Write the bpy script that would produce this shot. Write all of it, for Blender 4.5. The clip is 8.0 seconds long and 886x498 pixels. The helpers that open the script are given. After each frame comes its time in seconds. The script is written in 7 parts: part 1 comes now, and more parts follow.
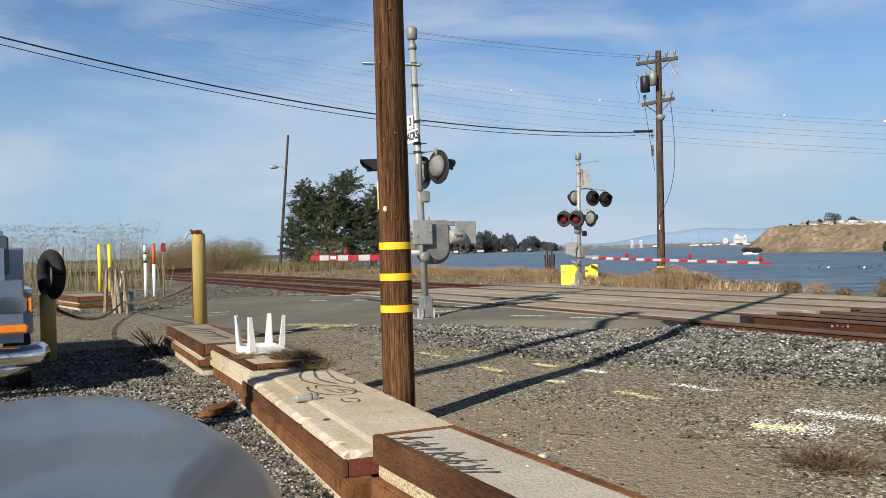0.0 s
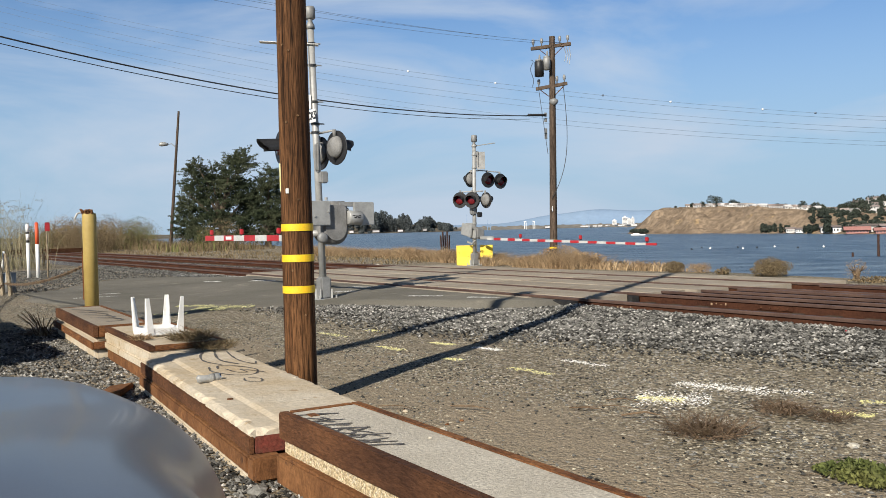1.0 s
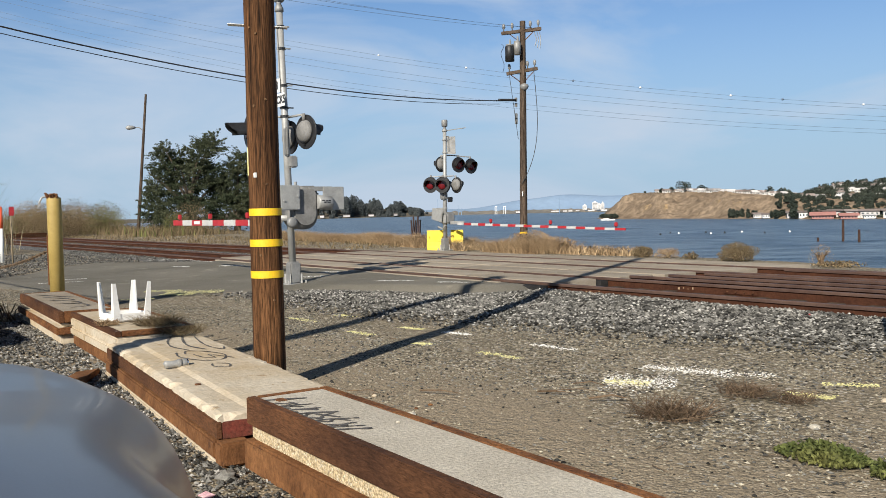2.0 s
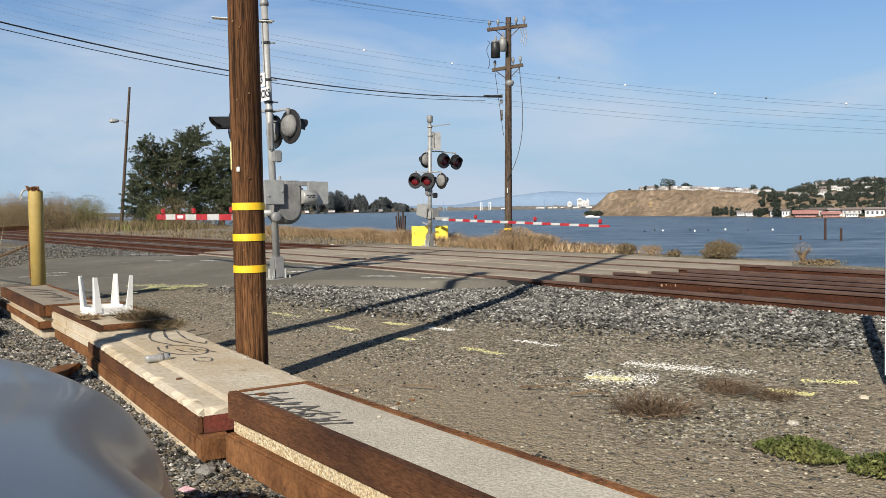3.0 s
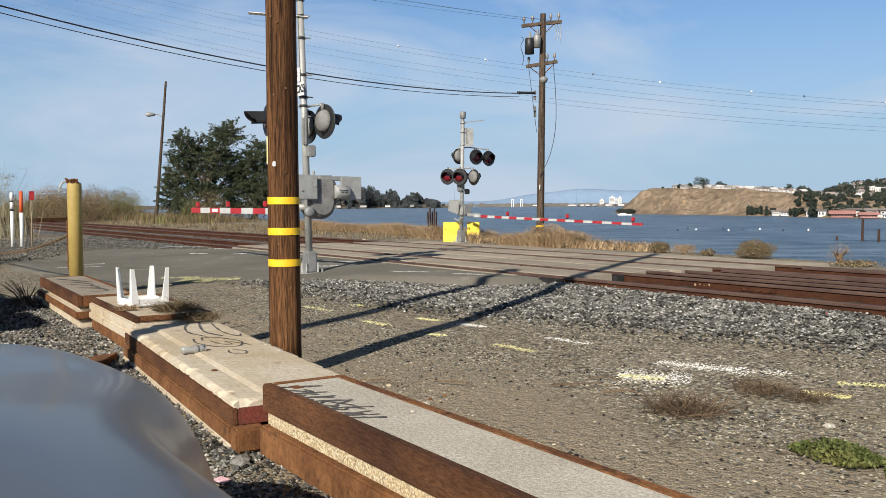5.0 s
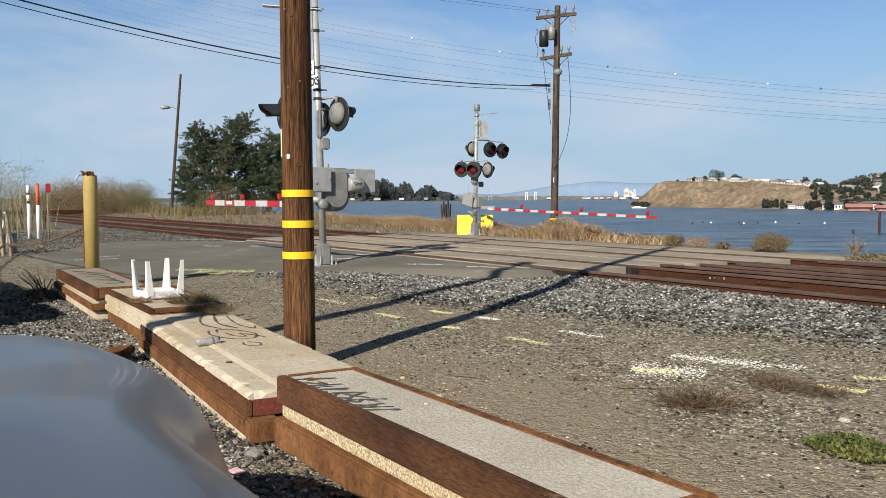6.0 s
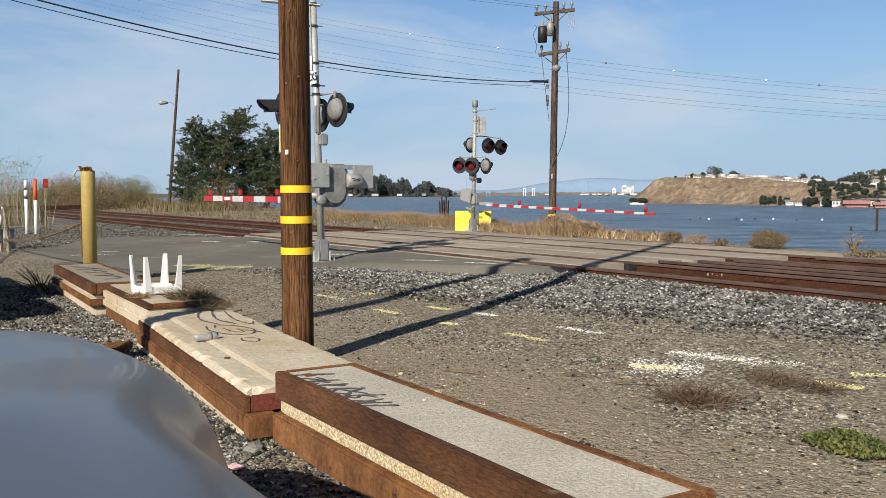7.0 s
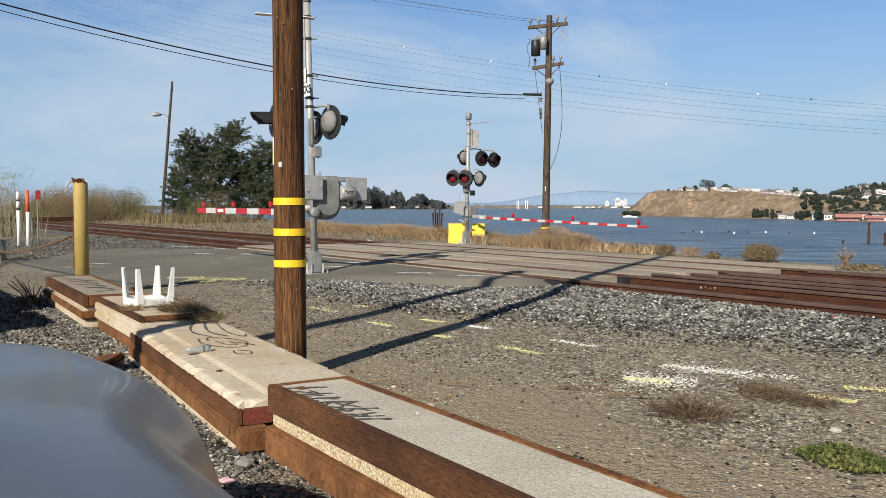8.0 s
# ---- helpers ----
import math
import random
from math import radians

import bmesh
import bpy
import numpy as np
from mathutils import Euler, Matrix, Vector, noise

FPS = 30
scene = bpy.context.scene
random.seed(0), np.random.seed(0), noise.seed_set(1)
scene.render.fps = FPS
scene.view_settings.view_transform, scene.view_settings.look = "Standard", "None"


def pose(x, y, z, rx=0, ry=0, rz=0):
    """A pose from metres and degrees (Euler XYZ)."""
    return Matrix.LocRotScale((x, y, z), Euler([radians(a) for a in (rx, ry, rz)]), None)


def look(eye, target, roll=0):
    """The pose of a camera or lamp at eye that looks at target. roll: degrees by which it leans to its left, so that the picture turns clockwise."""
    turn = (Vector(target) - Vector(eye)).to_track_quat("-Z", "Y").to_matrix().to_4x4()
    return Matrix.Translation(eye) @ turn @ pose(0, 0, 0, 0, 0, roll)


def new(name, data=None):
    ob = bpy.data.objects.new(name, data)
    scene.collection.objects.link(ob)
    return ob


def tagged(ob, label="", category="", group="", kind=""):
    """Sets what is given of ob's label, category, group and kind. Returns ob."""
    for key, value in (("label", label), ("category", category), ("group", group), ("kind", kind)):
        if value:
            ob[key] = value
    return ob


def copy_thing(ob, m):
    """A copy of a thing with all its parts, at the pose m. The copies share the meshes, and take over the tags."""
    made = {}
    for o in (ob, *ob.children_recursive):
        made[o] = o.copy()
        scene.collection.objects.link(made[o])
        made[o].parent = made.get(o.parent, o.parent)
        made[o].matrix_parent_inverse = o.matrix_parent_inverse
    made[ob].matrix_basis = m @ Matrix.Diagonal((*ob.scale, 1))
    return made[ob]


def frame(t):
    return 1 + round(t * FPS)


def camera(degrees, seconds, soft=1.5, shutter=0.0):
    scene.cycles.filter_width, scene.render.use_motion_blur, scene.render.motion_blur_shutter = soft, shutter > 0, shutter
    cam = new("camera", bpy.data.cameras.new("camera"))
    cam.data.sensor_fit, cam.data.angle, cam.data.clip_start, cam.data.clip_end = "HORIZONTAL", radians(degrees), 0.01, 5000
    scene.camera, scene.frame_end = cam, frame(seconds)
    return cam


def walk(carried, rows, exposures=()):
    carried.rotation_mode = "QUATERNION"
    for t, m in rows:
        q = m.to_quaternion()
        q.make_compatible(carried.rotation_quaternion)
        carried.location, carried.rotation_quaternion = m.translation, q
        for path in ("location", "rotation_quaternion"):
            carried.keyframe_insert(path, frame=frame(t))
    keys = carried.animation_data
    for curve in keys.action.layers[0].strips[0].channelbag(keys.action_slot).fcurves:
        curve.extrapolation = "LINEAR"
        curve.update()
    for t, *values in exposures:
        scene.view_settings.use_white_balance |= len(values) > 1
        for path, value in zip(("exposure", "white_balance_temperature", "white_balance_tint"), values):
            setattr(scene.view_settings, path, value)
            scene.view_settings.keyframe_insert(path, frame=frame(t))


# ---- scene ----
cam = camera(52.5, 8.0, soft=0.45)
PATH = [
    (0.0, pose(-0.160, 0.119, 1.337, 90.110, 1.582, 63.086)),
    (0.1, pose(-0.005, -0.027, 1.356, 89.895, 1.311, 61.760)),
    (0.5, pose(-0.005, -0.027, 1.356, 89.373, 1.333, 59.048)),
    (1.0, pose(-0.027, -0.007, 1.351, 88.678, 1.373, 56.430)),
    (1.5, pose(-0.022, -0.001, 1.351, 88.014, 1.350, 55.237)),
    (3.0, pose(-0.001, 0.009, 1.347, 87.396, 0.921, 53.632)),
    (3.5, pose(0.000, 0.000, 1.350, 87.300, 0.600, 53.400)),
    (4.0, pose(-0.009, 0.002, 1.347, 87.274, 0.409, 53.663)),
    (4.5, pose(-0.008, -0.009, 1.350, 87.212, 0.327, 54.592)),
    (5.0, pose(-0.005, -0.013, 1.348, 87.169, 0.300, 55.627)),
    (6.5, pose(-0.004, -0.015, 1.349, 86.626, 0.246, 56.597)),
    (7.0, pose(-0.005, -0.017, 1.349, 86.455, 0.145, 56.379)),
    (7.5, pose(-0.002, -0.017, 1.349, 86.723, 0.093, 56.168)),
    (8.0, pose(-0.013, -0.013, 1.350, 87.249, 0.013, 55.959)),
]
walk(cam, PATH, [(0.0, 0.3), (8.0, 0.3)])

# ---- world and sun ----
SUN_EL, SUN_X, SUN_Y = radians(31), 0.52, -0.854
world = bpy.data.worlds.new("sky")
scene.world = world
world.use_nodes = True
wn, wl = world.node_tree.nodes, world.node_tree.links
wn.clear()
sky = wn.new("ShaderNodeTexSky")
sky.sky_type, sky.sun_disc = "NISHITA", False
sky.sun_elevation, sky.sun_rotation = SUN_EL, math.atan2(SUN_X, SUN_Y)
sky.air_density, sky.dust_density, sky.ozone_density = 1.0, 0.15, 3.0
co = wn.new("ShaderNodeTexCoord")
mp = wn.new("ShaderNodeMapping")
mp.inputs["Scale"].default_value = (1.0, 1.6, 5.0)
mp.inputs["Rotation"].default_value = (0.15, 0.1, 0.6)
cl = wn.new("ShaderNodeTexNoise")
cl.inputs["Scale"].default_value, cl.inputs["Detail"].default_value = 1.7, 7
cl.inputs["Roughness"].default_value, cl.inputs["Distortion"].default_value = 0.55, 0.5
rp = wn.new("ShaderNodeValToRGB")
rp.color_ramp.elements[0].position, rp.color_ramp.elements[1].position = 0.42, 0.65
rp.color_ramp.elements[1].color = (0.85, 0.85, 0.85, 1)
mx = wn.new("ShaderNodeMix")
mx.data_type = "RGBA"
mx.inputs["B"].default_value = (7.4, 8.6, 10.3, 1)
bg = wn.new("ShaderNodeBackground")
bg.inputs["Strength"].default_value = 0.0608
wo = wn.new("ShaderNodeOutputWorld")
wl.new(co.outputs["Generated"], mp.inputs["Vector"])
wl.new(mp.outputs["Vector"], cl.inputs["Vector"])
wl.new(cl.outputs["Fac"], rp.inputs["Fac"])
haze = wn.new("ShaderNodeMix")
haze.data_type = "RGBA"
haze.inputs["B"].default_value = (5.2, 7.25, 9.5, 1)
up_z = wn.new("ShaderNodeSeparateXYZ")
hz = wn.new("ShaderNodeValToRGB")
hz.color_ramp.interpolation = "EASE"
hz.color_ramp.elements[0].position, hz.color_ramp.elements[1].position = 0.0, 0.3
hz.color_ramp.elements[0].color, hz.color_ramp.elements[1].color = (0.92, 0.92, 0.92, 1), (0.06, 0.06, 0.06, 1)
wl.new(co.outputs["Generated"], up_z.inputs["Vector"])
wl.new(up_z.outputs["Z"], hz.inputs["Fac"])
wl.new(hz.outputs["Color"], haze.inputs["Factor"])
thin = wn.new("ShaderNodeMapRange")
thin.interpolation_type = "SMOOTHSTEP"
thin.inputs["From Min"].default_value, thin.inputs["From Max"].default_value = 0.28, 0.75
thin.inputs["To Min"].default_value, thin.inputs["To Max"].default_value = 1.0, 0.15
wl.new(up_z.outputs["Z"], thin.inputs["Value"])
veil = wn.new("ShaderNodeMath")
veil.operation = "MULTIPLY"
wl.new(thin.outputs["Result"], veil.inputs[0])
wl.new(rp.outputs["Color"], veil.inputs[1])
wl.new(veil.outputs["Value"], mx.inputs["Factor"])
tint = wn.new("ShaderNodeMix")
tint.data_type, tint.blend_type = "RGBA", "MULTIPLY"
tint.inputs["Factor"].default_value = 1.0
tint.inputs["B"].default_value = (0.82, 1.08, 1.38, 1)
wl.new(sky.outputs["Color"], tint.inputs["A"])
wl.new(tint.outputs["Result"], haze.inputs["A"])
wl.new(haze.outputs["Result"], mx.inputs["A"])
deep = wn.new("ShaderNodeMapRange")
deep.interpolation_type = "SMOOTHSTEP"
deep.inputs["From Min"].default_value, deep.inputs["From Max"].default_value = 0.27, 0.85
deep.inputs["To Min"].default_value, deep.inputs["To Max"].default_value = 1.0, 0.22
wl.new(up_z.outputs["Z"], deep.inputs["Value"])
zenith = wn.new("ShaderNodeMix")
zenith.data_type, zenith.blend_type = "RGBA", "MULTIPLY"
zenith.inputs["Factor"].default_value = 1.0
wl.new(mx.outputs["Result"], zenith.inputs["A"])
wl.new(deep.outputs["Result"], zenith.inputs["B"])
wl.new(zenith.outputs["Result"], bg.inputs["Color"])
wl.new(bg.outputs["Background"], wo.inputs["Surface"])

sun_data = bpy.data.lights.new("sun", "SUN")
sun_data.energy, sun_data.angle, sun_data.color = 5.0, radians(0.55), (1.0, 0.93, 0.815)
sun = new("sun", sun_data)
sun.matrix_world = look((0, 0, 0), (-SUN_X * math.cos(SUN_EL), -SUN_Y * math.cos(SUN_EL), -math.sin(SUN_EL)))


# ---- materials ----
def surf(name, a, b, scale=4.0, rough=0.8, metal=0.0, bump=0.25, fine=60.0, grain=0.35, stretch=(1, 1, 1), third=None, spot=0.62,
         vary=0.0, island=0.0, coat=0.0):
    """A worn surface: two colours mixed by large noise, grain by fine noise, an optional third colour in blotches."""
    m = bpy.data.materials.new(name)
    m.use_nodes = True
    n, l = m.node_tree.nodes, m.node_tree.links
    p = n["Principled BSDF"]
    tc, mapping = n.new("ShaderNodeTexCoord"), n.new("ShaderNodeMapping")
    mapping.inputs["Scale"].default_value = stretch
    l.new(tc.outputs["Object"], mapping.inputs["Vector"])

    def noise_node(s, detail=6, r=0.6):
        t = n.new("ShaderNodeTexNoise")
        t.inputs["Scale"].default_value, t.inputs["Detail"].default_value, t.inputs["Roughness"].default_value = s, detail, r
        l.new(mapping.outputs["Vector"], t.inputs["Vector"])
        return t

    def mix(kind, f, c1, c2):
        q = n.new("ShaderNodeMix")
        q.data_type, q.blend_type = "RGBA", kind
        for key, v in (("Factor", f), ("A", c1), ("B", c2)):
            if hasattr(v, "is_output"):
                l.new(v, q.inputs[key])
            else:
                q.inputs[key].default_value = v
        return q.outputs["Result"]

    def ramp(src, lo, hi, c0=(0, 0, 0, 1), c1=(1, 1, 1, 1)):
        q = n.new("ShaderNodeValToRGB")
        q.color_ramp.elements[0].position, q.color_ramp.elements[1].position = lo, hi
        q.color_ramp.elements[0].color, q.color_ramp.elements[1].color = c0, c1
        l.new(src, q.inputs["Fac"])
        return q.outputs["Color"]

    big, small = noise_node(scale), noise_node(fine, 4, 0.7)
    col = mix("MIX", ramp(big.outputs["Fac"], 0.35, 0.65), (*a, 1), (*b, 1))
    if third:
        t = noise_node(scale * 2.7, 8, 0.7)
        col = mix("MIX", ramp(t.outputs["Fac"], spot, spot + 0.06), col, (*third, 1))
    lo, hi = 1 - grain, 1 + grain
    col = mix("MULTIPLY", 1.0, col, ramp(small.outputs["Fac"], 0.3, 0.7, (lo, lo, lo, 1), (hi, hi, hi, 1)))
    for amount, node, sock in ((vary, "ShaderNodeObjectInfo", "Random"), (island, "ShaderNodeNewGeometry", "Random Per Island")):
        if amount:
            o = n.new(node)
            col = mix("MULTIPLY", 1.0, col, ramp(o.outputs[sock], 0.0, 1.0, (1 - amount,) * 3 + (1,), (1 + amount,) * 3 + (1,)))
    l.new(col, p.inputs["Base Color"])
    p.inputs["Roughness"].default_value, p.inputs["Metallic"].default_value = rough, metal
    p.inputs["Coat Weight"].default_value = coat
    p.inputs["Specular IOR Level"].default_value = 0.15 if rough >= 0.7 else 0.5
    p.inputs["Coat Roughness"].default_value = 0.05
    if bump:
        bn = n.new("ShaderNodeBump")
        bn.inputs["Strength"].default_value, bn.inputs["Distance"].default_value = bump, 0.02
        l.new(small.outputs["Fac"], bn.inputs["Height"])
        l.new(bn.outputs["Normal"], p.inputs["Normal"])
    return m


def gravel(name, tones, cell=32.0, bump=0.7, big=0.5, dirt=(0.24, 0.21, 0.17), dirt_at=0.5, trodden=None):
    """Loose stones in dirt: cells of several tones, with dirt between them and in larger patches."""
    m = bpy.data.materials.new(name)
    m.use_nodes = True
    n, l = m.node_tree.nodes, m.node_tree.links
    p = n["Principled BSDF"]
    tc = n.new("ShaderNodeTexCoord")
    warp = n.new("ShaderNodeTexNoise")
    warp.inputs["Scale"].default_value = cell * 0.7
    l.new(tc.outputs["Object"], warp.inputs["Vector"])
    add = n.new("ShaderNodeVectorMath")
    add.operation = "MULTIPLY_ADD"
    add.inputs[1].default_value = (0.03, 0.03, 0.03)
    l.new(warp.outputs["Color"], add.inputs[0])
    l.new(tc.outputs["Object"], add.inputs[2])
    v = n.new("ShaderNodeTexVoronoi")
    v.inputs["Scale"].default_value = cell
    l.new(add.outputs["Vector"], v.inputs["Vector"])
    v2 = n.new("ShaderNodeTexVoronoi")
    v2.inputs["Scale"].default_value = cell * 0.37
    l.new(add.outputs["Vector"], v2.inputs["Vector"])
    sep = n.new("ShaderNodeSeparateColor")
    l.new(v.outputs["Color"], sep.inputs["Color"])
    r = n.new("ShaderNodeValToRGB")
    r.color_ramp.interpolation = "CONSTANT"
    while len(r.color_ramp.elements) < len(tones):
        r.color_ramp.elements.new(0.5)
    for i, (e, (at, c)) in enumerate(zip(r.color_ramp.elements, tones)):
        e.position, e.color = at, (*c, 1)
    l.new(sep.outputs["Red"], r.inputs["Fac"])
    patch = n.new("ShaderNodeTexNoise")
    patch.inputs["Scale"].default_value, patch.inputs["Detail"].default_value, patch.inputs["Roughness"].default_value = big, 9, 0.65
    l.new(tc.outputs["Object"], patch.inputs["Vector"])
    pr = n.new("ShaderNodeValToRGB")
    pr.color_ramp.elements[0].position, pr.color_ramp.elements[1].position = dirt_at - 0.1, dirt_at + 0.16
    l.new(patch.outputs["Fac"], pr.inputs["Fac"])
    fine = n.new("ShaderNodeTexNoise")
    fine.inputs["Scale"].default_value, fine.inputs["Detail"].default_value = 90, 5
    l.new(tc.outputs["Object"], fine.inputs["Vector"])
    fr = n.new("ShaderNodeValToRGB")
    fr.color_ramp.elements[0].position, fr.color_ramp.elements[1].position = 0.3, 0.72
    fr.color_ramp.elements[0].color, fr.color_ramp.elements[1].color = (0.48, 0.48, 0.48, 1), (1.45, 1.45, 1.45, 1)
    l.new(fine.outputs["Fac"], fr.inputs["Fac"])
    q = n.new("ShaderNodeMix")
    q.data_type = "RGBA"
    if trodden:
        # a strip of bare trodden dirt, ragged by the patch noise: trodden is its (y inner, y outer)
        sx, mr, ad = n.new("ShaderNodeSeparateXYZ"), n.new("ShaderNodeMapRange"), n.new("ShaderNodeMath")
        l.new(tc.outputs["Object"], sx.inputs["Vector"])
        l.new(sx.outputs["Y"], mr.inputs["Value"])
        mr.inputs["From Min"].default_value, mr.inputs["From Max"].default_value = trodden
        mr.inputs["To Min"].default_value, mr.inputs["To Max"].default_value = 0.24, 0.0
        l.new(patch.outputs["Fac"], ad.inputs[0])
        mx, pw = n.new("ShaderNodeMapRange"), n.new("ShaderNodeMath")
        mx.inputs["From Min"].default_value, mx.inputs["From Max"].default_value = -13.0, -10.5
        pw.operation = "MULTIPLY"
        l.new(sx.outputs["X"], mx.inputs["Value"])
        l.new(mx.outputs["Result"], pw.inputs[0])
        l.new(mr.outputs["Result"], pw.inputs[1])
        inner, both = n.new("ShaderNodeMapRange"), n.new("ShaderNodeMath")
        inner.inputs["From Min"].default_value, inner.inputs["From Max"].default_value = 1.4, 2.3
        both.operation = "MULTIPLY"
        l.new(sx.outputs["Y"], inner.inputs["Value"])
        l.new(pw.outputs["Value"], both.inputs[0])
        l.new(inner.outputs["Result"], both.inputs[1])
        l.new(both.outputs["Value"], ad.inputs[1])
        l.new(ad.outputs["Value"], pr.inputs["Fac"])
    l.new(pr.outputs["Color"], q.inputs["Factor"])
    l.new(r.outputs["Color"], q.inputs["A"])
    q.inputs["B"].default_value = (*dirt, 1)
    q2 = n.new("ShaderNodeMix")
    q2.data_type, q2.blend_type = "RGBA", "MULTIPLY"
    q2.inputs["Factor"].default_value = 1.0
    l.new(q.outputs["Result"], q2.inputs["A"])
    l.new(fr.outputs["Color"], q2.inputs["B"])
    l.new(q2.outputs["Result"], p.inputs["Base Color"])
    p.inputs["Roughness"].default_value = 0.95
    p.inputs["Specular IOR Level"].default_value = 0.15
    s = n.new("ShaderNodeMath")
    s.operation = "ADD"
    l.new(v.outputs["Distance"], s.inputs[0])
    l.new(v2.outputs["Distance"], s.inputs[1])
    bn = n.new("ShaderNodeBump")
    bn.inputs["Strength"].default_value, bn.inputs["Distance"].default_value = bump, 0.014
    bn.invert = True
    l.new(s.outputs["Value"], bn.inputs["Height"])
    l.new(bn.outputs["Normal"], p.inputs["Normal"])
    return m


def wood(name, dark, light, scale=1.0, rough=0.75):
    """Timber with long grain along z: broad tone, fibres and thin dark checks."""
    m = surf(name, dark, light, scale=9 * scale, rough=rough, bump=0.6, fine=60 * scale, grain=0.45, stretch=(1, 1, 0.05))
    n, l = m.node_tree.nodes, m.node_tree.links
    p = n["Principled BSDF"]
    tc, mapping = n.new("ShaderNodeTexCoord"), n.new("ShaderNodeMapping")
    mapping.inputs["Scale"].default_value = (1, 1, 0.035)
    l.new(tc.outputs["Object"], mapping.inputs["Vector"])
    base = p.inputs["Base Color"].links[0].from_socket
    for size, lo, hi, low in ((150 * scale, 0.38, 0.54, 0.3), (34 * scale, 0.34, 0.48, 0.3)):
        t, r, q = n.new("ShaderNodeTexNoise"), n.new("ShaderNodeValToRGB"), n.new("ShaderNodeMix")
        t.inputs["Scale"].default_value, t.inputs["Detail"].default_value = size, 4
        r.color_ramp.elements[0].position, r.color_ramp.elements[1].position = lo, hi
        r.color_ramp.elements[0].color = (low, low, low, 1)
        q.data_type, q.blend_type = "RGBA", "MULTIPLY"
        q.inputs["Factor"].default_value = 1.0
        l.new(mapping.outputs["Vector"], t.inputs["Vector"])
        l.new(t.outputs["Fac"], r.inputs["Fac"])
        l.new(base, q.inputs["A"])
        l.new(r.outputs["Color"], q.inputs["B"])
        base = q.outputs["Result"]
    l.new(base, p.inputs["Base Color"])
    return m


GROUND = gravel("dirt_and_gravel", [(0, (0.075, 0.066, 0.048)), (0.22, (0.225, 0.19, 0.132)), (0.5, (0.335, 0.285, 0.2)), (0.8, (0.12, 0.105, 0.078)), (0.93, (0.56, 0.52, 0.45))],
                cell=38, dirt=(0.3, 0.245, 0.172), dirt_at=0.54, trodden=(3.1, 4.9))
BALLAST = gravel("ballast_bed", [(0, (0.06, 0.06, 0.062)), (0.3, (0.13, 0.13, 0.13)), (0.6, (0.22, 0.215, 0.2)), (0.88, (0.42, 0.41, 0.385))], cell=26, dirt=(0.15, 0.14, 0.125), dirt_at=0.62)
STONE_DARK = surf("ballast_stone", (0.04, 0.039, 0.036), (0.185, 0.178, 0.16), scale=3, rough=0.9, fine=40, island=0.85, bump=0.3)
STONE_PALE = surf("pale_pebble", (0.38, 0.345, 0.27), (0.235, 0.215, 0.165), scale=2, rough=0.9, fine=40, island=0.55, bump=0.2)
STONE_PINK = surf("gravel_chip", (0.24, 0.23, 0.21), (0.38, 0.365, 0.335), scale=2, rough=0.9, fine=40, island=0.7, bump=0.2)
ASPHALT = surf("old_asphalt", (0.145, 0.135, 0.11), (0.195, 0.18, 0.148), scale=0.5, rough=0.93, fine=120, grain=0.35, bump=0.5, third=(0.25, 0.228, 0.185), spot=0.58)
CONCRETE = surf("worn_concrete", (0.285, 0.243, 0.187), (0.37, 0.318, 0.25), scale=1.5, rough=0.9, fine=70, grain=0.2, bump=0.3, third=(0.35, 0.32, 0.28), spot=0.64, vary=0.1)
CONCRETE_BLOCK = surf("yellowed_concrete", (0.47, 0.37, 0.24), (0.58, 0.51, 0.40), scale=1.7, rough=0.9, fine=28, grain=0.16, bump=0.35, third=(0.37, 0.27, 0.16), spot=0.61)
CONCRETE_PALE = surf("pale_concrete", (0.46, 0.415, 0.34), (0.56, 0.515, 0.43), scale=2.0, rough=0.9, fine=60, grain=0.3, bump=0.4, third=(0.27, 0.245, 0.215), spot=0.69)
AGGREGATE = gravel("exposed_aggregate", [(0, (0.55, 0.44, 0.27)), (0.3, (0.66, 0.55, 0.37)), (0.6, (0.44, 0.34, 0.2)), (0.85, (0.7, 0.62, 0.47))], cell=75, bump=0.5, big=3, dirt=(0.6, 0.47, 0.29), dirt_at=0.5)
RUST = surf("rusty_steel", (0.115, 0.048, 0.022), (0.235, 0.105, 0.042), scale=6, rough=0.85, metal=0.0, fine=75, grain=0.55, bump=0.5, third=(0.075, 0.036, 0.022), spot=0.58, stretch=(0.45, 0.6, 1.3))
RUST_DARK = surf("dark_rusty_steel", (0.066, 0.031, 0.018), (0.15, 0.068, 0.032), scale=3.0, rough=0.88, metal=0.0, fine=60, grain=0.4, bump=0.55, third=(0.24, 0.145, 0.08), spot=0.645, stretch=(0.4, 0.6, 1.2))
RUST_STAIN = surf("rust_stained_beam", (0.125, 0.055, 0.024), (0.235, 0.11, 0.046), scale=4.0, rough=0.9, metal=0.0, fine=45, grain=0.35, bump=0.5, third=(0.085, 0.042, 0.024), spot=0.6, stretch=(1.0, 1.0, 0.75))
RAIL = surf("rusty_rail", (0.045, 0.018, 0.011), (0.085, 0.034, 0.018), scale=1.2, rough=0.8, metal=0.1, fine=30, grain=0.35, bump=0.3)
RAIL_HEAD = surf("rail_head", (0.07, 0.038, 0.028), (0.115, 0.068, 0.05), scale=2, rough=0.6, metal=0.1, fine=40, grain=0.2, bump=0.1)
TRACK_DIRT = surf("rusty_track_dirt", (0.045, 0.024, 0.017), (0.085, 0.044, 0.03), scale=2, rough=0.95, fine=35, grain=0.5, bump=0.8)
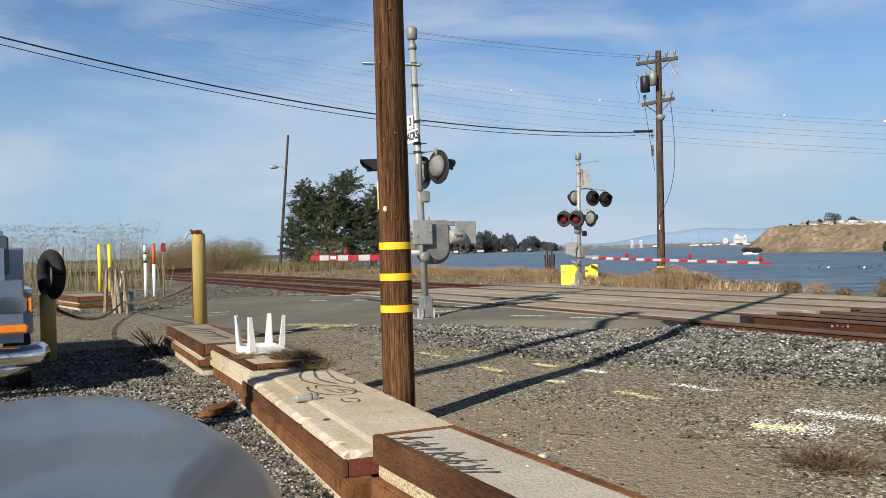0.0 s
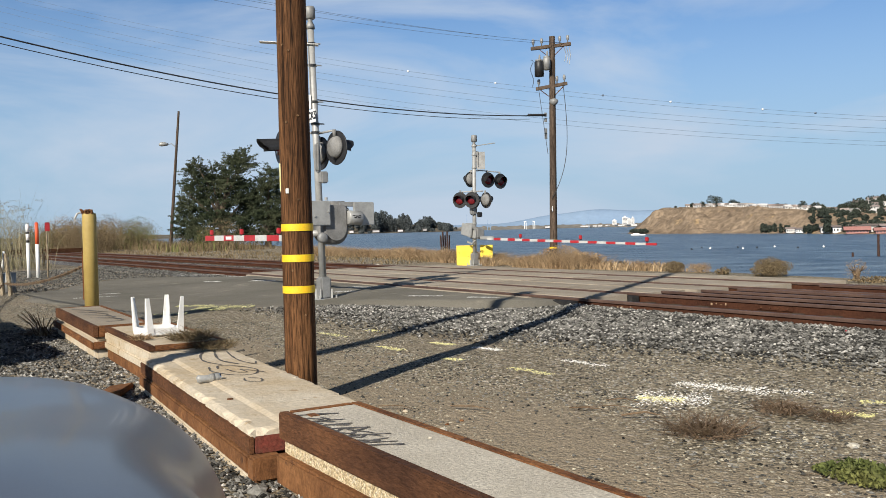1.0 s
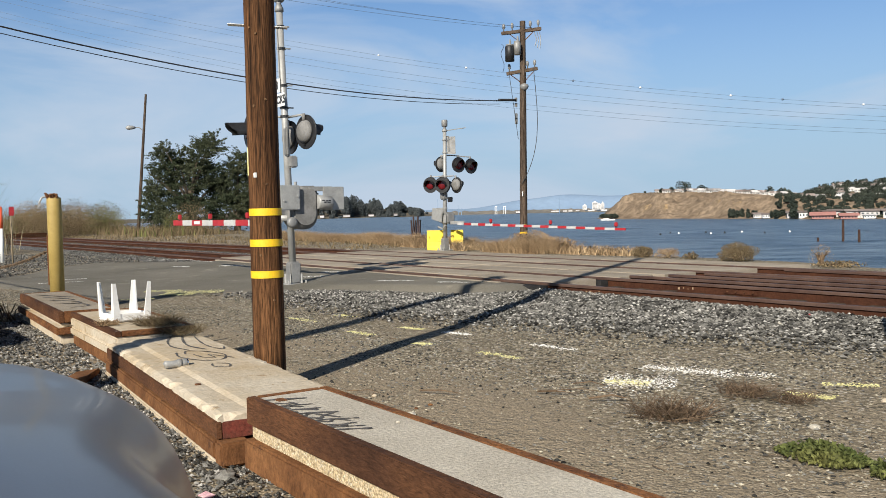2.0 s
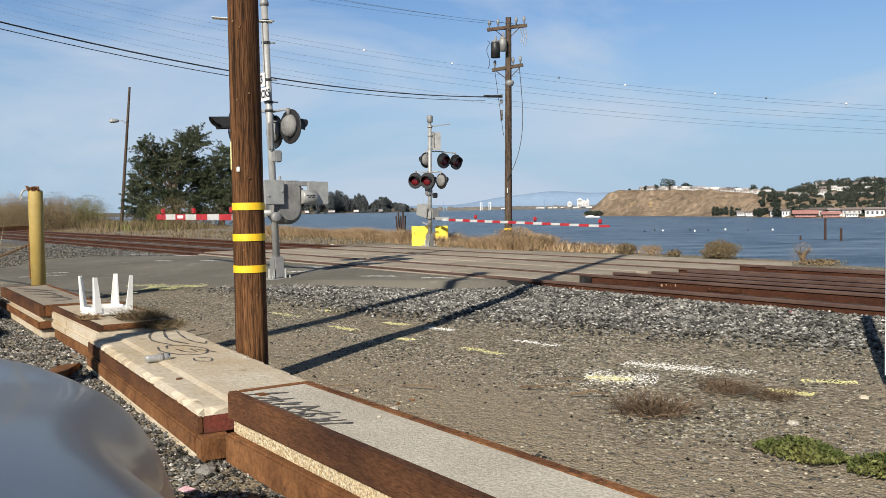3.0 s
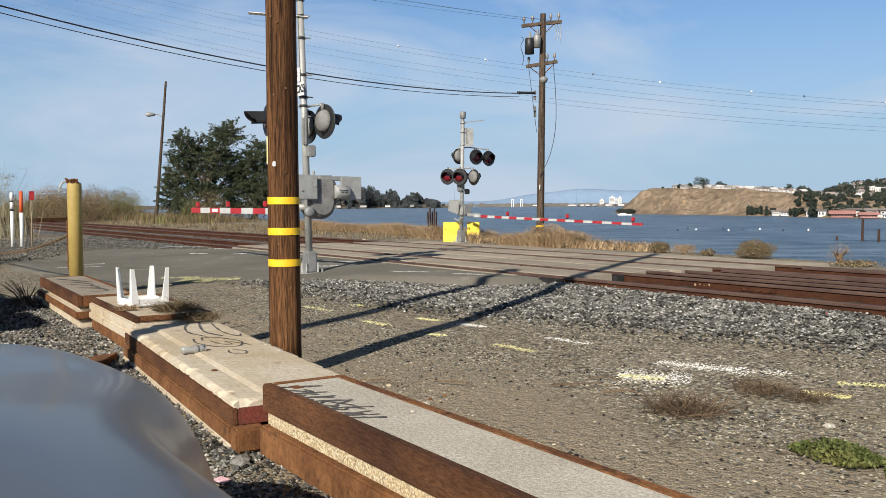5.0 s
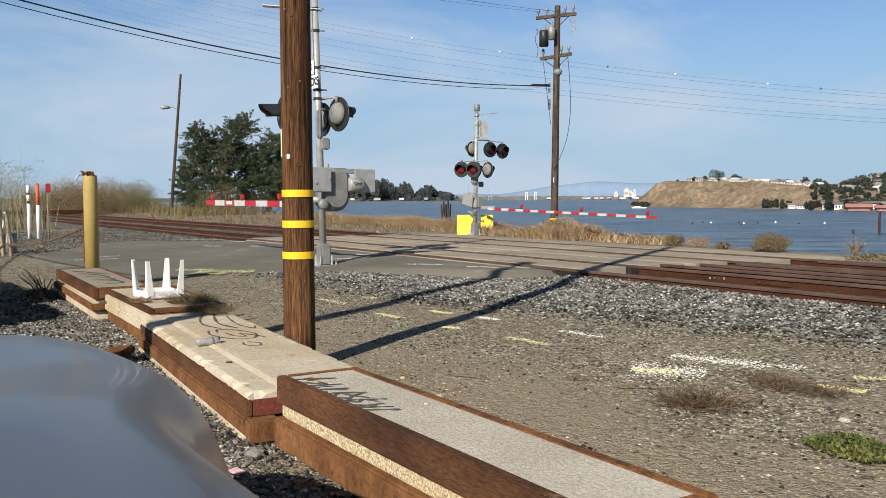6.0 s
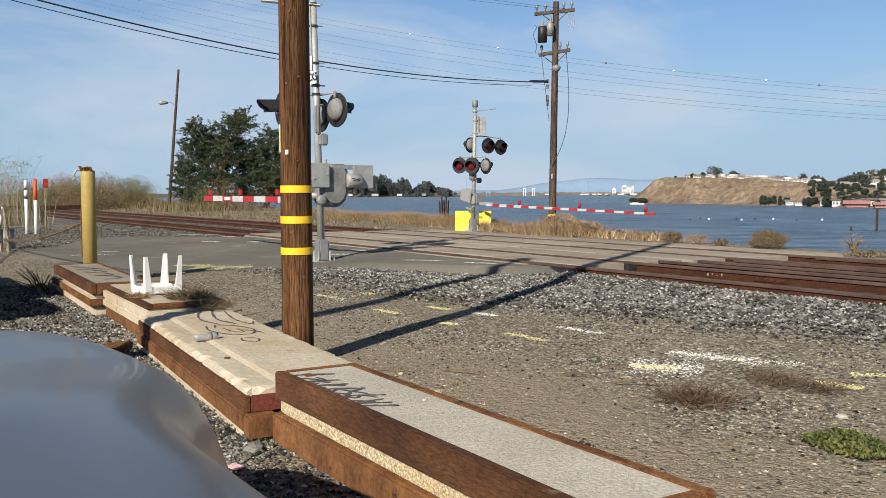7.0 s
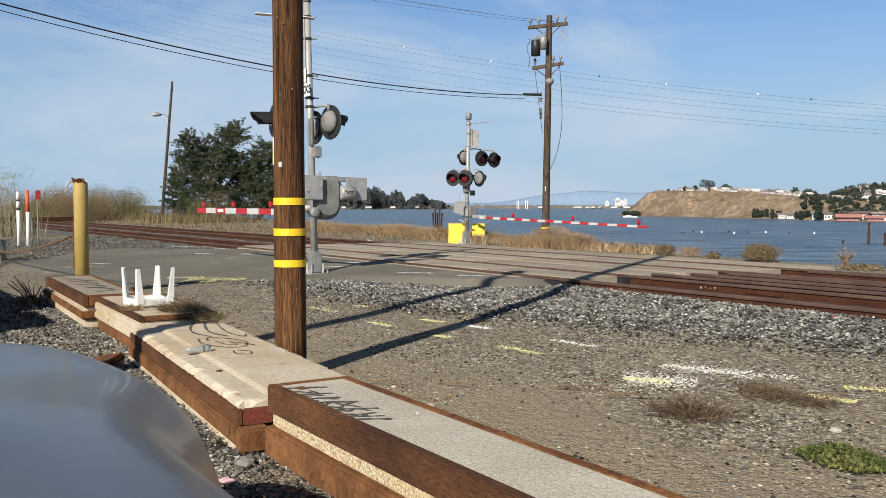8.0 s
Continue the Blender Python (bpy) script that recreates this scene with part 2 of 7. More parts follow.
STENCIL = surf("old_stencil_paint", (0.26, 0.17, 0.1), (0.4, 0.28, 0.18), scale=20, rough=0.9, fine=60, grain=0.4)
TIE = surf("old_timber", (0.055, 0.04, 0.03), (0.11, 0.08, 0.058), scale=3, rough=0.95, fine=40, grain=0.5, bump=0.5, vary=0.3)
POLE_WOOD = wood("treated_pole", (0.062, 0.027, 0.011), (0.2, 0.094, 0.039), 1.5)
KNOT = wood("pale_knot", (0.12, 0.06, 0.03), (0.3, 0.18, 0.09), 2.0)
POLE_GREY = wood("weathered_pole", (0.075, 0.054, 0.04), (0.15, 0.108, 0.078))
STAKE_WOOD = wood("stake_timber", (0.3, 0.235, 0.15), (0.44, 0.36, 0.25))
GALV = surf("galvanised_steel", (0.3, 0.3, 0.29), (0.41, 0.41, 0.39), scale=5, rough=0.5, metal=0.2, fine=50, grain=0.12, bump=0.08)
GREY_BOX = surf("grey_painted_box", (0.2, 0.2, 0.195), (0.3, 0.3, 0.29), scale=4, rough=0.55, metal=0.2, fine=50, grain=0.12, bump=0.08)
HOUSING = surf("weathered_grey_housing", (0.15, 0.147, 0.138), (0.235, 0.23, 0.22), scale=6, rough=0.65, metal=0.0, fine=50, grain=0.25, bump=0.1)
BLACK = surf("black_paint", (0.012, 0.012, 0.013), (0.024, 0.024, 0.025), scale=5, rough=0.5, fine=40, grain=0.3, bump=0.08)
RED_LENS = surf("red_lens", (0.09, 0.005, 0.008), (0.15, 0.008, 0.012), scale=20, rough=0.2, fine=80, grain=0.2, bump=0.1)
RED = surf("red_paint", (0.36, 0.016, 0.024), (0.45, 0.03, 0.035), scale=5, rough=0.5, fine=50, grain=0.12, bump=0.05)
WHITE = surf("white_paint", (0.72, 0.72, 0.7), (0.8, 0.8, 0.78), scale=3, rough=0.55, fine=50, grain=0.08, bump=0.06, third=(0.6, 0.57, 0.52), spot=0.7)
ARM_WHITE = surf("dull_reflective_white", (0.46, 0.46, 0.45), (0.55, 0.55, 0.53), scale=6, rough=0.5, fine=50, grain=0.12, bump=0.05)
ORANGE = surf("orange_red_paint", (0.62, 0.09, 0.03), (0.7, 0.12, 0.04), scale=4, rough=0.55, fine=50, grain=0.1, bump=0.05)
YELLOW = surf("yellow_paint", (0.78, 0.56, 0.04), (0.84, 0.62, 0.06), scale=3, rough=0.6, fine=50, grain=0.12, bump=0.08, third=(0.6, 0.45, 0.12), spot=0.7)
BAND = surf("yellow_band", (0.82, 0.5, 0.015), (0.88, 0.57, 0.02), scale=10, rough=0.5, fine=80, grain=0.1, bump=0.05)
OCHRE = surf("faded_yellow_paint", (0.36, 0.255, 0.07), (0.44, 0.32, 0.1), scale=5, rough=0.65, fine=50, grain=0.08, bump=0.05, third=(0.3, 0.2, 0.07), spot=0.68)
PLASTIC = surf("white_plastic", (0.74, 0.73, 0.7), (0.82, 0.81, 0.78), scale=4, rough=0.45, fine=40, grain=0.06, bump=0.04, third=(0.62, 0.57, 0.48), spot=0.7)
SPRAY_YELLOW = surf("yellow_spray", (0.62, 0.58, 0.24), (0.7, 0.67, 0.38), scale=12, rough=0.9, fine=70, grain=0.35, bump=0.3)
SPRAY_WHITE = surf("white_spray", (0.72, 0.71, 0.66), (0.85, 0.84, 0.8), scale=12, rough=0.9, fine=70, grain=0.3, bump=0.3)
SPRAY_BLACK = surf("black_spray", (0.07, 0.065, 0.065), (0.16, 0.15, 0.14), scale=14, rough=0.9, fine=60, grain=0.4, bump=0.15)
CABLE = surf("black_cable", (0.015, 0.015, 0.017), (0.03, 0.03, 0.03), scale=3, rough=0.6, fine=40, grain=0.2, bump=0)
WIRE = surf("grey_wire", (0.09, 0.13, 0.19), (0.12, 0.16, 0.22), scale=3, rough=0.6, fine=40, grain=0.2, bump=0)
CHROME = surf("chrome", (0.75, 0.75, 0.76), (0.8, 0.8, 0.8), scale=4, rough=0.12, metal=1.0, fine=40, grain=0.05, bump=0)
CAR_PAINT = surf("silver_grey_car_paint", (0.172, 0.17, 0.174), (0.19, 0.188, 0.192), scale=2, rough=0.33, metal=0.72, fine=300, grain=0.05, bump=0.0, coat=0.12)
PILE = surf("wet_dark_timber", (0.04, 0.022, 0.016), (0.085, 0.05, 0.038), scale=3, rough=0.9, fine=20, grain=0.4, bump=0.3)
FADED_RED = surf("faded_red_paint", (0.2, 0.05, 0.036), (0.1, 0.046, 0.032), scale=14, rough=0.85, fine=60, grain=0.4, bump=0.3)
CAR_BLUE = surf("blue_grey_car_paint", (0.16, 0.2, 0.27), (0.18, 0.22, 0.29), scale=2, rough=0.3, metal=0.4, fine=200, grain=0.05, bump=0, coat=1.0)
RUBBER = surf("tyre_rubber", (0.02, 0.02, 0.021), (0.035, 0.034, 0.033), scale=6, rough=0.85, fine=40, grain=0.3, bump=0.3)
AMBER = surf("amber_lens", (0.7, 0.2, 0.02), (0.75, 0.25, 0.03), scale=8, rough=0.25, fine=60, grain=0.1, bump=0.05)
DRY_GRASS = surf("dry_grass_blade", (0.275, 0.185, 0.105), (0.43, 0.315, 0.19), scale=0.6, rough=0.9, fine=8, grain=0.25, bump=0, island=0.4)
BROWN_BRUSH = surf("brown_brush_stem", (0.14, 0.105, 0.058), (0.225, 0.17, 0.098), scale=0.5, rough=0.9, fine=8, grain=0.3, bump=0, island=0.5)
GREEN_BRUSH = surf("dull_green_leaf", (0.10, 0.115, 0.04), (0.20, 0.19, 0.075), scale=0.5, rough=0.9, fine=8, grain=0.3, bump=0, island=0.5)
WEED_STALK = surf("grey_green_weed_stalk", (0.17, 0.155, 0.085), (0.29, 0.255, 0.165), scale=0.5, rough=0.9, fine=8, grain=0.3, bump=0, island=0.4)
TREE_LEAF = surf("dark_green_leaf", (0.032, 0.046, 0.024), (0.088, 0.096, 0.054), scale=0.5, rough=0.75, fine=6, grain=0.3, bump=0, island=0.55)
WEED_LEAF = surf("bright_green_leaf", (0.06, 0.085, 0.025), (0.15, 0.15, 0.05), scale=2, rough=0.7, fine=20, grain=0.3, bump=0, island=0.5)
TWIG = surf("dry_twig", (0.12, 0.08, 0.05), (0.22, 0.155, 0.1), scale=3, rough=0.95, fine=40, grain=0.4, bump=0.2, island=0.4)
BARK = surf("bark", (0.09, 0.07, 0.05), (0.14, 0.11, 0.08), scale=6, rough=0.95, fine=30, grain=0.4, bump=0.6)
HILL = surf("dry_hillside", (0.175, 0.13, 0.09), (0.285, 0.215, 0.148), scale=0.035, rough=1, fine=0.35, grain=0.5, bump=0, third=(0.37, 0.26, 0.145), spot=0.6, stretch=(1, 1, 0.45))
# aerial haze is put into the base colours of ridge and far shore
FAR_HILL = surf("haze_tinted_mountain", (0.22, 0.31, 0.44), (0.25, 0.345, 0.47), scale=0.004, rough=1, fine=0.03, grain=0.06, bump=0)
FAR_LAND = surf("haze_tinted_land", (0.17, 0.165, 0.15), (0.26, 0.23, 0.19), scale=0.012, rough=1, fine=0.08, grain=0.3, bump=0)
HEADLAND = surf("wooded_headland", (0.11, 0.1, 0.08), (0.19, 0.16, 0.12), scale=0.012, rough=1, fine=0.08, grain=0.35, bump=0, third=(0.2, 0.165, 0.12), spot=0.6)
FAR_TREE = surf("distant_tree_leaf", (0.035, 0.045, 0.036), (0.065, 0.075, 0.058), scale=0.02, rough=1, fine=0.5, grain=0.3, bump=0, island=0.35)
# distance haze is greyed into this leaf colour
HAZY_TREE = surf("haze_tinted_leaf", (0.055, 0.065, 0.066), (0.1, 0.112, 0.114), scale=0.02, rough=1, fine=0.5, grain=0.3, bump=0, island=0.35)
HOUSE_WALL = surf("pale_house_wall", (0.6, 0.58, 0.56), (0.7, 0.68, 0.65), scale=0.1, rough=0.9, fine=1.5, grain=0.1, bump=0, vary=0.2)
HOUSE_ROOF = surf("grey_brown_roof", (0.2, 0.165, 0.15), (0.3, 0.25, 0.225), scale=0.1, rough=0.9, fine=1.5, grain=0.2, bump=0, vary=0.4)
BRICK_RED = surf("red_brick_wall", (0.36, 0.17, 0.15), (0.42, 0.22, 0.19), scale=0.2, rough=0.9, fine=2, grain=0.2, bump=0)
GLASS_DARK = surf("dark_window", (0.05, 0.06, 0.07), (0.08, 0.09, 0.1), scale=1, rough=0.15, fine=3, grain=0.1, bump=0)


def water_material():
    m = bpy.data.materials.new("bay_water")
    m.use_nodes = True
    n, l = m.node_tree.nodes, m.node_tree.links
    p = n["Principled BSDF"]
    tc, mapping = n.new("ShaderNodeTexCoord"), n.new("ShaderNodeMapping")
    mapping.vector_type = "TEXTURE"
    mapping.inputs["Scale"].default_value = (3.5, 1.0, 1.0)
    mapping.inputs["Rotation"].default_value = (0, 0, radians(52))
    l.new(tc.outputs["Object"], mapping.inputs["Vector"])
    a, b = n.new("ShaderNodeTexNoise"), n.new("ShaderNodeTexNoise")
    a.inputs["Scale"].default_value, a.inputs["Detail"].default_value = 0.16, 10
    a.inputs["Roughness"].default_value = 0.75
    b.inputs["Scale"].default_value, b.inputs["Detail"].default_value = 0.012, 4
    l.new(mapping.outputs["Vector"], a.inputs["Vector"])
    # ripple glints painted: noise puts pale and dark reflection streaks into base colour
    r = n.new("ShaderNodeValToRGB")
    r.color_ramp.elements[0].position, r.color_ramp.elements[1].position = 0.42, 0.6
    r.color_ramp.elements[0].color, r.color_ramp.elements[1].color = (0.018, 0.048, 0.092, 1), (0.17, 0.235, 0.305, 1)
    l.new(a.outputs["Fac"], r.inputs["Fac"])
    far = n.new("ShaderNodeMapping")
    far.vector_type = "TEXTURE"
    far.inputs["Scale"].default_value = (10.0, 1.0, 1.0)
    far.inputs["Rotation"].default_value = (0, 0, radians(50))
    l.new(tc.outputs["Object"], far.inputs["Vector"])
    l.new(far.outputs["Vector"], b.inputs["Vector"])
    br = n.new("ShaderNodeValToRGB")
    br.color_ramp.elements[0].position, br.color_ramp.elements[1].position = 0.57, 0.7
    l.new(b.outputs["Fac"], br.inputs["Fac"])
    # broad pale streaks from stretched noise, mixed into the base colour
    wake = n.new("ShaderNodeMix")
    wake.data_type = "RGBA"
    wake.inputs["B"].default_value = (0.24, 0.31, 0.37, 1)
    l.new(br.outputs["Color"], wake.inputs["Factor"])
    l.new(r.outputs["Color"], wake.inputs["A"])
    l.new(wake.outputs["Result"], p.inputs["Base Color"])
    p.inputs["Roughness"].default_value, p.inputs["IOR"].default_value = 0.3, 1.33
    p.inputs["Specular IOR Level"].default_value = 0.35
    bn = n.new("ShaderNodeBump")
    bn.inputs["Strength"].default_value, bn.inputs["Distance"].default_value = 1.0, 2.2
    l.new(a.outputs["Fac"], bn.inputs["Height"])
    l.new(bn.outputs["Normal"], p.inputs["Normal"])
    return m


WATER = water_material()


# ---- building helpers ----
def thing(name, x, y, z, label, category, group="", kind="", rz=0.0):
    ob = new(name)
    ob.empty_display_size = 0.1
    ob.matrix_world = pose(x, y, z, 0, 0, rz)
    return tagged(ob, label, category, group, kind)


def to_mesh(name, bm, material, smooth=False):
    me = bpy.data.meshes.new(name)
    bm.normal_update()
    bm.to_mesh(me)
    bm.free()
    me.materials.append(material)
    if smooth:
        for f in me.polygons:
            f.use_smooth = True
    return me


def part(name, bm, material, parent, label="", smooth=False):
    """Links a bmesh, in the parent's own coordinates, as one mesh object under it."""
    ob = new(name, to_mesh(name, bm, material, smooth) if isinstance(bm, bmesh.types.BMesh) else bm)
    ob.parent = parent
    return tagged(ob, label)


def solid(name, bm, material, label, category, kind="", group="", smooth=False):
    return tagged(new(name, to_mesh(name, bm, material, smooth)), label, category, group, kind)


def raw(name, verts, faces, material, smooth=False):
    me = bpy.data.meshes.new(name)
    me.from_pydata([tuple(v) for v in verts], [], [tuple(f) for f in faces])
    me.materials.append(material)
    if smooth:
        me.shade_smooth()
    me.update()
    return me


def box(c, s, bevel=0.0, m=None, bm=None):
    """A box of size s round c, with bevelled edges, added to bm."""
    own = bmesh.new()
    bmesh.ops.create_cube(own, size=1, matrix=Matrix.Translation(c) @ Matrix.Diagonal((*s, 1)))
    if bevel:
        bmesh.ops.bevel(own, geom=own.edges[:], offset=bevel, segments=2, affect="EDGES", clamp_overlap=True)
    if m is not None:
        own.transform(m)
    return merge(bm, own)


def merge(bm, own):
    if bm is None:
        return own
    me = bpy.data.meshes.new("tmp")
    own.to_mesh(me)
    own.free()
    bm.from_mesh(me)
    bpy.data.meshes.remove(me)
    return bm


def tube(points, radii, seg=12, bm=None, caps=True):
    """A round tube through points with a radius at each."""
    own = bmesh.new()
    pts = [Vector(q) for q in points]
    if not hasattr(radii, "__len__"):
        radii = [radii] * len(pts)
    rings, ref = [], None
    for i, q in enumerate(pts):
        d = (pts[min(i + 1, len(pts) - 1)] - pts[max(i - 1, 0)]).normalized()
        if ref is None or abs(ref.dot(d)) > 0.95:
            ref = Vector((0, 0, 1)) if abs(d.z) < 0.9 else Vector((1, 0, 0))
        u = d.cross(ref).normalized()
        w = d.cross(u)
        rings.append([own.verts.new(q + radii[i] * (math.cos(2 * math.pi * k / seg) * u + math.sin(2 * math.pi * k / seg) * w)) for k in range(seg)])
    for a, b in zip(rings, rings[1:]):
        for k in range(seg):
            own.faces.new((a[k], a[(k + 1) % seg], b[(k + 1) % seg], b[k]))
    if caps:
        own.faces.new(rings[0])
        own.faces.new(rings[-1][::-1])
    bmesh.ops.recalc_face_normals(own, faces=own.faces[:])
    return merge(bm, own)


def extrude_profile(profile, x0, x1, bm=None):
    """A prism along x of a closed (y, z) profile."""
    own = bmesh.new()
    a = [own.verts.new((x0, y, z)) for y, z in profile]
    b = [own.verts.new((x1, y, z)) for y, z in profile]
    k = len(profile)
    for i in range(k):
        own.faces.new((a[i], a[(i + 1) % k], b[(i + 1) % k], b[i]))
    own.faces.new(a)
    own.faces.new(b[::-1])
    bmesh.ops.recalc_face_normals(own, faces=own.faces[:])
    return merge(bm, own)


def scatter_stones(name, spots, material, label, seed, flat=0.7):
    """Many small angular stones in one mesh: spots are (x, y, z, size)."""
    rng = np.random.default_rng(seed)
    base = np.array([(1, 0, 0), (-0.9, 0.2, 0), (0.1, 1, 0), (-0.1, -1, 0.1), (0.15, 0.1, 1), (0, 0, -0.8)])
    tri = np.array([(0, 2, 4), (2, 1, 4), (1, 3, 4), (3, 0, 4), (2, 0, 5), (1, 2, 5), (3, 1, 5), (0, 3, 5)])
    k = len(spots)
    s = np.array(spots)
    v = base[None] * (0.65 + 0.7 * rng.random((k, 6, 3)))
    ang = rng.random(k) * 6.283
    c, d = np.cos(ang), np.sin(ang)
    x, y = v[..., 0] * c[:, None] - v[..., 1] * d[:, None], v[..., 0] * d[:, None] + v[..., 1] * c[:, None]
    v = np.stack([x * (1 + 0.4 * rng.random((k, 1))), y, v[..., 2] * flat], -1) * s[:, None, 3:4] * 0.5 + s[:, None, :3]
    faces = (tri[None] + 6 * np.arange(k)[:, None, None]).reshape(-1, 3)
    me = raw(name, v.reshape(-1, 3), faces, material)
    return tagged(new(name, me), label, "gravel", kind="stuff")


def blades(spots, rng, lean=0.35, width=0.012, curve=0.3):
    """Verts and faces of thin bent blades: spots are (x, y, z, height)."""
    verts, faces = [], []
    for x, y, z, h in spots:
        a = rng.random() * 6.283
        b = rng.random() * 6.283
        dx, dy = math.cos(a) * lean * h * rng.random(), math.sin(a) * lean * h * rng.random()
        wx, wy = math.cos(b) * width, math.sin(b) * width
        i = len(verts)
        verts += [(x - wx, y - wy, z), (x + wx, y + wy, z), (x + wx * 0.7 + dx * curve, y + wy * 0.7 + dy * curve, z + h * 0.6),
                  (x - wx * 0.7 + dx * curve, y - wy * 0.7 + dy * curve, z + h * 0.6), (x + dx, y + dy, z + h)]
        faces += [(i, i + 1, i + 2, i + 3), (i + 3, i + 2, i + 4)]
    return verts, faces


def leaves(spots, rng, size):
    """Verts and faces of small leaf quads turned at random."""
    k = len(spots)
    s = np.array(spots)
    d = rng.normal(size=(k, 3))
    d /= np.linalg.norm(d, axis=1)[:, None]
    e = np.cross(d, rng.normal(size=(k, 3)))
    e /= np.linalg.norm(e, axis=1)[:, None]
    w = size * (0.6 + 0.8 * rng.random((k, 1)))
    v = np.stack([s - d * w, s + e * w * 0.45, s + d * w, s - e * w * 0.45], 1).reshape(-1, 3)
    return v, np.arange(4 * k).reshape(-1, 4)


def smooth(a, b, x):
    t = min(max((x - a) / (b - a), 0), 1)
    return t * t * (3 - 2 * t)


# ---- ground, water and far shore ----
WATER_Z = -6.0


def shore_y(x):
    """Where the yard ends and the bank falls to the water."""
    return 19.2 - 1.6 * smooth(-15, -7, x) + 3.0 * smooth(-22, -40, x) + 9.0 * smooth(-42, -80, x) + 0.35 * noise.noise((x * 0.35, 0, 3))


def ground_z(x, y):
    s = shore_y(x)
    z = 0.02 * noise.noise((x * 0.5, y * 0.5, 0)) * (1 if y < s else 0.3)
    z += 0.25 * smooth(-40, -75, x) * smooth(16, 22, y)
    return z - 7.5 * smooth(s, s + 9, y)


def ground_sheet():
    xs = [-4800, -2500, -1200, -600, -300, -180, -130, -100] + [-90 + 1.0 * i for i in range(50)] + [-40 + 0.5 * i for i in range(100)] + [10, 14, 20, 30, 50, 90, 180, 400, 1000, 2400, 4800]
    ys = [-4800, -2000, -800, -300, -120, -60, -30, -15, -8, -4] + [-2 + 0.5 * i for i in range(80)] + [38, 40, 44, 50, 70, 120, 400, 1200, 4800]
    verts = [(x, y, ground_z(x, y)) for y in ys for x in xs]
    w = len(xs)
    faces = [(j * w + i, j * w + i + 1, (j + 1) * w + i + 1, (j + 1) * w + i) for j in range(len(ys) - 1) for i in range(w - 1)]
    tagged(new("ground", raw("ground", verts, faces, GROUND, True)), "dry dirt and fine gravel yard beside the tracks", "ground", kind="structure")


ground_sheet()

wbm = bmesh.new()
bmesh.ops.create_grid(wbm, x_segments=2, y_segments=2, size=4700, matrix=Matrix.Translation((0, 0, WATER_Z)))
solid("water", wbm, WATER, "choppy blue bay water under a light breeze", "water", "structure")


def polar(theta, d, z=0.0):
    """The point at a bearing (degrees from +y towards -x) and distance from the yard."""
    a = radians(theta)
    return Vector((-math.sin(a) * d, math.cos(a) * d, z))


def terrain(name, t0, t1, n, near, deep, height, material, label, rows=14, rough=0.06, freq=6.0):
    """A ridge of land across the water between two bearings: near(t) is its shore, height(t) its crest."""
    verts, faces = [], []
    for i in range(n + 1):
        t = t0 + (t1 - t0) * i / n
        d, h = near(t), height(t)
        for j in range(rows + 1):
            k = j / rows
            up = smooth(0, 0.62, k) if k < 0.62 else 1 - 0.8 * smooth(0.7, 1.0, k)
            p = polar(t, d + deep * k)
            bump = h * rough * (noise.fractal(p * (freq / deep), 1, 2, 5)) * (1 - 0.85 * smooth(0.45, 0.6, k) if 0 < k < 1 else 0)
            verts.append((p.x, p.y, WATER_Z - 0.5 + (h + 0.5) * up + bump * (0.3 + up)))
    w = rows + 1
    for i in range(n):
        for j in range(rows):
            a = i * w + j
            faces.append((a, a + 1, a + w + 1, a + w))
    ob = new(name, raw(name, verts, faces, material, True))
    return tagged(ob, label, "hill", kind="structure")


def hill_near(t):
    return 640 - 205 * smooth(46, 28, t) + 15 * noise.noise((t * 0.5, 2, 0))


def hill_height(t):
    up = smooth(44.9, 42.4, t)
    return (15.5 * up ** 0.75 - 2.5 * smooth(39, 33, t) - 2.0 * smooth(34.2, 32, t)) * (hill_near(t) + 60) / 560 + 0.4 * noise.noise((t * 2, 0, 0))


terrain("hill_across_water", 45.2, 10, 260, hill_near, 130, hill_height, HILL, "bare brown bluff with eroded slopes across the bay", rows=34, rough=0.25, freq=12.0)
def headland_near(t):
    return 1900 + 250 * noise.noise((t * 0.2, 5, 0))


def headland_height(t):
    return 4 + (15 * smooth(54.5, 57.5, t) + 24 * smooth(60, 64.5, t) + 5 * noise.noise((t * 0.8, 1, 0))) * (1 - 0.9 * smooth(64.5, 70, t))


terrain("headland", 88, 54.5, 120, headland_near, 260, headland_height, HEADLAND, "distant wooded headland across the bay", rough=0.12)
terrain("mountain_ridge", 60, 30, 120, lambda t: 4200, 350, lambda t: 22 + 56 * smooth(54, 46.5, t) - 30 * smooth(45, 38, t) + 10 * noise.noise((t * 0.35, 7, 0)), FAR_HILL, "mountain ridge beyond the bay, blue haze put into its colour", rough=0.02)
terrain("far_shore", 56, 43.5, 80, lambda t: 2300, 120, lambda t: 9 + 5 * noise.noise((t * 3, 9, 0)), FAR_LAND, "low shore with harbour buildings, haze put into its colour", rough=0.1)


# ---- road, tracks and crossing ----
def road_left(y):
    return -24.0 - 5.0 * smooth(3.5, 7.2, y) + 4.3 * smooth(6.8, 9.6, y) + 0.2 * noise.noise((y * 1.3, 0, 1))


def road_right(y):
    return -14.4 - 0.9 * smooth(3.0, 6.2, y) + 0.6 * smooth(6.2, 7.2, y) + 3.9 * smooth(7.0, 9.5, y) + 0.16 * noise.noise((y * 2.1, 0, 2))


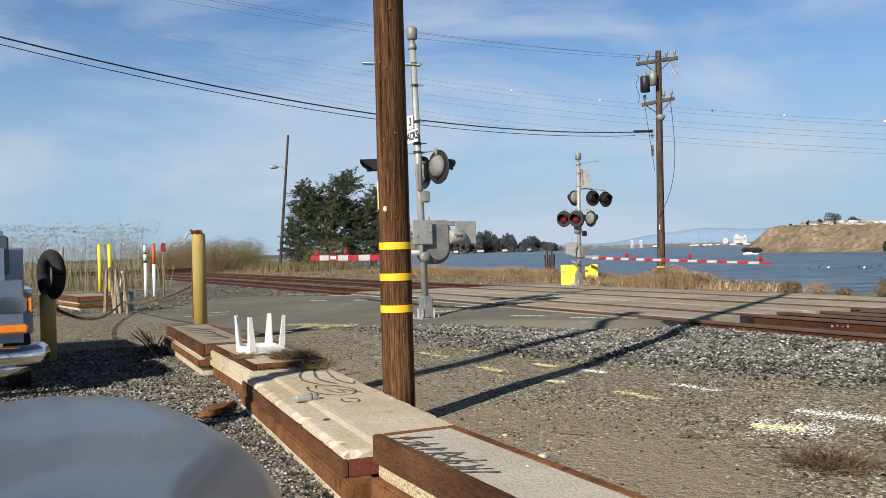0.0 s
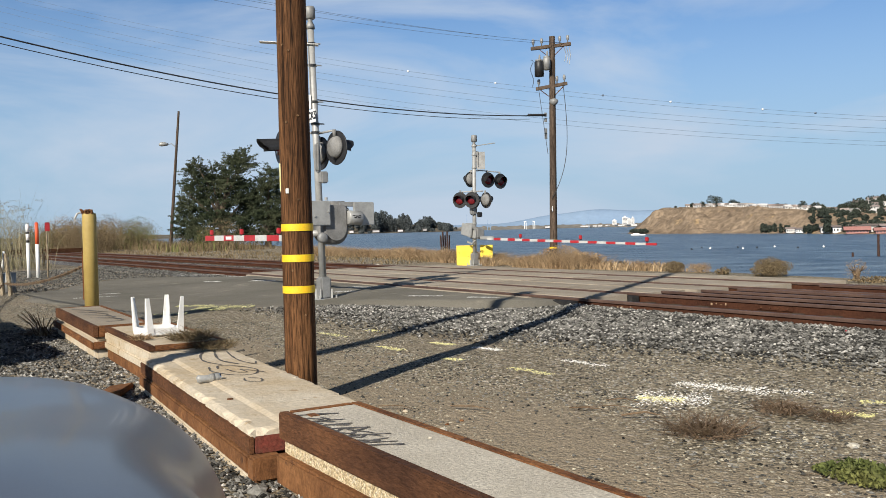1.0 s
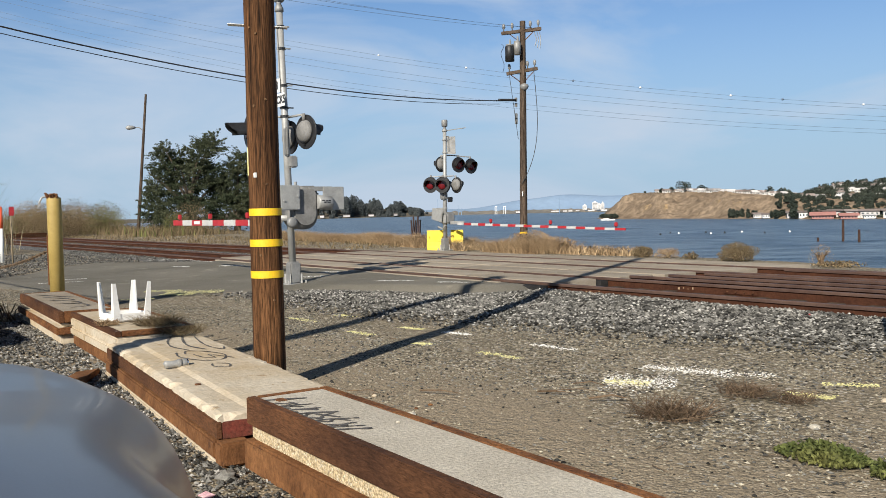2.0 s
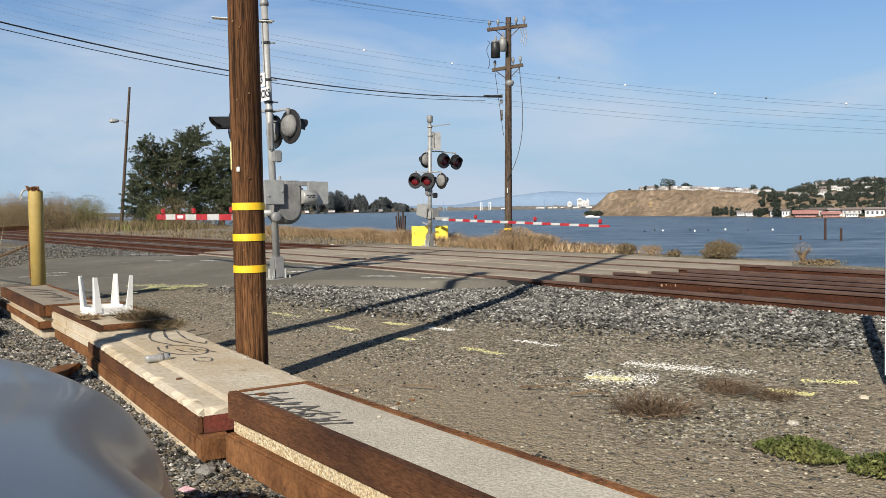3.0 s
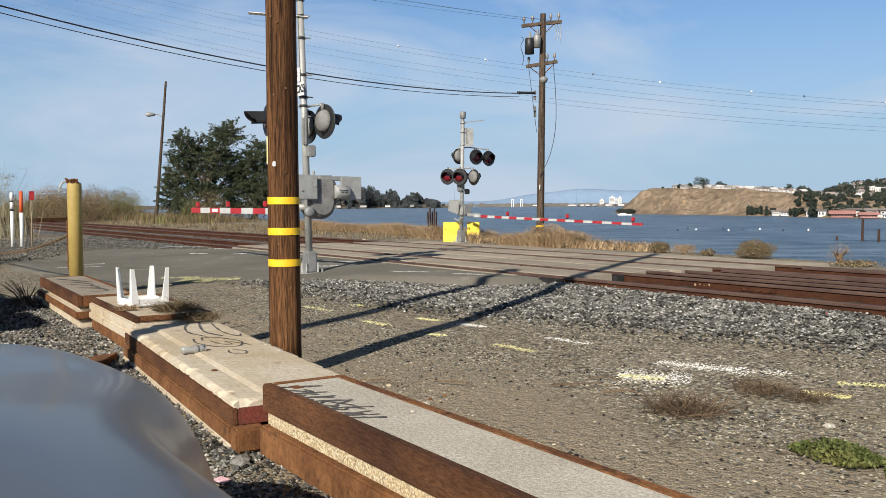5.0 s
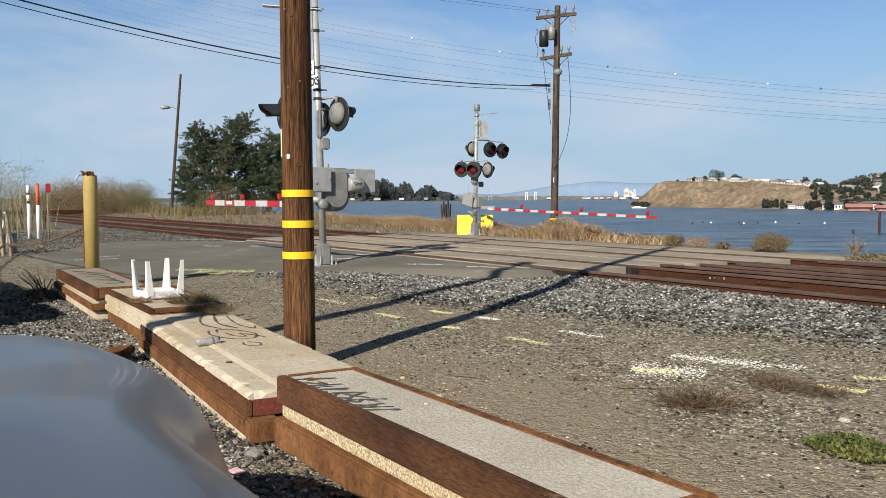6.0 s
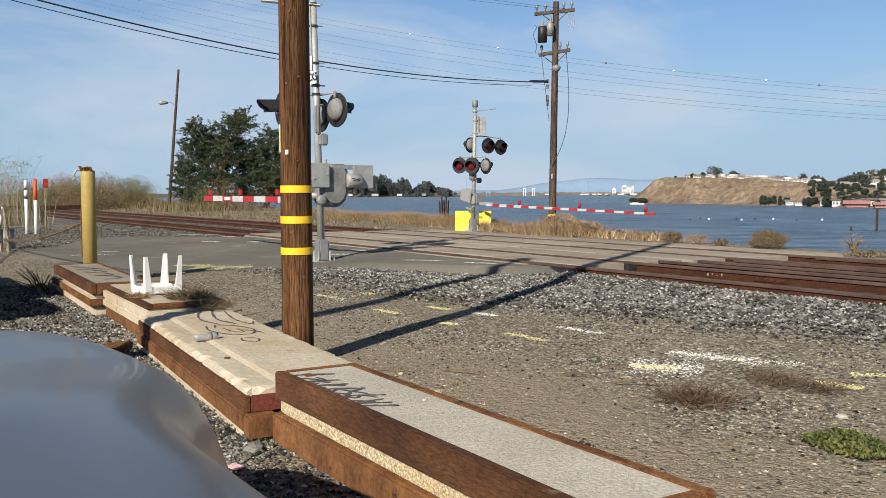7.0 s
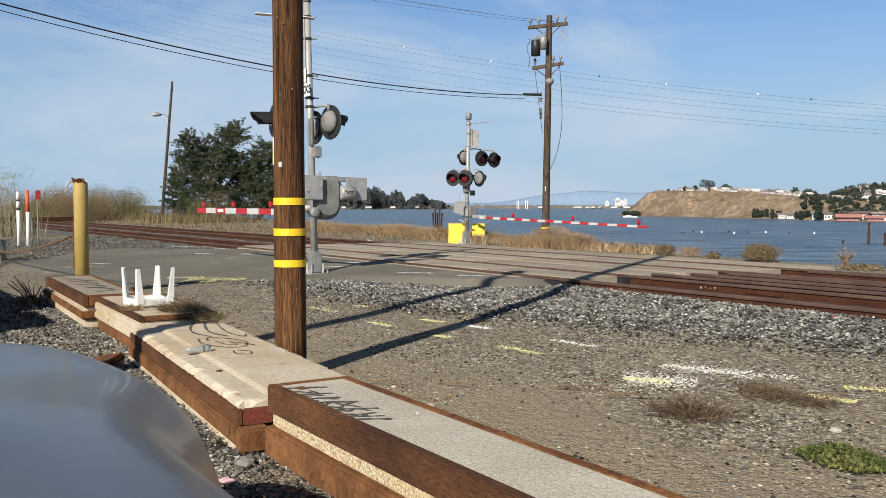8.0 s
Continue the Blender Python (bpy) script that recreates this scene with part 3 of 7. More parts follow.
def road():
    verts, faces, cols = [], [], 26
    ys = [3.2 + 0.15 * i for i in range(44)]
    for j, y in enumerate(ys):
        a, b = road_left(y), road_right(y)
        for i in range(cols + 1):
            x = a + (b - a) * i / cols
            edge = min(i, cols - i)
            z = 0.03 + 0.11 * smooth(6.3, 9.5, y) + 0.008 * noise.noise((x, y, 4))
            verts.append((x + (0.1 * noise.noise((x * 3, y * 3, 1)) if edge == 0 else 0), y + (0.5 * noise.noise((x * 0.6, 7, 1)) if j < 2 else 0), -0.03 if edge == 0 or j == 0 else z))
    w = cols + 1
    for j in range(len(ys) - 1):
        for i in range(cols):
            faces.append((j * w + i, j * w + i + 1, (j + 1) * w + i + 1, (j + 1) * w + i))
    tagged(new("road", raw("road", verts, faces, ASPHALT, True)), "worn grey asphalt road rising to the rail crossing", "road", kind="structure")


road()

RAILS = (9.80, 11.17, 13.40, 14.92)
DECK_L, DECK_R = -24.7, -10.85
RAIL_TOP = 0.17
PROFILE = [(-0.075, 0), (0.075, 0), (0.075, 0.012), (0.012, 0.03), (0.012, 0.118), (0.036, 0.13), (-0.036, 0.13), (-0.012, 0.118), (-0.012, 0.03), (-0.075, 0.012)]
HEAD = [(-0.036, 0.13), (0.036, 0.13), (0.037, 0.16), (0.028, 0.172), (-0.028, 0.172), (-0.037, 0.16)]


def rail_track(y0, y1, label):
    t = thing("railway_track", 0, 0, 0, label, "railway track", kind="structure")
    for y in (y0, y1):
        for x0, x1 in ((-150, DECK_L), (DECK_L, DECK_R), (DECK_R, 70)):
            r = part("rail", extrude_profile([(y + a, 0.002 + b) for a, b in PROFILE], x0, x1), RAIL, t, "rust-brown steel rail")
            part("rail_head", extrude_profile([(y + a, 0.002 + b) for a, b in HEAD], x0, x1), RAIL_HEAD, r, "dull worn rail head")
    tie = to_mesh("tie", box((0, 0, 0), (0.23, 2.05, 0.16), 0.012), TIE)
    mid = (y0 + y1) / 2
    k = 0
    x = -75.0
    while x < 12:
        if not DECK_L - 0.1 < x < DECK_R + 0.1:
            ob = part("tie", tie, TIE, t)
            ob.location = (x, mid + random.uniform(-0.06, 0.06), -0.045 + random.uniform(-0.012, 0.012))
            k += 1
        x += 0.56
    for x in (-8.2, -4.6, -33.0, -38.0, -46.0):
        for y in (y0, y1):
            j = part("joint_bar", box((x, y, 0.075), (0.6, 0.07, 0.075), 0.012), RAIL, t, "rusty bolted joint bar")
            for i in range(4):
                part("bolt", tube([(x - 0.22 + 0.147 * i, y - 0.05, 0.08), (x - 0.22 + 0.147 * i, y - 0.03, 0.08)], 0.014, 6), RUST_DARK, j)
    return t


def spikes(t, y, x0, x1):
    """Tie plates under the rail with spike heads."""
    plate = to_mesh("tie_plate", box((0, 0, 0), (0.2, 0.3, 0.02), 0.004), RUST_DARK)
    head = to_mesh("spike", box((0, 0, 0), (0.03, 0.035, 0.03), 0.006), RUST)
    x = -75.0
    while x < x1:
        if x > x0 and not DECK_L - 0.1 < x < DECK_R + 0.1:
            ob = part("tie_plate", plate, RUST_DARK, t)
            ob.location = (x, y, 0.032)
            for k in (-1, 1):
                ob = part("spike", head, RUST, t)
                ob.location = (x + 0.05 * k, y + 0.09 * k, 0.05)
        x += 0.56


near_track = rail_track(RAILS[0], RAILS[1], "rusty near railway track on ballast")
rail_track(RAILS[2], RAILS[3], "rusty far railway track on ballast")
spikes(near_track, RAILS[0], -36, 4)
for x, y in ((-9.35, RAILS[1]), (-10.0, RAILS[0])):
    for k in range(4):
        part("chalk_mark", box((x + 0.09 * k, y - 0.0145, 0.075 + 0.012 * (k % 2)), (0.034 - 0.012 * (k % 2), 0.004, 0.036 - 0.014 * (k % 3)), 0), STENCIL, near_track, "pale unreadable stencil mark on the rail web")
for y, x0, x1 in ((11.42, -10.6, 30), (12.0, -10.25, 34), (12.62, -10.0, 36), (14.2, -9.5, 30)):
    spare = thing("spare_rail", 0, 0, 0, "rusty spare rail lying on ballast beside the tracks", "rail", "spare rails")
    part("rail", extrude_profile([(y + a, 0.04 + b) for a, b in PROFILE], x0, x1), RAIL, spare)
    part("rail_head", extrude_profile([(y + a, 0.04 + b) for a, b in HEAD], x0, x1), RAIL_HEAD, spare)


def ballast_bed():
    for n, (x0, x1) in enumerate(((-110, DECK_L), (DECK_R, 40))):
        ys = [8.55, 9.1, 9.5, 10.5, 11.7, 12.3, 12.9, 14.2, 15.5, 16.2]
        zs = [-0.03, 0.03, 0.055, 0.008, 0.006, 0.006, 0.006, 0.008, 0.0, -0.06]
        xs = np.linspace(x0, x1, 90)
        verts = [(x, y + 0.12 * noise.noise((x * 0.7, y, 0)), z + 0.012 * noise.noise((x * 2, y * 2, 0))) for y, z in zip(ys, zs) for x in xs]
        w = len(xs)
        faces = [(j * w + i, j * w + i + 1, (j + 1) * w + i + 1, (j + 1) * w + i) for j in range(len(ys) - 1) for i in range(w - 1)]
        tagged(new("ballast_bed", raw("ballast_bed", verts, faces, BALLAST, True)), "grey crushed-stone ballast under the tracks", "ballast", kind="structure")


ballast_bed()


def track_dirt():
    """Rust-stained dirt between the rails."""
    for x0, x1 in ((-110, DECK_L), (DECK_R, 40)):
        for y0, y1 in ((9.72, 13.1), (13.2, 15.1)):
            xs, ys = np.linspace(x0, x1, 160), np.linspace(y0, y1, 9)
            verts = [(x, y + 0.06 * noise.noise((x, y, 1)), 0.024 + 0.01 * noise.noise((x * 3, y * 3, 5)) - (0.05 if j in (0, 8) else 0)) for j, y in enumerate(ys) for x in xs]
            w = len(xs)
            faces = [(j * w + i, j * w + i + 1, (j + 1) * w + i + 1, (j + 1) * w + i) for j in range(8) for i in range(w - 1)]
            tagged(new("track_bed", raw("track_bed", verts, faces, TRACK_DIRT, True)), "rust-stained dirt and chips between the rails", "track bed", kind="structure")


track_dirt()


def crossing_deck():
    t = thing("crossing_deck", 0, 0, 0, "weathered concrete panel deck of the level crossing", "crossing", kind="structure")
    rows = ((10.02, 10.95, -10.92), (11.39, 12.25, -10.8), (12.33, 13.18, -10.62), (13.62, 14.70, -10.4), (15.14, 16.05, -10.15))
    length = 2.44
    for r, (y0, y1, end) in enumerate(rows):
        me = to_mesh("panel", box((0, 0, 0), (length - 0.05, y1 - y0, 0.2), 0.012), CONCRETE)
        x = end - length / 2
        while x > DECK_L - 0.2:
            ob = part("panel", me, CONCRETE, t)
            ob.location = (x, (y0 + y1) / 2, 0.067 + random.uniform(-0.005, 0.004))
            ob.rotation_euler = (random.uniform(-0.002, 0.002), random.uniform(-0.002, 0.002), 0)
            x -= length
    part("edge_strip", box(((DECK_L + DECK_R) / 2 - 0.5, 9.57, 0.07), (DECK_R - DECK_L - 1.0, 0.1, 0.17), 0.012), CONCRETE, t, "broken concrete edge strip")
    for y in RAILS:
        for s in (-1, 1):
            part("flangeway", box(((DECK_L + DECK_R) / 2, y + s * 0.128, 0.055), (DECK_R - DECK_L, 0.17, 0.15), 0.004), RUBBER, t, "black rubber flangeway filler")


crossing_deck()


# ---- stacked crossing panels by the road ----
def stack(name_label, cx, cy, length, width, rz, top_h, layers, top_material):
    """A stack of steel-edged concrete panels. layers: (z0, z1, inset, kind) from the ground up."""
    t = thing("concrete_panel_stack", cx, cy, 0, name_label, "concrete panel", "stacked crossing panels", rz=rz)
    for z0, z1, inset, kind in layers:
        l, w = length - 2 * inset, width - 2 * inset
        zc, h = (z0 + z1) / 2, z1 - z0
        if kind == "steel":
            slab = part("slab", box((0, 0, zc), (l - 0.04, w - 0.04, h - 0.01), 0.01), CONCRETE_BLOCK, t)
            for s in (-1, 1):
                part("steel_edge", box((0, s * (w / 2 - 0.012), zc), (l, 0.024, h), 0.005), RUST, slab, "rusty steel edge angle")
                part("steel_end", box((s * (l / 2 - 0.012), 0, zc), (0.024, w - 0.05, h), 0.005), RUST, slab, "rusty steel end plate")
        elif kind == "slab":
            part("slab", box((0, 0, zc), (l, w, h), 0.018), CONCRETE_BLOCK, t, "yellowed concrete slab")
        elif kind == "rough":
            part("slab", box((0, 0, zc), (l, w, h), 0.012), AGGREGATE, t, "exposed aggregate concrete slab")
        elif kind == "beam":
            for s in (-1, 1):
                part("timber_beam", box((0, s * (w / 2 - 0.07), zc), (l, 0.14, h), 0.012), RUST_STAIN, t, "rust-stained beam")
        elif kind == "cap":
            part("slab", box((0, 0, zc - 0.004), (l - 0.1, w - 0.1, h), 0.006), top_material, t, "pale concrete top")
            for s in (-1, 1):
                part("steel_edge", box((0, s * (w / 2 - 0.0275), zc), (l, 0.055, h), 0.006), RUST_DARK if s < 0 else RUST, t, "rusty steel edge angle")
                part("steel_end", box((s * (l / 2 - 0.0275), 0, zc), (0.055, w - 0.115, h), 0.006), RUST, t, "rusty steel end plate")
    return t


def chipped_slab(parent, l, w, z0, z1, material, seed, label):
    """A slab with a worn, chipped upper edge."""
    bm = bmesh.new()
    nx, ny = 110, 22
    grid = []
    for j in range(ny + 1):
        row = []
        for i in range(nx + 1):
            x, y = (i / nx - 0.5) * l, (j / ny - 0.5) * w
            e = min(i, nx - i, j, ny - j)
            p = Vector((x * 6, y * 6, seed))
            drop = 0
            if e == 0:
                drop = 0.012 + 0.085 * max(0, noise.noise(p * 1.9))
            elif e == 1:
                drop = 0.05 * max(0, noise.noise(p * 1.9) - 0.08)
            ledge = 0.016 * smooth(0.02, -0.02, y + w * 0.24 + 0.012 * noise.noise((x * 5, 0, seed)))
            ins = 0.012 * max(0, noise.noise(p * 2)) if e == 0 else 0
            row.append(bm.verts.new((x - math.copysign(ins, x), y - math.copysign(ins, y), z1 - drop - ledge + 0.002 * noise.noise(p * 3))))
        grid.append(row)
    for j in range(ny):
        for i in range(nx):
            bm.faces.new((grid[j][i], grid[j][i + 1], grid[j + 1][i + 1], grid[j + 1][i]))
    rim = [grid[0][i] for i in range(nx + 1)] + [grid[j][nx] for j in range(1, ny + 1)] + [grid[ny][i] for i in range(nx - 1, -1, -1)] + [grid[j][0] for j in range(ny - 1, 0, -1)]
    low = [bm.verts.new((v.co.x, v.co.y, z0)) for v in rim]
    k = len(rim)
    for i in range(k):
        bm.faces.new((rim[i], low[i], low[(i + 1) % k], rim[(i + 1) % k]))
    bm.faces.new(low[::-1])
    bmesh.ops.recalc_face_normals(bm, faces=bm.faces[:])
    return part("slab", bm, material, parent, label)


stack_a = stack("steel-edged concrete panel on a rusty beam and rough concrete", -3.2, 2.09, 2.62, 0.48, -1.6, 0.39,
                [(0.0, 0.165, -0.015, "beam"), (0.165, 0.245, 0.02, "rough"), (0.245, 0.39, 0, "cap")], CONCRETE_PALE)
part("core", box((0, 0, 0.08), (2.5, 0.2, 0.16), 0.01), RUST_DARK, stack_a)
stack_b = thing("concrete_panel_stack", -6.36, 2.36, 0, "worn yellowed concrete slab with chipped edges on rusty steel", "concrete panel", "stacked crossing panels", rz=-5.5)
chipped_slab(stack_b, 3.40, 0.8, 0.17, 0.29, CONCRETE_BLOCK, 3, "chipped yellowed concrete slab with spray marks")
for s in (-1, 1):
    part("steel_edge", box((0, s * 0.396, 0.186), (3.44, 0.03, 0.096), 0.006), RUST_DARK, stack_b, "rust-stained steel edge")
    part("lower_beam", box((0, s * 0.368, 0.08), (3.4, 0.12, 0.104), 0.012), RUST_STAIN, stack_b, "rust-stained lower beam")
part("footing", box((-0.02, 0, 0.008), (3.44, 0.86, 0.04), 0.01), CONCRETE_BLOCK, stack_b, "pale concrete footing edge")
part("timber_block", box((1.77, -0.34, 0.075), (0.12, 0.17, 0.13), 0.012), RUST_STAIN, stack_b, "rust-stained timber block")
part("end_plate", box((1.722, 0.0, 0.188), (0.02, 0.76, 0.095), 0.004), FADED_RED, stack_b, "faded red painted steel end")
part("core", box((0, 0, 0.09), (3.38, 0.56, 0.15), 0.01), RUST_STAIN, stack_b)
stack_c = stack("steel-capped concrete panel littered with dry weeds", -9.2, 2.62, 2.15, 0.72, -3.0, 0.36,
                [(0.0, 0.12, 0.02, "beam"), (0.12, 0.21, -0.005, "slab"), (0.21, 0.31, 0.0, "slab"), (0.31, 0.36, 0, "cap")], CONCRETE_BLOCK)
part("core", box((0, 0, 0.06), (2.0, 0.42, 0.12), 0.01), CONCRETE_BLOCK, stack_c)
stack_d = stack("two steel-edged concrete panels with spray marks stacked", -11.85, 2.60, 3.1, 0.62, -3.2, 0.37,
                [(0.0, 0.12, 0.02, "slab"), (0.12, 0.20, -0.03, "steel"), (0.20, 0.245, 0.03, "slab"), (0.245, 0.37, 0, "cap")], CONCRETE)


def spray_stroke(points, width, z, material, parent, seed):
    """A ragged ribbon of paint along a curve, on a flat top."""
    bm = bmesh.new()
    pts = [Vector((x, y, 0)) for x, y in points]
    fine = []
    for a, b, c, d in zip([pts[0]] + pts, pts, pts[1:], pts[2:] + [pts[-1]]):
        for k in range(6):
            t = k / 6
            fine.append(0.5 * ((2 * b) + (c - a) * t + (2 * a - 5 * b + 4 * c - d) * t * t + (3 * b - a - 3 * c + d) * t ** 3))
    fine.append(pts[-1])
    prev = None
    for i, p in enumerate(fine):
        d = (fine[min(i + 1, len(fine) - 1)] - fine[max(i - 1, 0)]).normalized()
        w = width * (0.55 + 0.5 * noise.noise((i * 0.45, seed, 0))) * (0.5 if i in (0, len(fine) - 1) else 1)
        n = Vector((-d.y, d.x, 0)) * w
        cur = (bm.verts.new((p.x + n.x, p.y + n.y, z)), bm.verts.new((p.x - n.x, p.y - n.y, z)))
        if prev:
            bm.faces.new((prev[0], prev[1], cur[1], cur[0]))
        prev = cur
    return part("spray_mark", bm, material, parent, "black spray paint scrawl")


# scrawls on the panel tops
GLYPHS = (((0, 0), (0.02, 0.10)), ((0, 0.1), (0.07, 0.0), (0.09, 0.1)), ((0.07, 0.09), (0.0, 0.06), (0.06, 0.03), (0.0, 0.0)), ((0, 0), (0.03, 0.1), (0.08, 0.06), (0.02, 0.04), (0.09, 0.0)), ((0, 0.1), (0.01, 0.0), (0.09, 0.01)), ((0, 0.05), (0.09, 0.06)))
scrawl = random.Random(8)
at = -1.17
for k in range(9):
    q, z = -0.215 + scrawl.uniform(-0.004, 0.012), 0.3895 - 0.0001 * k
    reach = scrawl.uniform(0.07, 0.23)
    spray_stroke([(at, q), (at + 0.03, q + reach * 0.45), (at + 0.09, q + reach)], 0.02, z, SPRAY_BLACK, stack_a, k)
    g = GLYPHS[(k * 5 + k // 3) % 6]
    spray_stroke([(at + x * 0.9 + y * 0.6, q + 0.02 + y * 1.5) for x, y in g], 0.017, z - 0.00005, SPRAY_BLACK, stack_a, 60 + k)
    at += scrawl.uniform(0.085, 0.125)
spray_stroke([(-1.12, -0.2), (-0.7, -0.185), (-0.25, -0.205)], 0.012, 0.3882, SPRAY_BLACK, stack_a, 20)
part("steel_plate", box((-1.13, -0.12, 0.387), (0.07, 0.05, 0.006), 0.001), RUST, stack_a, "small rusty inset plate")
ZB = 0.2945
spray_stroke([(-1.6, 0.12), (-1.35, 0.03), (-1.0, -0.02), (-0.7, 0.05)], 0.016, ZB, SPRAY_BLACK, stack_b, 31)
spray_stroke([(-1.62, 0.22), (-1.3, 0.15), (-0.95, 0.11), (-0.66, 0.18)], 0.019, ZB, SPRAY_BLACK, stack_b, 35)
spray_stroke([(-1.5, 0.3), (-1.2, 0.26), (-0.85, 0.24), (-0.6, 0.29), (-0.72, 0.34)], 0.014, ZB, SPRAY_BLACK, stack_b, 36)
spray_stroke([(-1.62, 0.1), (-1.68, 0.17), (-1.6, 0.24)], 0.012, ZB, SPRAY_BLACK, stack_b, 37)
spray_stroke([(-0.62, -0.07), (-0.38, -0.1), (-0.12, 0.0), (-0.08, 0.14), (-0.3, 0.22), (-0.55, 0.14), (-0.66, 0.02), (-0.5, -0.03)], 0.013, ZB, SPRAY_BLACK, stack_b, 32)
spray_stroke([(-0.45, 0.02), (-0.25, 0.05), (-0.2, 0.12), (-0.38, 0.12), (-0.1, 0.24)], 0.01, ZB, SPRAY_BLACK, stack_b, 33)
spray_stroke([(0.08, 0.02), (0.2, 0.0), (0.28, 0.08), (0.16, 0.12), (0.07, 0.05)], 0.012, ZB, SPRAY_BLACK, stack_b, 34)
for k in range(4):
    x = -1.1 + 0.5 * k
    spray_stroke([(x, -0.16), (x + 0.3, -0.02 + 0.03 * k), (x + 0.6, 0.1), (x + 0.7, 0.18 - 0.1 * k)], 0.03, 0.372, SPRAY_BLACK, stack_d, 50 + k)
part("drill_hole", tube([(0.75, -0.26, 0.27), (0.75, -0.26, 0.282)], 0.02, 8), RUST_DARK, stack_b)


# ---- near wooden pole ----
def wooden_pole(name, x, y, h, r0, r1, label, material, lean=(0, 0), group=""):
    t = thing(name, x, y, 0, label, "utility pole", group)
    pts = [(lean[0] * k / 24, lean[1] * k / 24, -0.15 + (h + 0.15) * k / 24) for k in range(25)]
    rad = [r0 + (r1 - r0) * k / 24 + 0.003 * noise.noise((k * 1.7, x, y)) for k in range(25)]
    part("shaft", tube(pts, rad, 28), material, t, smooth=True)
    return t


near_pole = wooden_pole("wooden_pole", -6.564, 2.953, 10.5, 0.126, 0.098, "brown treated wooden pole with three yellow bands", POLE_WOOD, (-0.02, 0.0))
for z in (1.385, 1.145, 0.90):
    r = 0.126 - 0.0028 * z + 0.004
    part("band", tube([(0, 0, z - 0.028), (0, 0, z + 0.028)], r, 40), BAND, near_pole, "bright yellow reflective band")
for k, (a, z, r) in enumerate(((-20, 1.05, 0.014), (10, 1.6, 0.012), (-30, 2.2, 0.016), (15, 2.25, 0.012), (-15, 2.75, 0.014), (25, 0.7, 0.012), (-40, 2.8, 0.013), (5, 3.2, 0.014), (30, 3.4, 0.012))):
    a = radians(-26 + a)
    d = Vector((math.cos(a), math.sin(a), 0))
    c = d * (0.126 - 0.0028 * z) + Vector((0, 0, z))
    part("knot", tube([c - d * 0.01, c + d * 0.004], [r, r * 0.6], 8), KNOT, near_pole, "pale round knot")
a = radians(-105)
part("marker_strip", box((math.cos(a) * 0.121, math.sin(a) * 0.121, 1.78), (0.026, 0.005, 0.22), 0.002), SPRAY_YELLOW, near_pole, "yellow marker strip with worn lettering")
a = radians(-60)
part("tag", box((math.cos(a) * 0.117, math.sin(a) * 0.117, 1.67), (0.03, 0.02, 0.04), 0.004), WHITE, near_pole, "small white tag")


# ---- crossing signals ----
def signal_light(parent, x, y, z, bearing, r=0.31, back=HOUSING, hood=0.34):
    """A flashing light: round black background, lens, hood and rear housing. bearing: degrees, where it faces."""
    m = pose(x, y, z, 0, 0, bearing)

    def turned(bm):
        bm.transform(m)
        return bm

    disc = part("background", turned(tube([(-0.012, 0, 0), (0.012, 0, 0)], r, 28)), BLACK, parent, "round black background", False)
    part("rim", turned(tube([(0.0, math.cos(2 * math.pi * i / 28) * r, math.sin(2 * math.pi * i / 28) * r) for i in range(29)], 0.014, 6)), BLACK, disc, smooth=True)
    part("lens", turned(tube([(0.012, 0, 0), (0.05, 0, 0), (0.062, 0, 0)], [0.155, 0.15, 0.08], 24)), RED_LENS, disc, "dark red lens", True)
    part("housing", turned(tube([(-0.01, 0, 0.01), (-0.05, 0, 0.012), (-0.1, 0, 0.014), (-0.13, 0, 0.015), (-0.14, 0, 0.015)], [0.215, 0.21, 0.17, 0.09, 0.02], 24)), back, disc, "rounded grey rear housing", True)
    part("latch", turned(box((-0.07, 0, -0.2), (0.05, 0.05, 0.05), 0.01)), BLACK, disc)
    part("knuckle", turned(tube([(-0.04, 0, 0.2), (-0.05, 0, 0.34)], 0.035, 10)), back, disc, "grey mounting knuckle", True)
    bm = bmesh.new()
    for ro in (0.175, 0.165):
        rows = []
        for i in range(15):
            a = radians(-15 + 210 * i / 14)
            end = hood * (0.62 + 0.38 * max(0, math.sin(a)) ** 0.6)
            rows.append((bm.verts.new((0.01, math.cos(a) * ro, math.sin(a) * ro)), bm.verts.new((end, math.cos(a) * ro * 0.97, math.sin(a) * ro - 0.02))))
        for p, q in zip(rows, rows[1:]):
            bm.faces.new((p[0], p[1], q[1], q[0]))
    part("hood", turned(bm), BLACK, disc, "black visor")
    return disc


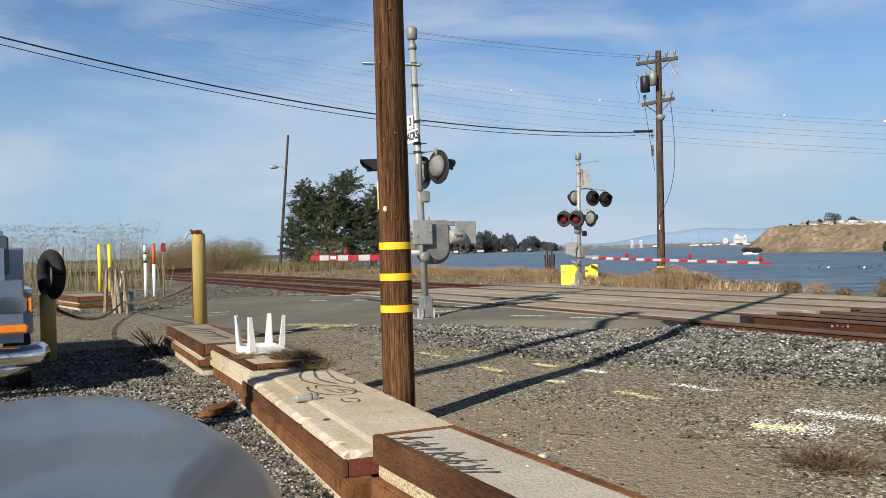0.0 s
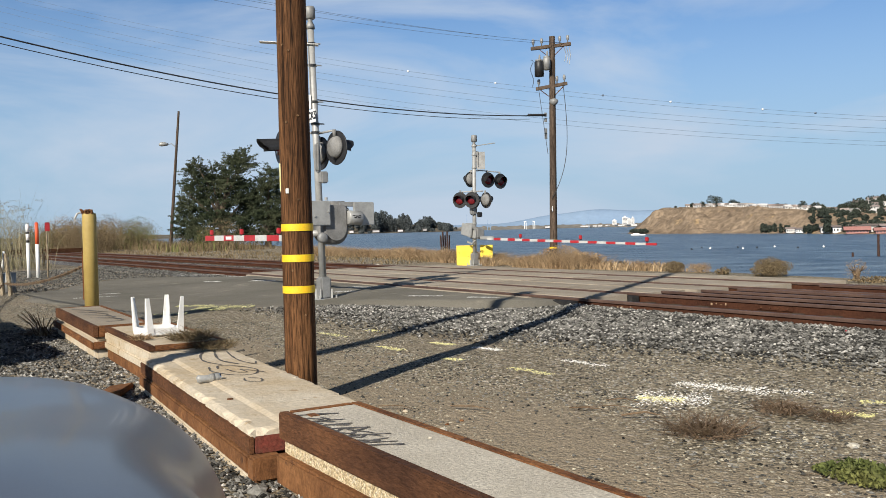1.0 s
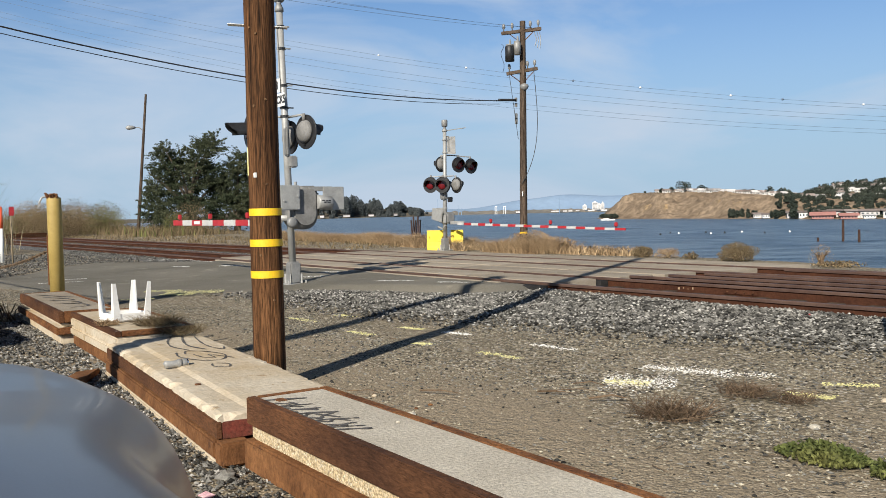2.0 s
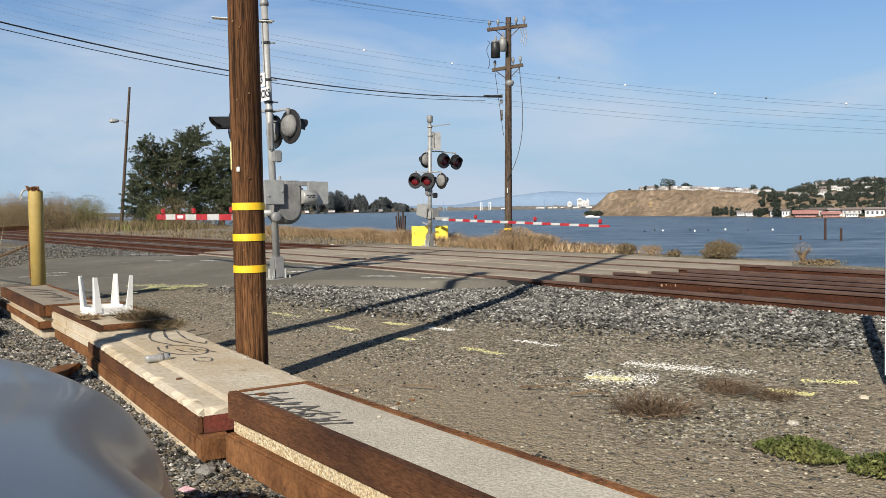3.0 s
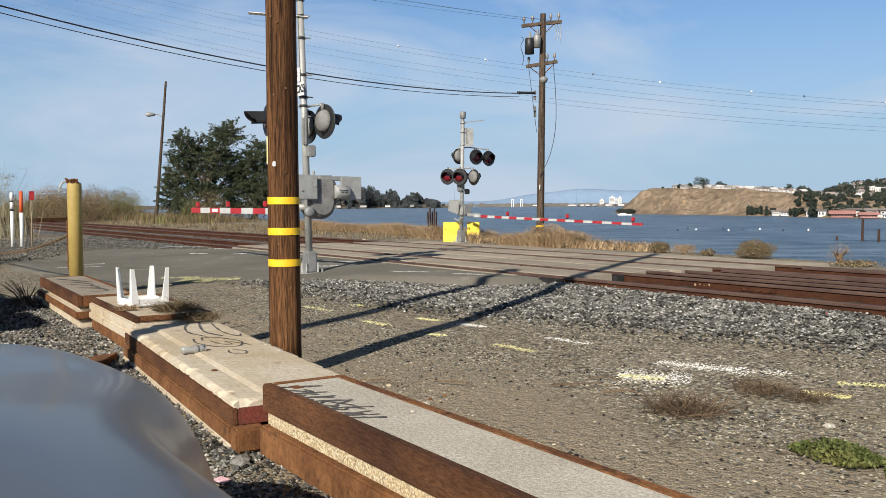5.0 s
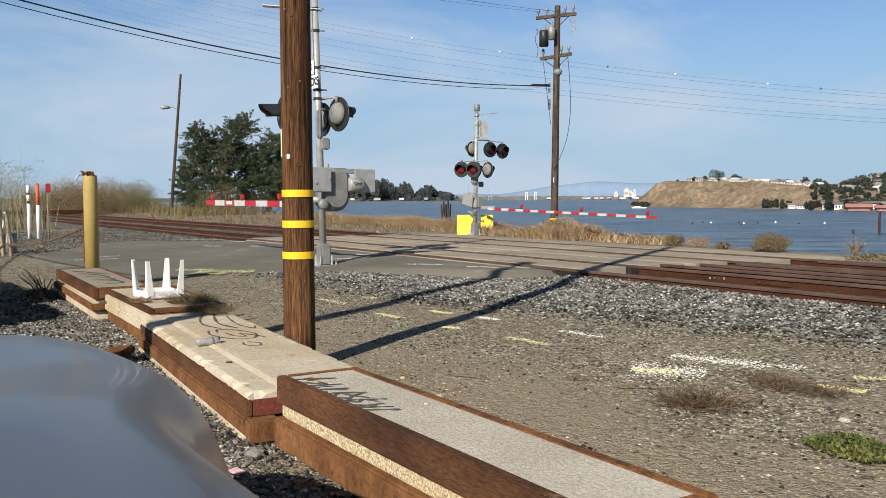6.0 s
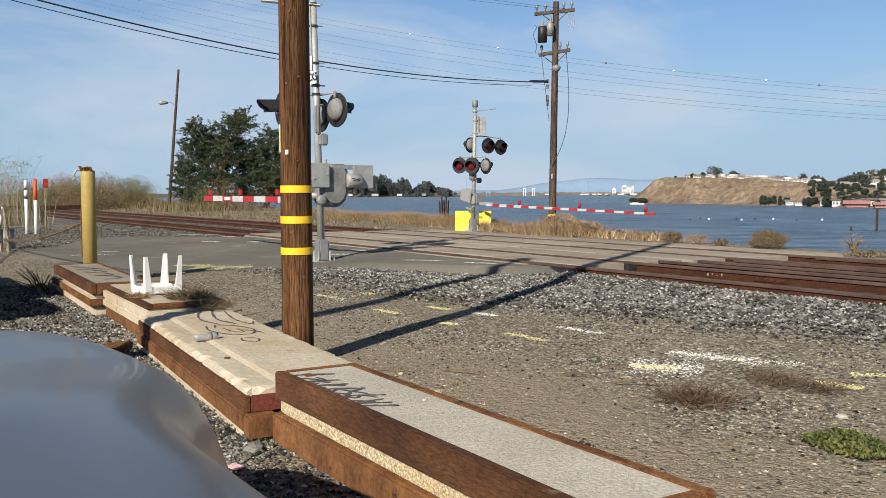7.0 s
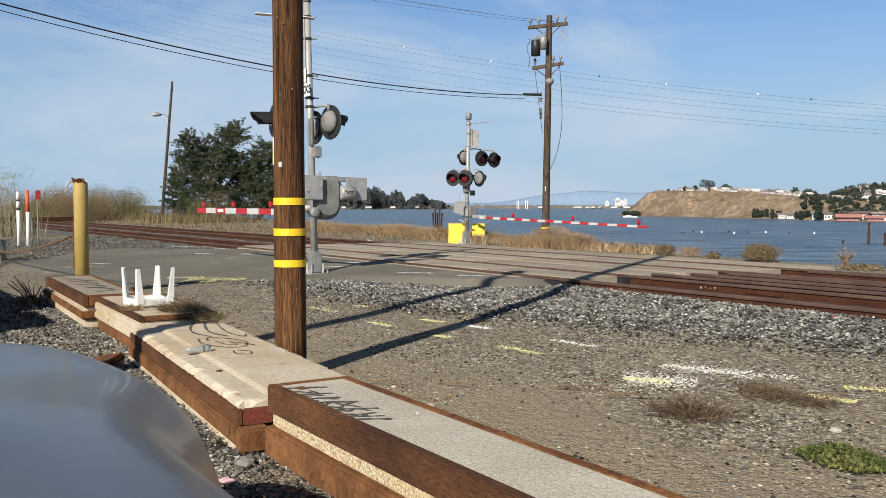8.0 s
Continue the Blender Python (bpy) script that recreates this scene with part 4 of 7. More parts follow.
def mast_post(t, h, r, lean):
    def at(z):
        return (lean[0] * z / h, lean[1] * z / h, z)

    part("base_plate", box((0, 0, 0.02), (0.42, 0.42, 0.04), 0.01), GALV, t)
    part("base_casting", box((0, 0, 0.24), (0.24, 0.22, 0.42), 0.03), GREY_BOX, t, "grey cast base sleeve")
    for i in range(4):
        a = math.pi / 4 + i * math.pi / 2
        part("anchor_bolt", tube([(0.25 * math.cos(a), 0.25 * math.sin(a), 0.03), (0.25 * math.cos(a), 0.25 * math.sin(a), 0.1)], 0.018, 6), GALV, t)
        part("gusset", box((0.12, 0, 0.12), (0.12, 0.02, 0.2), 0.004, pose(0, 0, 0, 0, 0, 45 + 90 * i)), GALV, t)
    part("post", tube([at(0.4), at(h * 0.5), at(h - 0.35)], [r, r * 0.97, r * 0.92], 20), GALV, t, "galvanised tubular post", True)
    part("bell_neck", tube([at(h - 0.42), at(h - 0.36), at(h - 0.27), at(h - 0.24)], [r * 1.25, r * 1.2, r * 0.6, r * 1.0], 14), GREY_BOX, t, smooth=True)
    part("bell", tube([at(h - 0.24), at(h - 0.22), at(h - 0.03), at(h)], [r * 1.1, r * 1.5, r * 1.55, r * 1.25], 16), GREY_BOX, t, "grey electronic bell", True)
    return at


def stripes_arm(t, x0, x1, y, z0, z1, h, unit, names):
    """A gate arm along x, of alternate red and white lengths."""
    n = max(1, round(abs(x1 - x0) / unit))
    for i in range(n):
        a, b = i / n, (i + 1) / n
        za, zb = z0 + (z1 - z0) * a, z0 + (z1 - z0) * b
        xa, xb = x0 + (x1 - x0) * a, x0 + (x1 - x0) * b
        bm = box(((xa + xb) / 2, y, (za + zb) / 2), (abs(xb - xa), 0.035, h * (1.0 - 0.25 * (a if names else 0))), 0.004)
        part("arm_section", bm, RED if i % 2 == (n % 2 == 0) else ARM_WHITE, t, "red reflective gate arm length" if i % 2 == (n % 2 == 0) else "white gate arm length")


def arm_lamp(t, x, y, z):
    lamp = part("arm_lamp", box((x, y, z + 0.09), (0.1, 0.07, 0.12), 0.015), RED, t, "red gate arm lamp")
    part("lamp_foot", box((x, y, z + 0.02), (0.06, 0.05, 0.04), 0.006), BLACK, lamp)


def letters(text, size, m, material, parent):
    """Raised letters in the built-in font, as a mesh part."""
    cu = bpy.data.curves.new("lettering", "FONT")
    cu.body, cu.size, cu.extrude, cu.align_x, cu.align_y = text, size * 1.08, 0.002, "CENTER", "CENTER"
    cu.offset = 0.006
    tmp = new("lettering", cu)
    me = bpy.data.meshes.new_from_object(tmp.evaluated_get(bpy.context.evaluated_depsgraph_get()))
    bpy.data.objects.remove(tmp)
    bpy.data.curves.remove(cu)
    me.transform(m)
    me.materials.clear()
    me.materials.append(material)
    return part("lettering", me, material, parent, "black lettering")


sig1 = thing("crossing_signal", -15.6, 7.56, 0.03, "galvanised crossing signal with lowered striped gate arm beside the road", "crossing signal", "crossing signals")
at1 = mast_post(sig1, 5.58, 0.068, (-0.05, -0.12))
signal_light(sig1, 0.40, 0.15, 2.88, 100)
signal_light(sig1, -0.40, 0.22, 2.84, 92)
signal_light(sig1, -0.42, -0.62, 2.93, -95, hood=0.46)
part("cross_tube", tube([(-0.42, 0.05, 3.2), (0, 0.06, 3.2), (0.38, 0.08, 3.2), (0.4, 0.1, 3.14)], 0.022, 8), GALV, sig1, smooth=True)
part("cross_tube", tube([(-0.42, -0.3, 3.2), (-0.1, -0.08, 3.2), (0, -0.07, 3.2)], 0.022, 8), GALV, sig1, smooth=True)
part("junction_box", box((0.05, -0.09, 2.72), (0.12, 0.08, 0.55), 0.03), GREY_BOX, sig1, "rounded grey junction box")
part("small_box", box((0.11, 0.0, 2.34), (0.16, 0.14, 0.22), 0.02), GREY_BOX, sig1, "small grey box")
for z in (4.88, 4.47, 3.78, 3.36, 3.2):
    c = part("clamp", tube([(at1(z)[0], at1(z)[1], z - 0.02), (at1(z)[0], at1(z)[1], z + 0.02)], 0.085, 14), BLACK, sig1, "black clamp band")
    part("clamp_bolt", box((at1(z)[0] + 0.06, at1(z)[1] + 0.1, z), (0.03, 0.12, 0.025), 0.004), GALV, c)
part("conduit", tube([(-0.02, -0.16, 3.9), (-0.02, -0.17, 4.4), (-0.03, -0.18, 4.9)], 0.014, 6), GALV, sig1)
sign = part("sign_plate", box((-0.16, -0.17, 3.50), (0.72, 0.006, 0.25), 0.002), WHITE, sig1, "white plate with black letters")
letters("TRACKS", 0.19, pose(-0.15, -0.1745, 3.50, 90, 0, 0), BLACK, sign)
part("sign_blade", box((-0.42, 0, 0), (1.1, 0.2, 0.012), 0.003, Matrix.Translation((-0.04, -0.1, 4.86)) @ Matrix.Rotation(radians(64), 4, "Z") @ Matrix.Rotation(radians(3), 4, "Y")), WHITE, sig1, "white sign blade seen edge-on")
# gate mechanism
belly = [(0.12 + 0.27 * math.cos(radians(a)), 1.33 + 0.27 * math.sin(radians(a))) for a in range(-180, 1, 15)]
prof = belly + [(0.39, 1.8), (0.33, 1.88), (-0.09, 1.88), (-0.15, 1.8)]
bm = extrude_profile(prof, -0.12, 0.34)
bmesh.ops.bevel(bm, geom=[e for e in bm.edges if abs(e.verts[0].co.x - e.verts[1].co.x) < 0.01], offset=0.03, segments=3, affect="EDGES", clamp_overlap=True)
box1 = part("gate_mechanism", bm, HOUSING, sig1, "grey cast gate mechanism", True)
part("cover", extrude_profile([(0.12 + (a - 0.12) * 0.8, 1.5 + (b - 1.5) * 0.82) for a, b in prof], 0.335, 0.365), HOUSING, box1)
part("lid_seam", box((0.11, 0.12, 1.72), (0.475, 0.555, 0.016), 0.004), GALV, box1)
part("boss", tube([(0.33, -0.17, 1.2), (0.4, -0.17, 1.2), (0.42, -0.17, 1.2)], [0.1, 0.095, 0.06], 16), GREY_BOX, box1, smooth=True)
# solid black block added as the shade between mechanism and canister
part("side_gap", box((0.2, 0.405, 1.6), (0.2, 0.05, 0.3), 0.01), BLACK, box1, "black block that stands for the shaded gap beside the canister")
part("cable_gland", tube([(0.2, 0.0, 1.9), (0.2, 0.0, 1.96)], 0.03, 8), GALV, box1)
w1 = part("counterweight", box((0.42, -0.23, 1.655), (0.05, 0.4, 0.46), 0.015), GALV, sig1, "pale grey counterweight plate")
for y, z in ((-0.08, 1.68), (-0.36, 1.6)):
    part("bolt", tube([(0.44, y, z), (0.465, y, z)], 0.02, 8), GALV, w1)
part("counterweight", box((0.36, 0.71, 1.64), (0.05, 0.44, 0.44), 0.012), GALV, sig1, "pale grey counterweight plate")
part("weight_arm", box((0.34, 0.45, 1.82), (0.04, 0.5, 0.09), 0.01), GREY_BOX, sig1, "dull grey weight arm")
lab = part("label_plate", tube([(0.36, 0.36, 1.57), (0.36, 0.375, 1.57), (0.36, 0.63, 1.555), (0.36, 0.645, 1.555)], [0.12, 0.135, 0.135, 0.12], 24), GALV, sig1, "pale canister with unreadable dark marks", True)
for k, (y, z, w) in enumerate(((0.43, 1.60, 0.06), (0.5, 1.59, 0.05), (0.56, 1.595, 0.05), (0.46, 1.565, 0.05), (0.54, 1.562, 0.06))):
    part("mark", box((0.36 + 0.136 * math.cos(math.asin((z - 1.563) / 0.136)), y, z), (0.006, w, 0.02), 0.0), BLACK, lab)
sign3 = part("sign_plate", box((-0.16, -0.165, 3.78), (0.34, 0.006, 0.26), 0.002), WHITE, sig1, "white plate with a black numeral")
letters("3", 0.2, pose(-0.12, -0.1695, 3.78, 90, 0, 0), BLACK, sign3)
part("arm_bracket", box((-0.35, -0.25, 1.25), (0.9, 0.05, 0.13), 0.015), GALV, sig1)
part("arm_pivot", tube([(0.05, -0.3, 1.28), (0.05, 0.3, 1.28)], 0.06, 14), GALV, sig1, smooth=True)
stripes_arm(sig1, -0.75, -5.85, -0.28, 1.2, 1.215, 0.125, 0.64, False)
for x in (-5.43, -3.47, -1.42):
    arm_lamp(sig1, x, -0.28, 1.26)
part("arm_label", box((-4.25, -0.30, 1.215), (0.36, 0.004, 0.07), 0.001), WHITE, sig1, "white label with unreadable marks")

sig2 = thing("crossing_signal", -25.84, 18.43, 0.0, "galvanised crossing signal with lowered gate arm by yellow barriers", "crossing signal", "crossing signals")
at2 = mast_post(sig2, 4.6, 0.07, (0.05, 0.06))
for x, y, z, b in ((-0.36, -0.32, 2.33, -60), (0.22, -0.22, 2.31, -58), (0.36, 0.3, 2.3, 96), (-0.34, 0.3, 2.32, 96)):
    signal_light(sig2, x, y, z, b, r=0.27, hood=0.24)
for x, y, z, b in ((0.2, 0.52, 3.02, -6), (0.25, 1.03, 2.98, 0), (-0.22, 0.05, 3.05, 190)):
    signal_light(sig2, x, y, z, b, r=0.26, hood=0.24)
part("cross_tube", tube([(-0.38, -0.2, 2.62), (0, 0, 2.62), (0.38, 0.15, 2.62)], 0.022, 8), GALV, sig2)
part("cross_tube", tube([(-0.2, 0.0, 3.34), (0.05, 0.3, 3.36), (0.2, 1.05, 3.3)], 0.02, 8), GALV, sig2)
part("junction_box", box((0.02, -0.02, 1.94), (0.22, 0.22, 0.3), 0.04), GREY_BOX, sig2, "grey junction box")
part("small_box", box((0.2, 0.12, 1.8), (0.16, 0.14, 0.18), 0.02), BLACK, sig2)
part("sign_plate", box((0, 0, 0), (0.3, 0.012, 0.62), 0.003, pose(0.17, 0.24, 3.7, 0, 0, 50)), GREY_BOX, sig2, "plain grey back of a sign plate")
part("sign_plate", box((0.08, 0.16, 3.76), (0.14, 0.012, 0.55), 0.003), GREY_BOX, sig2, "dark grey back of a sign plate")
for s in (-1, 1):
    part("sign_blade", box((0.08, 0.1, 4.24), (1.2, 0.01, 0.03), 0.003, Matrix.Translation((0.35, 0.12, 0)) @ Matrix.Rotation(radians(2 * s), 4, "Z")), GALV, sig2, "thin sign blade seen edge-on")
for z in (4.22, 3.9, 3.45, 2.6, 1.5):
    part("clamp", tube([(at2(z)[0], at2(z)[1], z - 0.02), (at2(z)[0], at2(z)[1], z + 0.02)], 0.09, 14), GALV, sig2)
box2 = part("gate_mechanism", box((0.06, 0.1, 1.15), (0.42, 0.36, 0.4), 0.05), GREY_BOX, sig2, "grey cast gate mechanism")
part("cover", box((0.06, -0.1, 1.12), (0.36, 0.05, 0.3), 0.02), GALV, box2)
part("counterweight", box((-0.42, -0.2, 1.2), (0.62, 0.05, 0.42), 0.02, Matrix.Rotation(radians(12), 4, "Y")), GALV, sig2, "pale grey counterweight plate")
part("counterweight", box((-0.62, 0.28, 1.32), (0.6, 0.05, 0.4), 0.02), GALV, sig2, "pale grey counterweight plate")
part("linkage", tube([(-0.2, -0.14, 0.85), (0.1, -0.16, 0.78), (0.3, -0.16, 0.9)], 0.03, 8), GALV, sig2)
part("arm_bracket", box((0.7, 0.05, 0.98), (0.8, 0.05, 0.11), 0.012), GALV, sig2)
stripes_arm(sig2, 0.75, 8.55, 0.02, 0.95, 0.77, 0.088, 0.39, True)
for x, z in ((2.6, 0.95), (5.5, 0.89), (8.2, 0.82)):
    arm_lamp(sig2, x, 0.02, z)


def yellow_barrier(x, y, rz, half):
    t = thing("yellow_barrier", x, y, 0, "bright yellow low concrete barrier shielding the signal base", "barrier", "yellow barriers", rz=rz)
    prof = [(-0.2, 0), (0.2, 0), (0.19, 0.1), (0.09, 0.3), (0.07, 0.72), (-0.07, 0.72), (-0.09, 0.3), (-0.19, 0.1)]
    part("body", extrude_profile(prof, -half, half), YELLOW, t)
    for i in (0.07 - half, half - 0.07):
        for z in (0.22, 0.5):
            part("bolt", tube([(i, -0.15, z), (i, -0.05, z)], 0.02, 8), YELLOW, t)


yellow_barrier(-26.32, 18.36, 54.5, 0.3)
yellow_barrier(-25.86, 18.98, 48, 0.22)


# ---- poles and cables ----
def cable(name, points, r, material, label, group="overhead wires"):
    return solid(name, tube(points, r, 6), material, label, "cable", group=group, smooth=True)


def sag(a, b, drop, n=24):
    a, b = Vector(a), Vector(b)
    return [a.lerp(b, k / n) - Vector((0, 0, drop * 4 * (k / n) * (1 - k / n))) for k in range(n + 1)]


up = wooden_pole("utility_pole", -22.69, 19.38, 7.55, 0.128, 0.095, "weathered wooden utility pole with transformer and crossarms", POLE_GREY, (0.06, 0.08))
AX = Vector((0.55, 0.83, 0))


def crossarm(z, half, tilt):
    c = Vector((0.06, 0.02, z))
    arm = part("crossarm", box((0, 0, 0), (2 * half, 0.1, 0.11), 0.008, Matrix.Translation(c) @ Matrix.Rotation(math.atan2(AX.y, AX.x), 4, "Z") @ Matrix.Rotation(radians(-tilt), 4, "Y")), TIE, up, "dark weathered timber crossarm")
    return c, arm


for z, half, tilt, pins in ((7.22, 0.66, 6, (-0.58, -0.3, 0.3, 0.56)), (5.92, 0.52, 9, (-0.42, 0.18, 0.42))):
    c, arm = crossarm(z, half, tilt)
    for p in pins:
        q = c + AX * p + Vector((0, 0, 0.05 + p * math.tan(radians(tilt))))
        ins = part("insulator", tube([q, q + Vector((0, 0, 0.08)), q + Vector((0, 0, 0.1)), q + Vector((0, 0, 0.2)), q + Vector((0, 0, 0.25))], [0.015, 0.02, 0.045, 0.05, 0.03], 10), GREY_BOX, arm, "grey insulator", True)
    for s in (-1, 1):
        part("brace", tube([c + AX * (0.4 * s) + Vector((0, 0, 0.3 * s * math.tan(radians(tilt)) - 0.05)), (0.06, 0.02, z - 0.4)], 0.014, 5), RUST_DARK, arm)
for dx, h, r, z in ((-0.27, 0.5, 0.15, 6.46), (-0.02, 0.4, 0.12, 6.62)):
    q = AX * dx + Vector((0.15, -0.22, z))
    can = part("transformer", tube([q - Vector((0, 0, h / 2)), q + Vector((0, 0, h / 2 - 0.03)), q + Vector((0, 0, h / 2))], [r, r, r * 0.8], 18), BLACK if dx < -0.1 else GREY_BOX, up, "dark transformer can" if dx < -0.1 else "small grey can", True)
    part("lid", tube([q + Vector((0, 0, h / 2)), q + Vector((0, 0, h / 2 + 0.04))], r * 0.85, 16), GREY_BOX, can)
    part("bushing", tube([q + Vector((0.03, 0, h / 2 + 0.04)), q + Vector((0.03, 0, h / 2 + 0.2))], [0.04, 0.025], 8), GREY_BOX, can)
q = Vector((0.12, 0.05, 5.42))
lampd = part("round_lamp", tube([q + Vector((0, 0, 0.1)), q + Vector((0, 0, 0.06)), q, q - Vector((0, 0, 0.08)), q - Vector((0, 0, 0.14))], [0.03, 0.12, 0.15, 0.11, 0.05], 16), GREY_BOX, up, "rounded grey lamp", True)
for k, z in enumerate((5.0, 4.82, 4.45, 4.3)):
    part("terminal_box", box((-0.08, -0.15, z), (0.08, 0.07, 0.13 if k < 2 else 0.2), 0.01), GREY_BOX, up)
for z in (0.62, 0.86, 0.3):
    part("band", tube([(0.005, 0, z - 0.03), (0.005, 0, z + 0.03)], 0.131, 20), BAND, up, "yellow reflective band")
part("marker", box((0.12, -0.11, 1.9), (0.03, 0.02, 0.16), 0.003, None), WHITE, up, "small white marker")
E2 = AX * 0.45
part("hanging_wire", tube([Vector((0.06, 0.02, 5.98)) + E2 * (1 + 0.25 * math.sin(k / 16 * 3.0)) * (1 - (k / 16) ** 5) + Vector((0.05, -0.14, -3.75 * k / 16)) for k in range(17)], 0.011, 5), CABLE, up, "loose hanging wire")
part("hanging_wire", tube([Vector((0.06, 0.02, 5.9)) - E2 * (0.8 - 0.6 * (k / 12)) + Vector((0, -0.1, -2.2 * k / 12)) for k in range(13)], 0.009, 5), CABLE, up)
part("hanging_wire", tube([Vector((-0.3, -0.5, 5.9 + 0.9 * math.sin(k / 10 * 1.5))) + AX * (0.05 * math.sin(k)) for k in range(11)], 0.009, 5), CABLE, up)
for k in range(3):
    part("dropper", tube([Vector((0.06, 0.02, 7.2)) + AX * (0.42 + 0.09 * k), Vector((0.06, 0.02, 6.95)) + AX * (0.5 + 0.07 * k), Vector((0.08, 0.0, 6.72 - 0.05 * k)) + AX * (0.44 + 0.08 * k)], 0.012, 5), GREY_BOX, up)


def service_z(y):
    return 4.66 + 0.0063 * (y - 12) ** 2


pts = [(-22.9 + (19.12 - y) * 0.232, y, service_z(y)) for y in np.linspace(18.55, -13.5, 40)]
cable("overhead_cable", pts, 0.016, CABLE, "thick black service cable sagging from the pole")
cable("overhead_cable", [(x, y, z - 0.11 - 0.0015 * (19 - y)) for x, y, z in pts], 0.009, CABLE, "thin black service cable sagging from the pole")
cable("splice_sleeve", [(-22.75, 18.5, 4.95), (-22.78, 18.62, 4.955), (-22.72, 18.95, 4.965), (-22.68, 19.15, 4.97)], 0.045, CABLE, "black cable splice sleeve on the service cable")
rear = wooden_pole("utility_pole", -15.33, -13.6, 9.3, 0.15, 0.11, "weathered wooden utility pole carrying the service cable", POLE_GREY)
for k, (dz, off) in enumerate(((7.35, -0.5), (7.33, 0.35), (7.3, 0.5))):
    a = Vector((-22.63, 19.4, dz)) + AX * off
    cable("overhead_wire", sag(a, (-25.5 + 0.6 * k, -14, 11.6), 1.2), 0.0045, WIRE, "thin grey power line over the road")
# power lines that pass high over the bay shore, in three pairs
for drop in (0.0, 0.33, 1.0, 1.4, 2.15, 2.5):
    pts = []
    for i in range(45):
        s = -1.0 + 3.6 * i / 44
        pts.append((-53.7 + 26 * s, 26.8 + 26.5 * s, 12.7 - 8.0 * s + 2.3 * s * s - drop * (1 - 0.35 * min(1, max(0, s)))))
    cable("overhead_wire", pts, 0.0085, WIRE, "thin grey power line over the water")

for k, s in enumerate((0.146, 0.299, 0.48, 0.59, 0.735, 0.816, 0.94)):
    c = Vector((-53.7 + 26 * s, 26.8 + 26.5 * s, 12.7 - 8.0 * s + 2.3 * s * s))
    ball = thing("marker_ball", c.x, c.y, c.z, "round aerial marker ball clamped on the power line", "marker ball", "line marker balls")
    bm = bmesh.new()
    bmesh.ops.create_uvsphere(bm, u_segments=14, v_segments=9, radius=0.07)
    part("shell", bm, WIRE if k in (2, 5) else WHITE, ball, "", True)
    part("clamp", box((0, 0, 0), (0.16, 0.03, 0.03), 0.006, pose(0, 0, 0, 0, 0, 45)), GALV, ball)

# street lamp pole beyond the tracks
sl = wooden_pole("street_lamp", -73.3, 21.9, 11.4, 0.14, 0.09, "leaning wooden pole with a bracket street lamp", POLE_GREY, (0.3, 0.95))
part("bracket", tube([(0.22, 0.7, 8.45), (0.1, 0.35, 8.75), (0.0, 0.0, 8.7)], 0.035, 8), GALV, sl)
part("lamp_head", tube([(0.05, 0.1, 8.7), (0.0, -0.1, 8.72), (-0.05, -0.45, 8.7), (-0.08, -0.62, 8.66)], [0.08, 0.15, 0.18, 0.08], 12), GALV, sl, "pale cobra lamp head", True)
# lamp pole outside the view, which throws its shadow over the yard
side = wooden_pole("street_lamp", -4.99, -2.4, 8.3, 0.15, 0.11, "wooden lamp pole standing by the parked car", POLE_GREY)
part("lamp_head", tube([(0, 0, 8.2), (-0.3, 0.5, 8.35), (-0.5, 0.8, 8.3), (-0.7, 1.1, 8.25)], [0.05, 0.06, 0.2, 0.1], 10), GALV, side, smooth=True)


# ---- bollards, stakes, markers ----
def bollard(x, y, h, r, label):
    t = thing("bollard", x, y, 0, label, "bollard", "yellow bollards")
    part("pipe", tube([(0, 0, -0.1), (0, 0, h - 0.02), (0, 0, h)], [r, r, r * 0.92], 24), OCHRE, t, smooth=True)
    part("concrete_fill", tube([(0, 0, h - 0.01), (0.01, 0, h + 0.03), (0, 0.02, h + 0.05)], [r * 0.9, r * 0.7, r * 0.2], 12), RUST, t, "crumbling rusty top")
    return t


boll = bollard(-14.15, 3.02, 1.70, 0.102, "faded yellow steel pipe bollard with a rusty broken top")
rng = random.Random(5)
for i in range(7):
    a = rng.uniform(0, 6.28)
    part("rust_flake", tube([(math.cos(a) * 0.08, math.sin(a) * 0.08, 1.68), (math.cos(a) * 0.11, math.sin(a) * 0.11, 1.75), (math.cos(a) * 0.13, math.sin(a) * 0.13, 1.74 + rng.uniform(-0.02, 0.03))], [0.02, 0.015, 0.006], 5), RUST, boll)
part("chain_hook", tube([(-0.02, -0.09, 1.72), (-0.03, -0.16, 1.70), (-0.03, -0.2, 1.62), (-0.02, -0.22, 1.55), (-0.01, -0.18, 1.6)], 0.016, 6), GALV, boll, "bent steel hook")
part("latch_post", box((-0.12, -0.08, 0.78), (0.03, 0.03, 0.75), 0.004), RUST, boll, "rusty flat bar")
boll_b = bollard(-13.3, 0.83, 0.9, 0.1, "faded yellow steel pipe bollard carrying an old tyre")
ty = thing("tyre", -13.3, 0.88, 1.16, "old black tyre hung on the bollard top", "tyre")
part("tread", tube([(0.24 * math.cos(2 * math.pi * i / 24) * 0.93, 0.24 * math.cos(2 * math.pi * i / 24) * 0.36, 0.26 * math.sin(2 * math.pi * i / 24)) for i in range(25)], 0.085, 10), RUBBER, ty, smooth=True)


